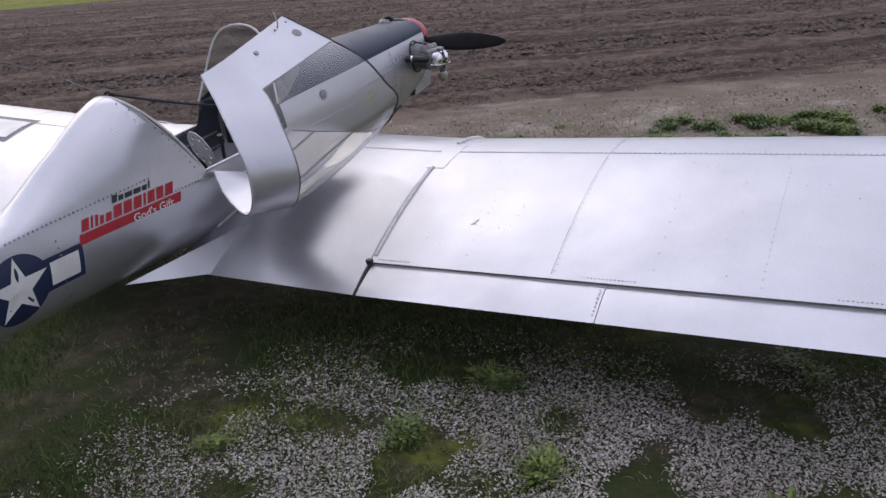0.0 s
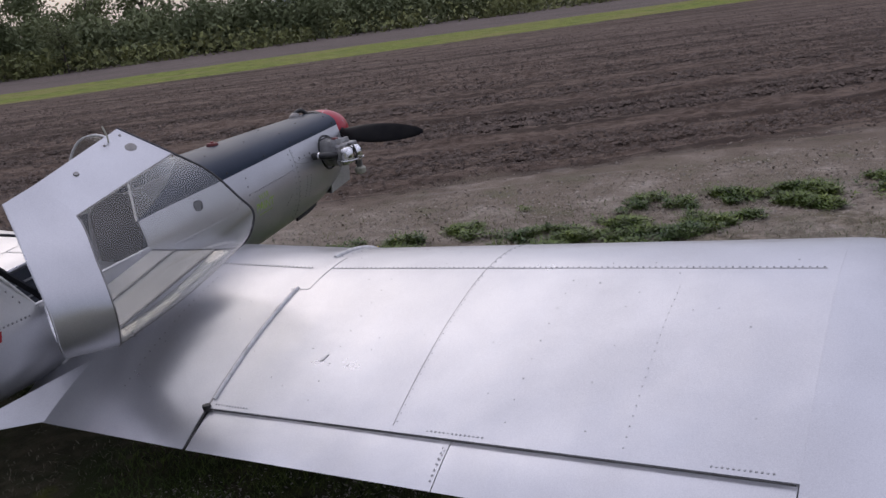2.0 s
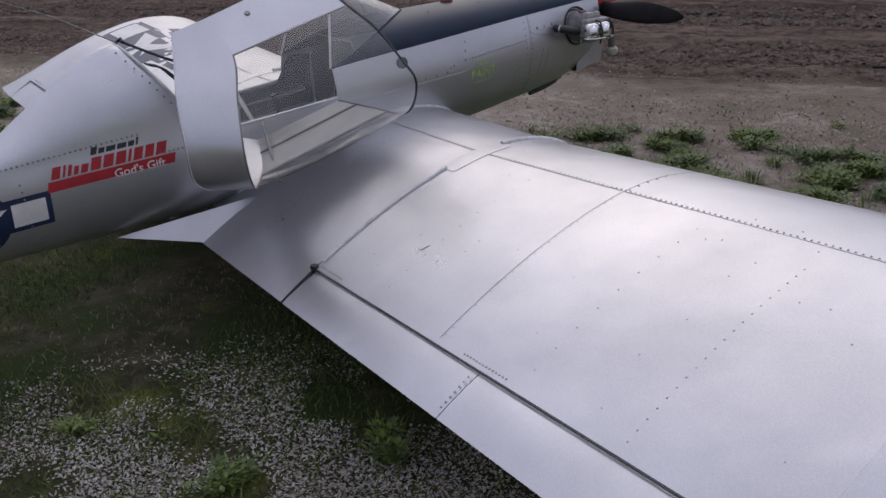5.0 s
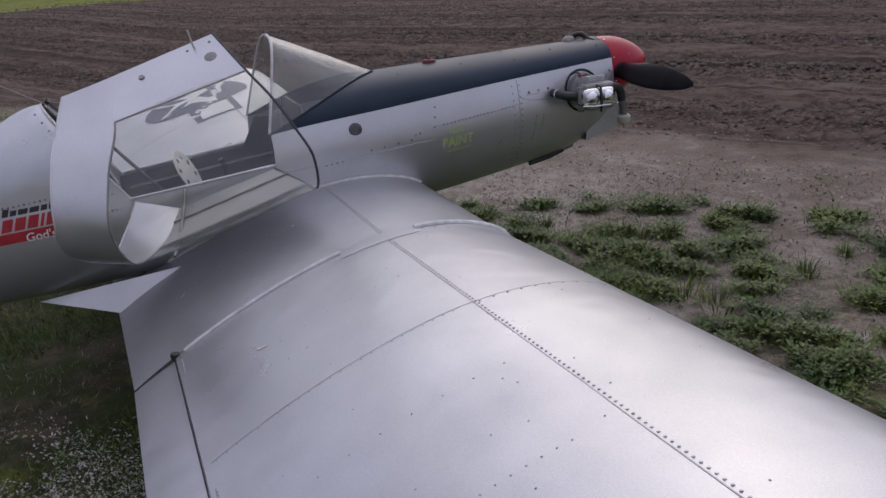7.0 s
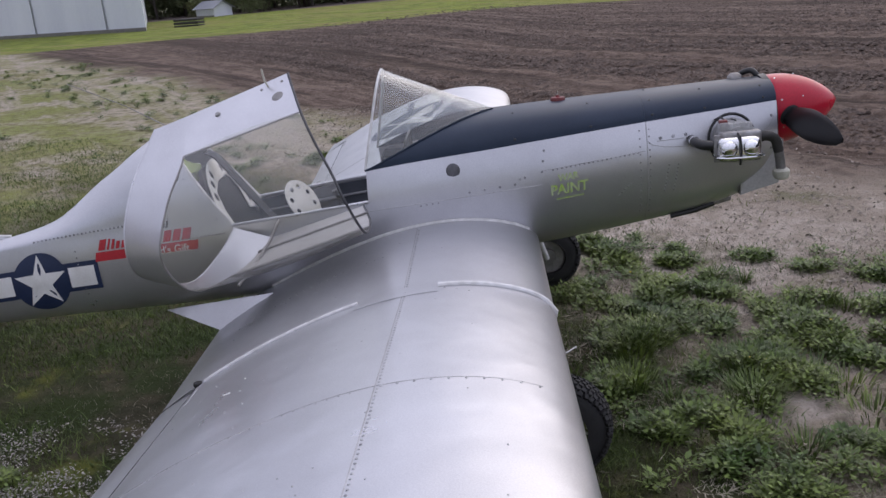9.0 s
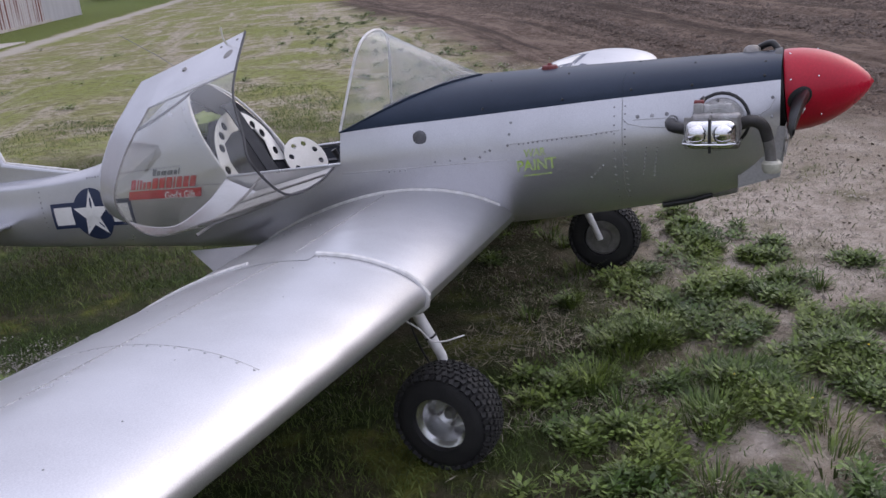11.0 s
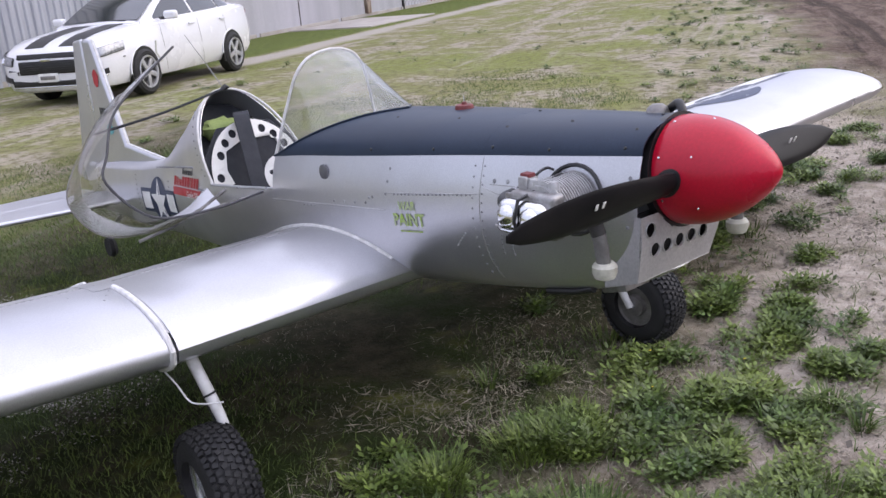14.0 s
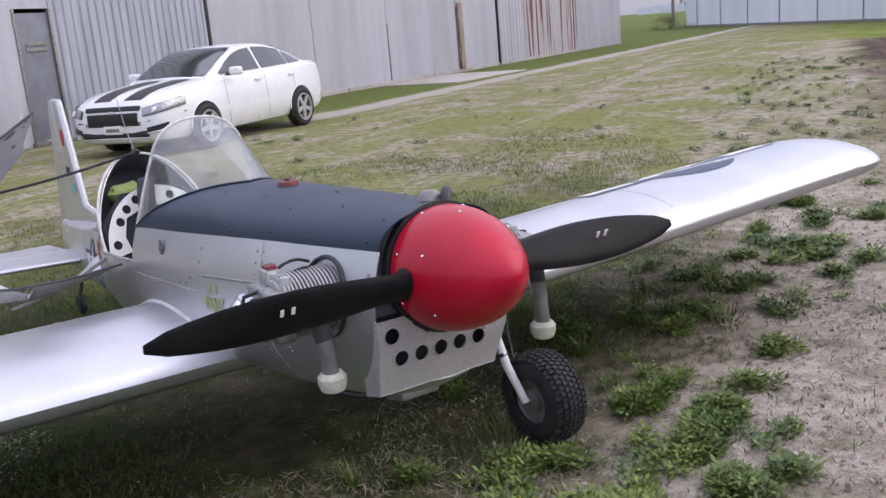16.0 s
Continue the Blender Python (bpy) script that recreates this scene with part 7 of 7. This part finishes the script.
def weeds():
    """Patches of low leafy weeds in a belt between the turf and the bare dirt."""
    r = np.random.default_rng(9)
    # along the belt, across it, and the patch's reach
    patches = ((-0.94, 1.21, 0.27), (-0.28, 0.87, 0.34), (0.20, 0.35, 0.22), (0.76, 0.52, 0.24), (0.60, 1.02, 0.32), (1.0, -0.05, 0.24), (1.46, 0.41, 0.19), (1.42, 0.95, 0.20), (0.44, 0.82, 0.15), (-0.6, 1.27, 0.24),
               (-1.17, 1.17, 0.23), (0.51, -0.13, 0.2), (-3.2, 0.95, 0.36), (-4.02, 1.54, 0.34), (-1.33, 0.93, 0.25), (-0.5, 0.69, 0.2), (-2.2, 0.98, 0.14), (0.52, 1.99, 0.16), (1.0, 1.09, 0.18), (1.49, -0.15, 0.17),
               (-0.03, 1.1, 0.28), (0.28, 1.11, 0.2), (0.18, 0.54, 0.28), (0.9, 0.62, 0.25), (0.86, 1.2, 0.26), (0.04, 1.95, 0.14), (0.46, 2.06, 0.16), (0.87, 1.75, 0.22), (1.09, 1.98, 0.16), (0.94, -0.14, 0.15),
               (1.19, -0.1, 0.14), (1.37, 0.05, 0.15), (1.57, 0.39, 0.17), (1.69, -0.06, 0.11), (1.77, -0.41, 0.11), (1.98, -0.44, 0.14), (1.93, 0.0, 0.1), (1.37, -0.54, 0.1), (-0.37, 0.67, 0.17), (-0.6, 1.35, 0.2),
               (1.54, 2.16, 0.16), (2.04, 1.76, 0.3), (2.64, 1.48, 0.3), (3.11, 2.26, 0.22), (3.47, 2.04, 0.17), (4.35, 1.94, 0.32), (-2.0, 1.44, 0.13), (-1.47, 1.37, 0.11), (0.05, 1.86, 0.1))
    spots = list(patches)
    for a, d, r1 in patches:
        # stragglers round each patch
        spots += [(a + r.normal(0, 1.3) * r1, d + r.normal(0, 1.1) * r1, r1 * r.uniform(0.15, 0.4)) for _ in range(4)]
    spots += [(r.uniform(1.7, 3.2), r.uniform(-0.7, 1.8), r.uniform(0.08, 0.22)) for _ in range(24)]
    spots += [(r.uniform(2.0, 6.2), r.uniform(1.2, 2.3), r.uniform(0.1, 0.26)) for _ in range(34)]
    spots += [(r.uniform(-6.5, -2.0), r.uniform(0.3, 2.4), r.uniform(0.06, 0.2)) for _ in range(30)]
    spots += [(r.uniform(-1.0, 2.0), r.uniform(-3.3, -1.8), r.uniform(0.03, 0.10)) for _ in range(16)]
    more = np.random.default_rng(17)
    spots += [(more.uniform(0.3, 2.3), more.uniform(0.7, 1.95), more.uniform(0.10, 0.21)) for _ in range(13)]
    near = len(spots)
    spots += [(r.uniform(-22.0, -1.5), r.uniform(-7.0, 2.6), r.uniform(0.04, 0.17)) for _ in range(1100)]
    P = []
    for i, (a, d, r1) in enumerate(spots):
        if i >= near and (a > -5 and d < 0.2 or d < 0.3 and r.random() < 0.93):
            continue
        r1 *= 0.9
        r2 = r1 * r.uniform(0.6, 0.95)
        m = max(3, int((260 if i >= near else 1150) * r1 * r2 * 3.14))
        t = r.uniform(-0.6, 0.6)
        ang, rad = r.uniform(0, 6.28, m), r.random(m) ** 0.6
        lobes = 1 + 0.3 * np.sin(3 * ang + a * 9) + 0.22 * np.sin(5 * ang + d * 11) + r.normal(0, 0.12, m)
        g, h = rad * lobes * np.cos(ang) * r1, rad * lobes * np.sin(ang) * r2
        ga, gd = a + g * math.cos(t) - h * math.sin(t), d + g * math.sin(t) + h * math.cos(t)
        keep = field_noise(ga, gd, 91, 11.0) > 0.40
        ga, gd = ga[keep], gd[keep]
        tall = r.uniform(0.6, 1.25) * (1.15 - 0.5 * rad[keep])
        P.append(np.stack([0.82 * ga - 0.57 * gd, 0.57 * ga + 0.82 * gd, tall], 1))
    P = np.concatenate(P)
    per = 26
    n = len(P) * per
    c = np.repeat(P, per, 0)
    a = r.uniform(0, 6.28, n)
    rad = r.uniform(0, 0.05, n)
    up = r.uniform(0.003, 0.065, n) * c[:, 2]
    L_, w_ = r.uniform(0.011, 0.036, n), r.uniform(0.004, 0.0105, n)
    narrow = r.random(n) < 0.22
    L_, w_ = np.where(narrow, L_ * 1.7, L_), np.where(narrow, w_ * 0.32, w_)
    z = ground_z(c[:, 0], c[:, 1]) + up
    b = np.stack([c[:, 0] + np.cos(a) * rad, c[:, 1] + np.sin(a) * rad, z], 1)
    along = np.stack([np.cos(a), np.sin(a), r.uniform(-0.3, 0.9, n)], 1) * L_[:, None]
    side = np.stack([-np.sin(a), np.cos(a), r.uniform(-0.4, 0.4, n)], 1) * w_[:, None]
    V = np.stack([b, b + along * 0.5 + side, b + along, b + along * 0.5 - side], 1).reshape(-1, 3)
    F = (np.arange(n)[:, None] * 4 + np.array([[0, 1, 2, 3]])).tolist()
    ob = soup("weeds", V.tolist(), F, WEED, None, "low green leafy weeds in patches on pale dirt", "stuff")
    ob["category"] = "weeds"
    pick = P[r.random(len(P)) < 0.008]
    FV, FF = [], []
    for x, y, k in pick:
        o = len(FV)
        z = float(ground_z(np.array(x), np.array(y))) + 0.06 * k
        FV += [(x + 0.006 * math.cos(t), y + 0.006 * math.sin(t), z + 0.002 * (i % 2)) for i, t in enumerate(np.linspace(0, 5.4, 6))]
        FF.append(tuple(range(o, o + 6)))
    ob = soup("small_flowers", FV, FF, YELLOW, None, "tiny yellow flowers among the weeds", "stuff")
    ob["category"] = "flowers"


weeds()


def clods():
    r = np.random.default_rng(13)
    n = 100000
    a, d = r.uniform(-26, 16, n), 3.6 + r.gamma(1.6, 3.8, n)
    x, y = 0.82 * a - 0.57 * d, 0.57 * a + 0.82 * d
    k = (np.maximum(-x - 31.5, -0.766 * x + 0.643 * y - 30.0) < -1.0) & (r.random(n) < np.clip((d - 3.6) / 1.6, 0, 1) * (x + 0.7 * d > -14 - r.uniform(0, 6, n)))
    x, y, d = x[k], y[k], d[k]
    n = len(x)
    s = r.gamma(2.0, 0.008, n) + 0.006 + 0.0010 * d
    s = np.minimum(s, 0.012 + 0.010 * np.clip(d - 3.6, 0, 3.5))
    z = rise(x, y) + 0.02 + np.sin(d * 2 * np.pi / 0.75 + 0.6 * np.sin(a[k] * 0.4)) * 0.02
    dirs = np.array([[math.cos(t), math.sin(t), 0] for t in np.linspace(0, 2 * np.pi, 7)[:6]] + [[0.45, 0.1, 0.9], [-0.35, 0.2, 1.0]])
    turn = r.uniform(0, 6.28, n)
    jit = r.uniform(0.65, 1.25, (n, 8))
    px = dirs[None, :, 0] * np.cos(turn)[:, None] - dirs[None, :, 1] * np.sin(turn)[:, None]
    py = dirs[None, :, 0] * np.sin(turn)[:, None] + dirs[None, :, 1] * np.cos(turn)[:, None]
    pz = np.repeat(dirs[None, :, 2], n, 0) * 0.6
    V = np.stack([x[:, None] + px * jit * s[:, None], y[:, None] + py * jit * s[:, None], z[:, None] + pz * jit * s[:, None]], -1).reshape(-1, 3)
    i = np.arange(n)[:, None] * 8
    F = np.concatenate([i + np.array([[p, q, o]]) for p, q, o in ((0, 1, 6), (1, 2, 7), (2, 3, 7), (3, 4, 7), (4, 5, 7), (5, 0, 6), (1, 7, 6), (5, 6, 7))]).tolist()
    ob = soup("soil_clods", V.tolist(), F, CLOD, None, "dry brown clods on the ploughed field", "stuff")
    ob["category"] = "soil"


clods()

CRUMB = mat("dirt_crumbs", (0.30, 0.262, 0.22), (0.17, 0.145, 0.115), rough=0.95, scale=3, fine=40, per_island=0.5)
flakes("dirt_crumbs", 17, 90000, (-9, 8), (-4, 9), lambda x, y: np.clip((edge_distance(x, y) - 0.6) / 1.0, 0, 1) * np.clip((4.6 - edge_distance(x, y)) / 1.0, 0, 1), (0.006, 0.018), CRUMB, "small crumbs of dry pale dirt", "dirt", (0.5, 0.9))
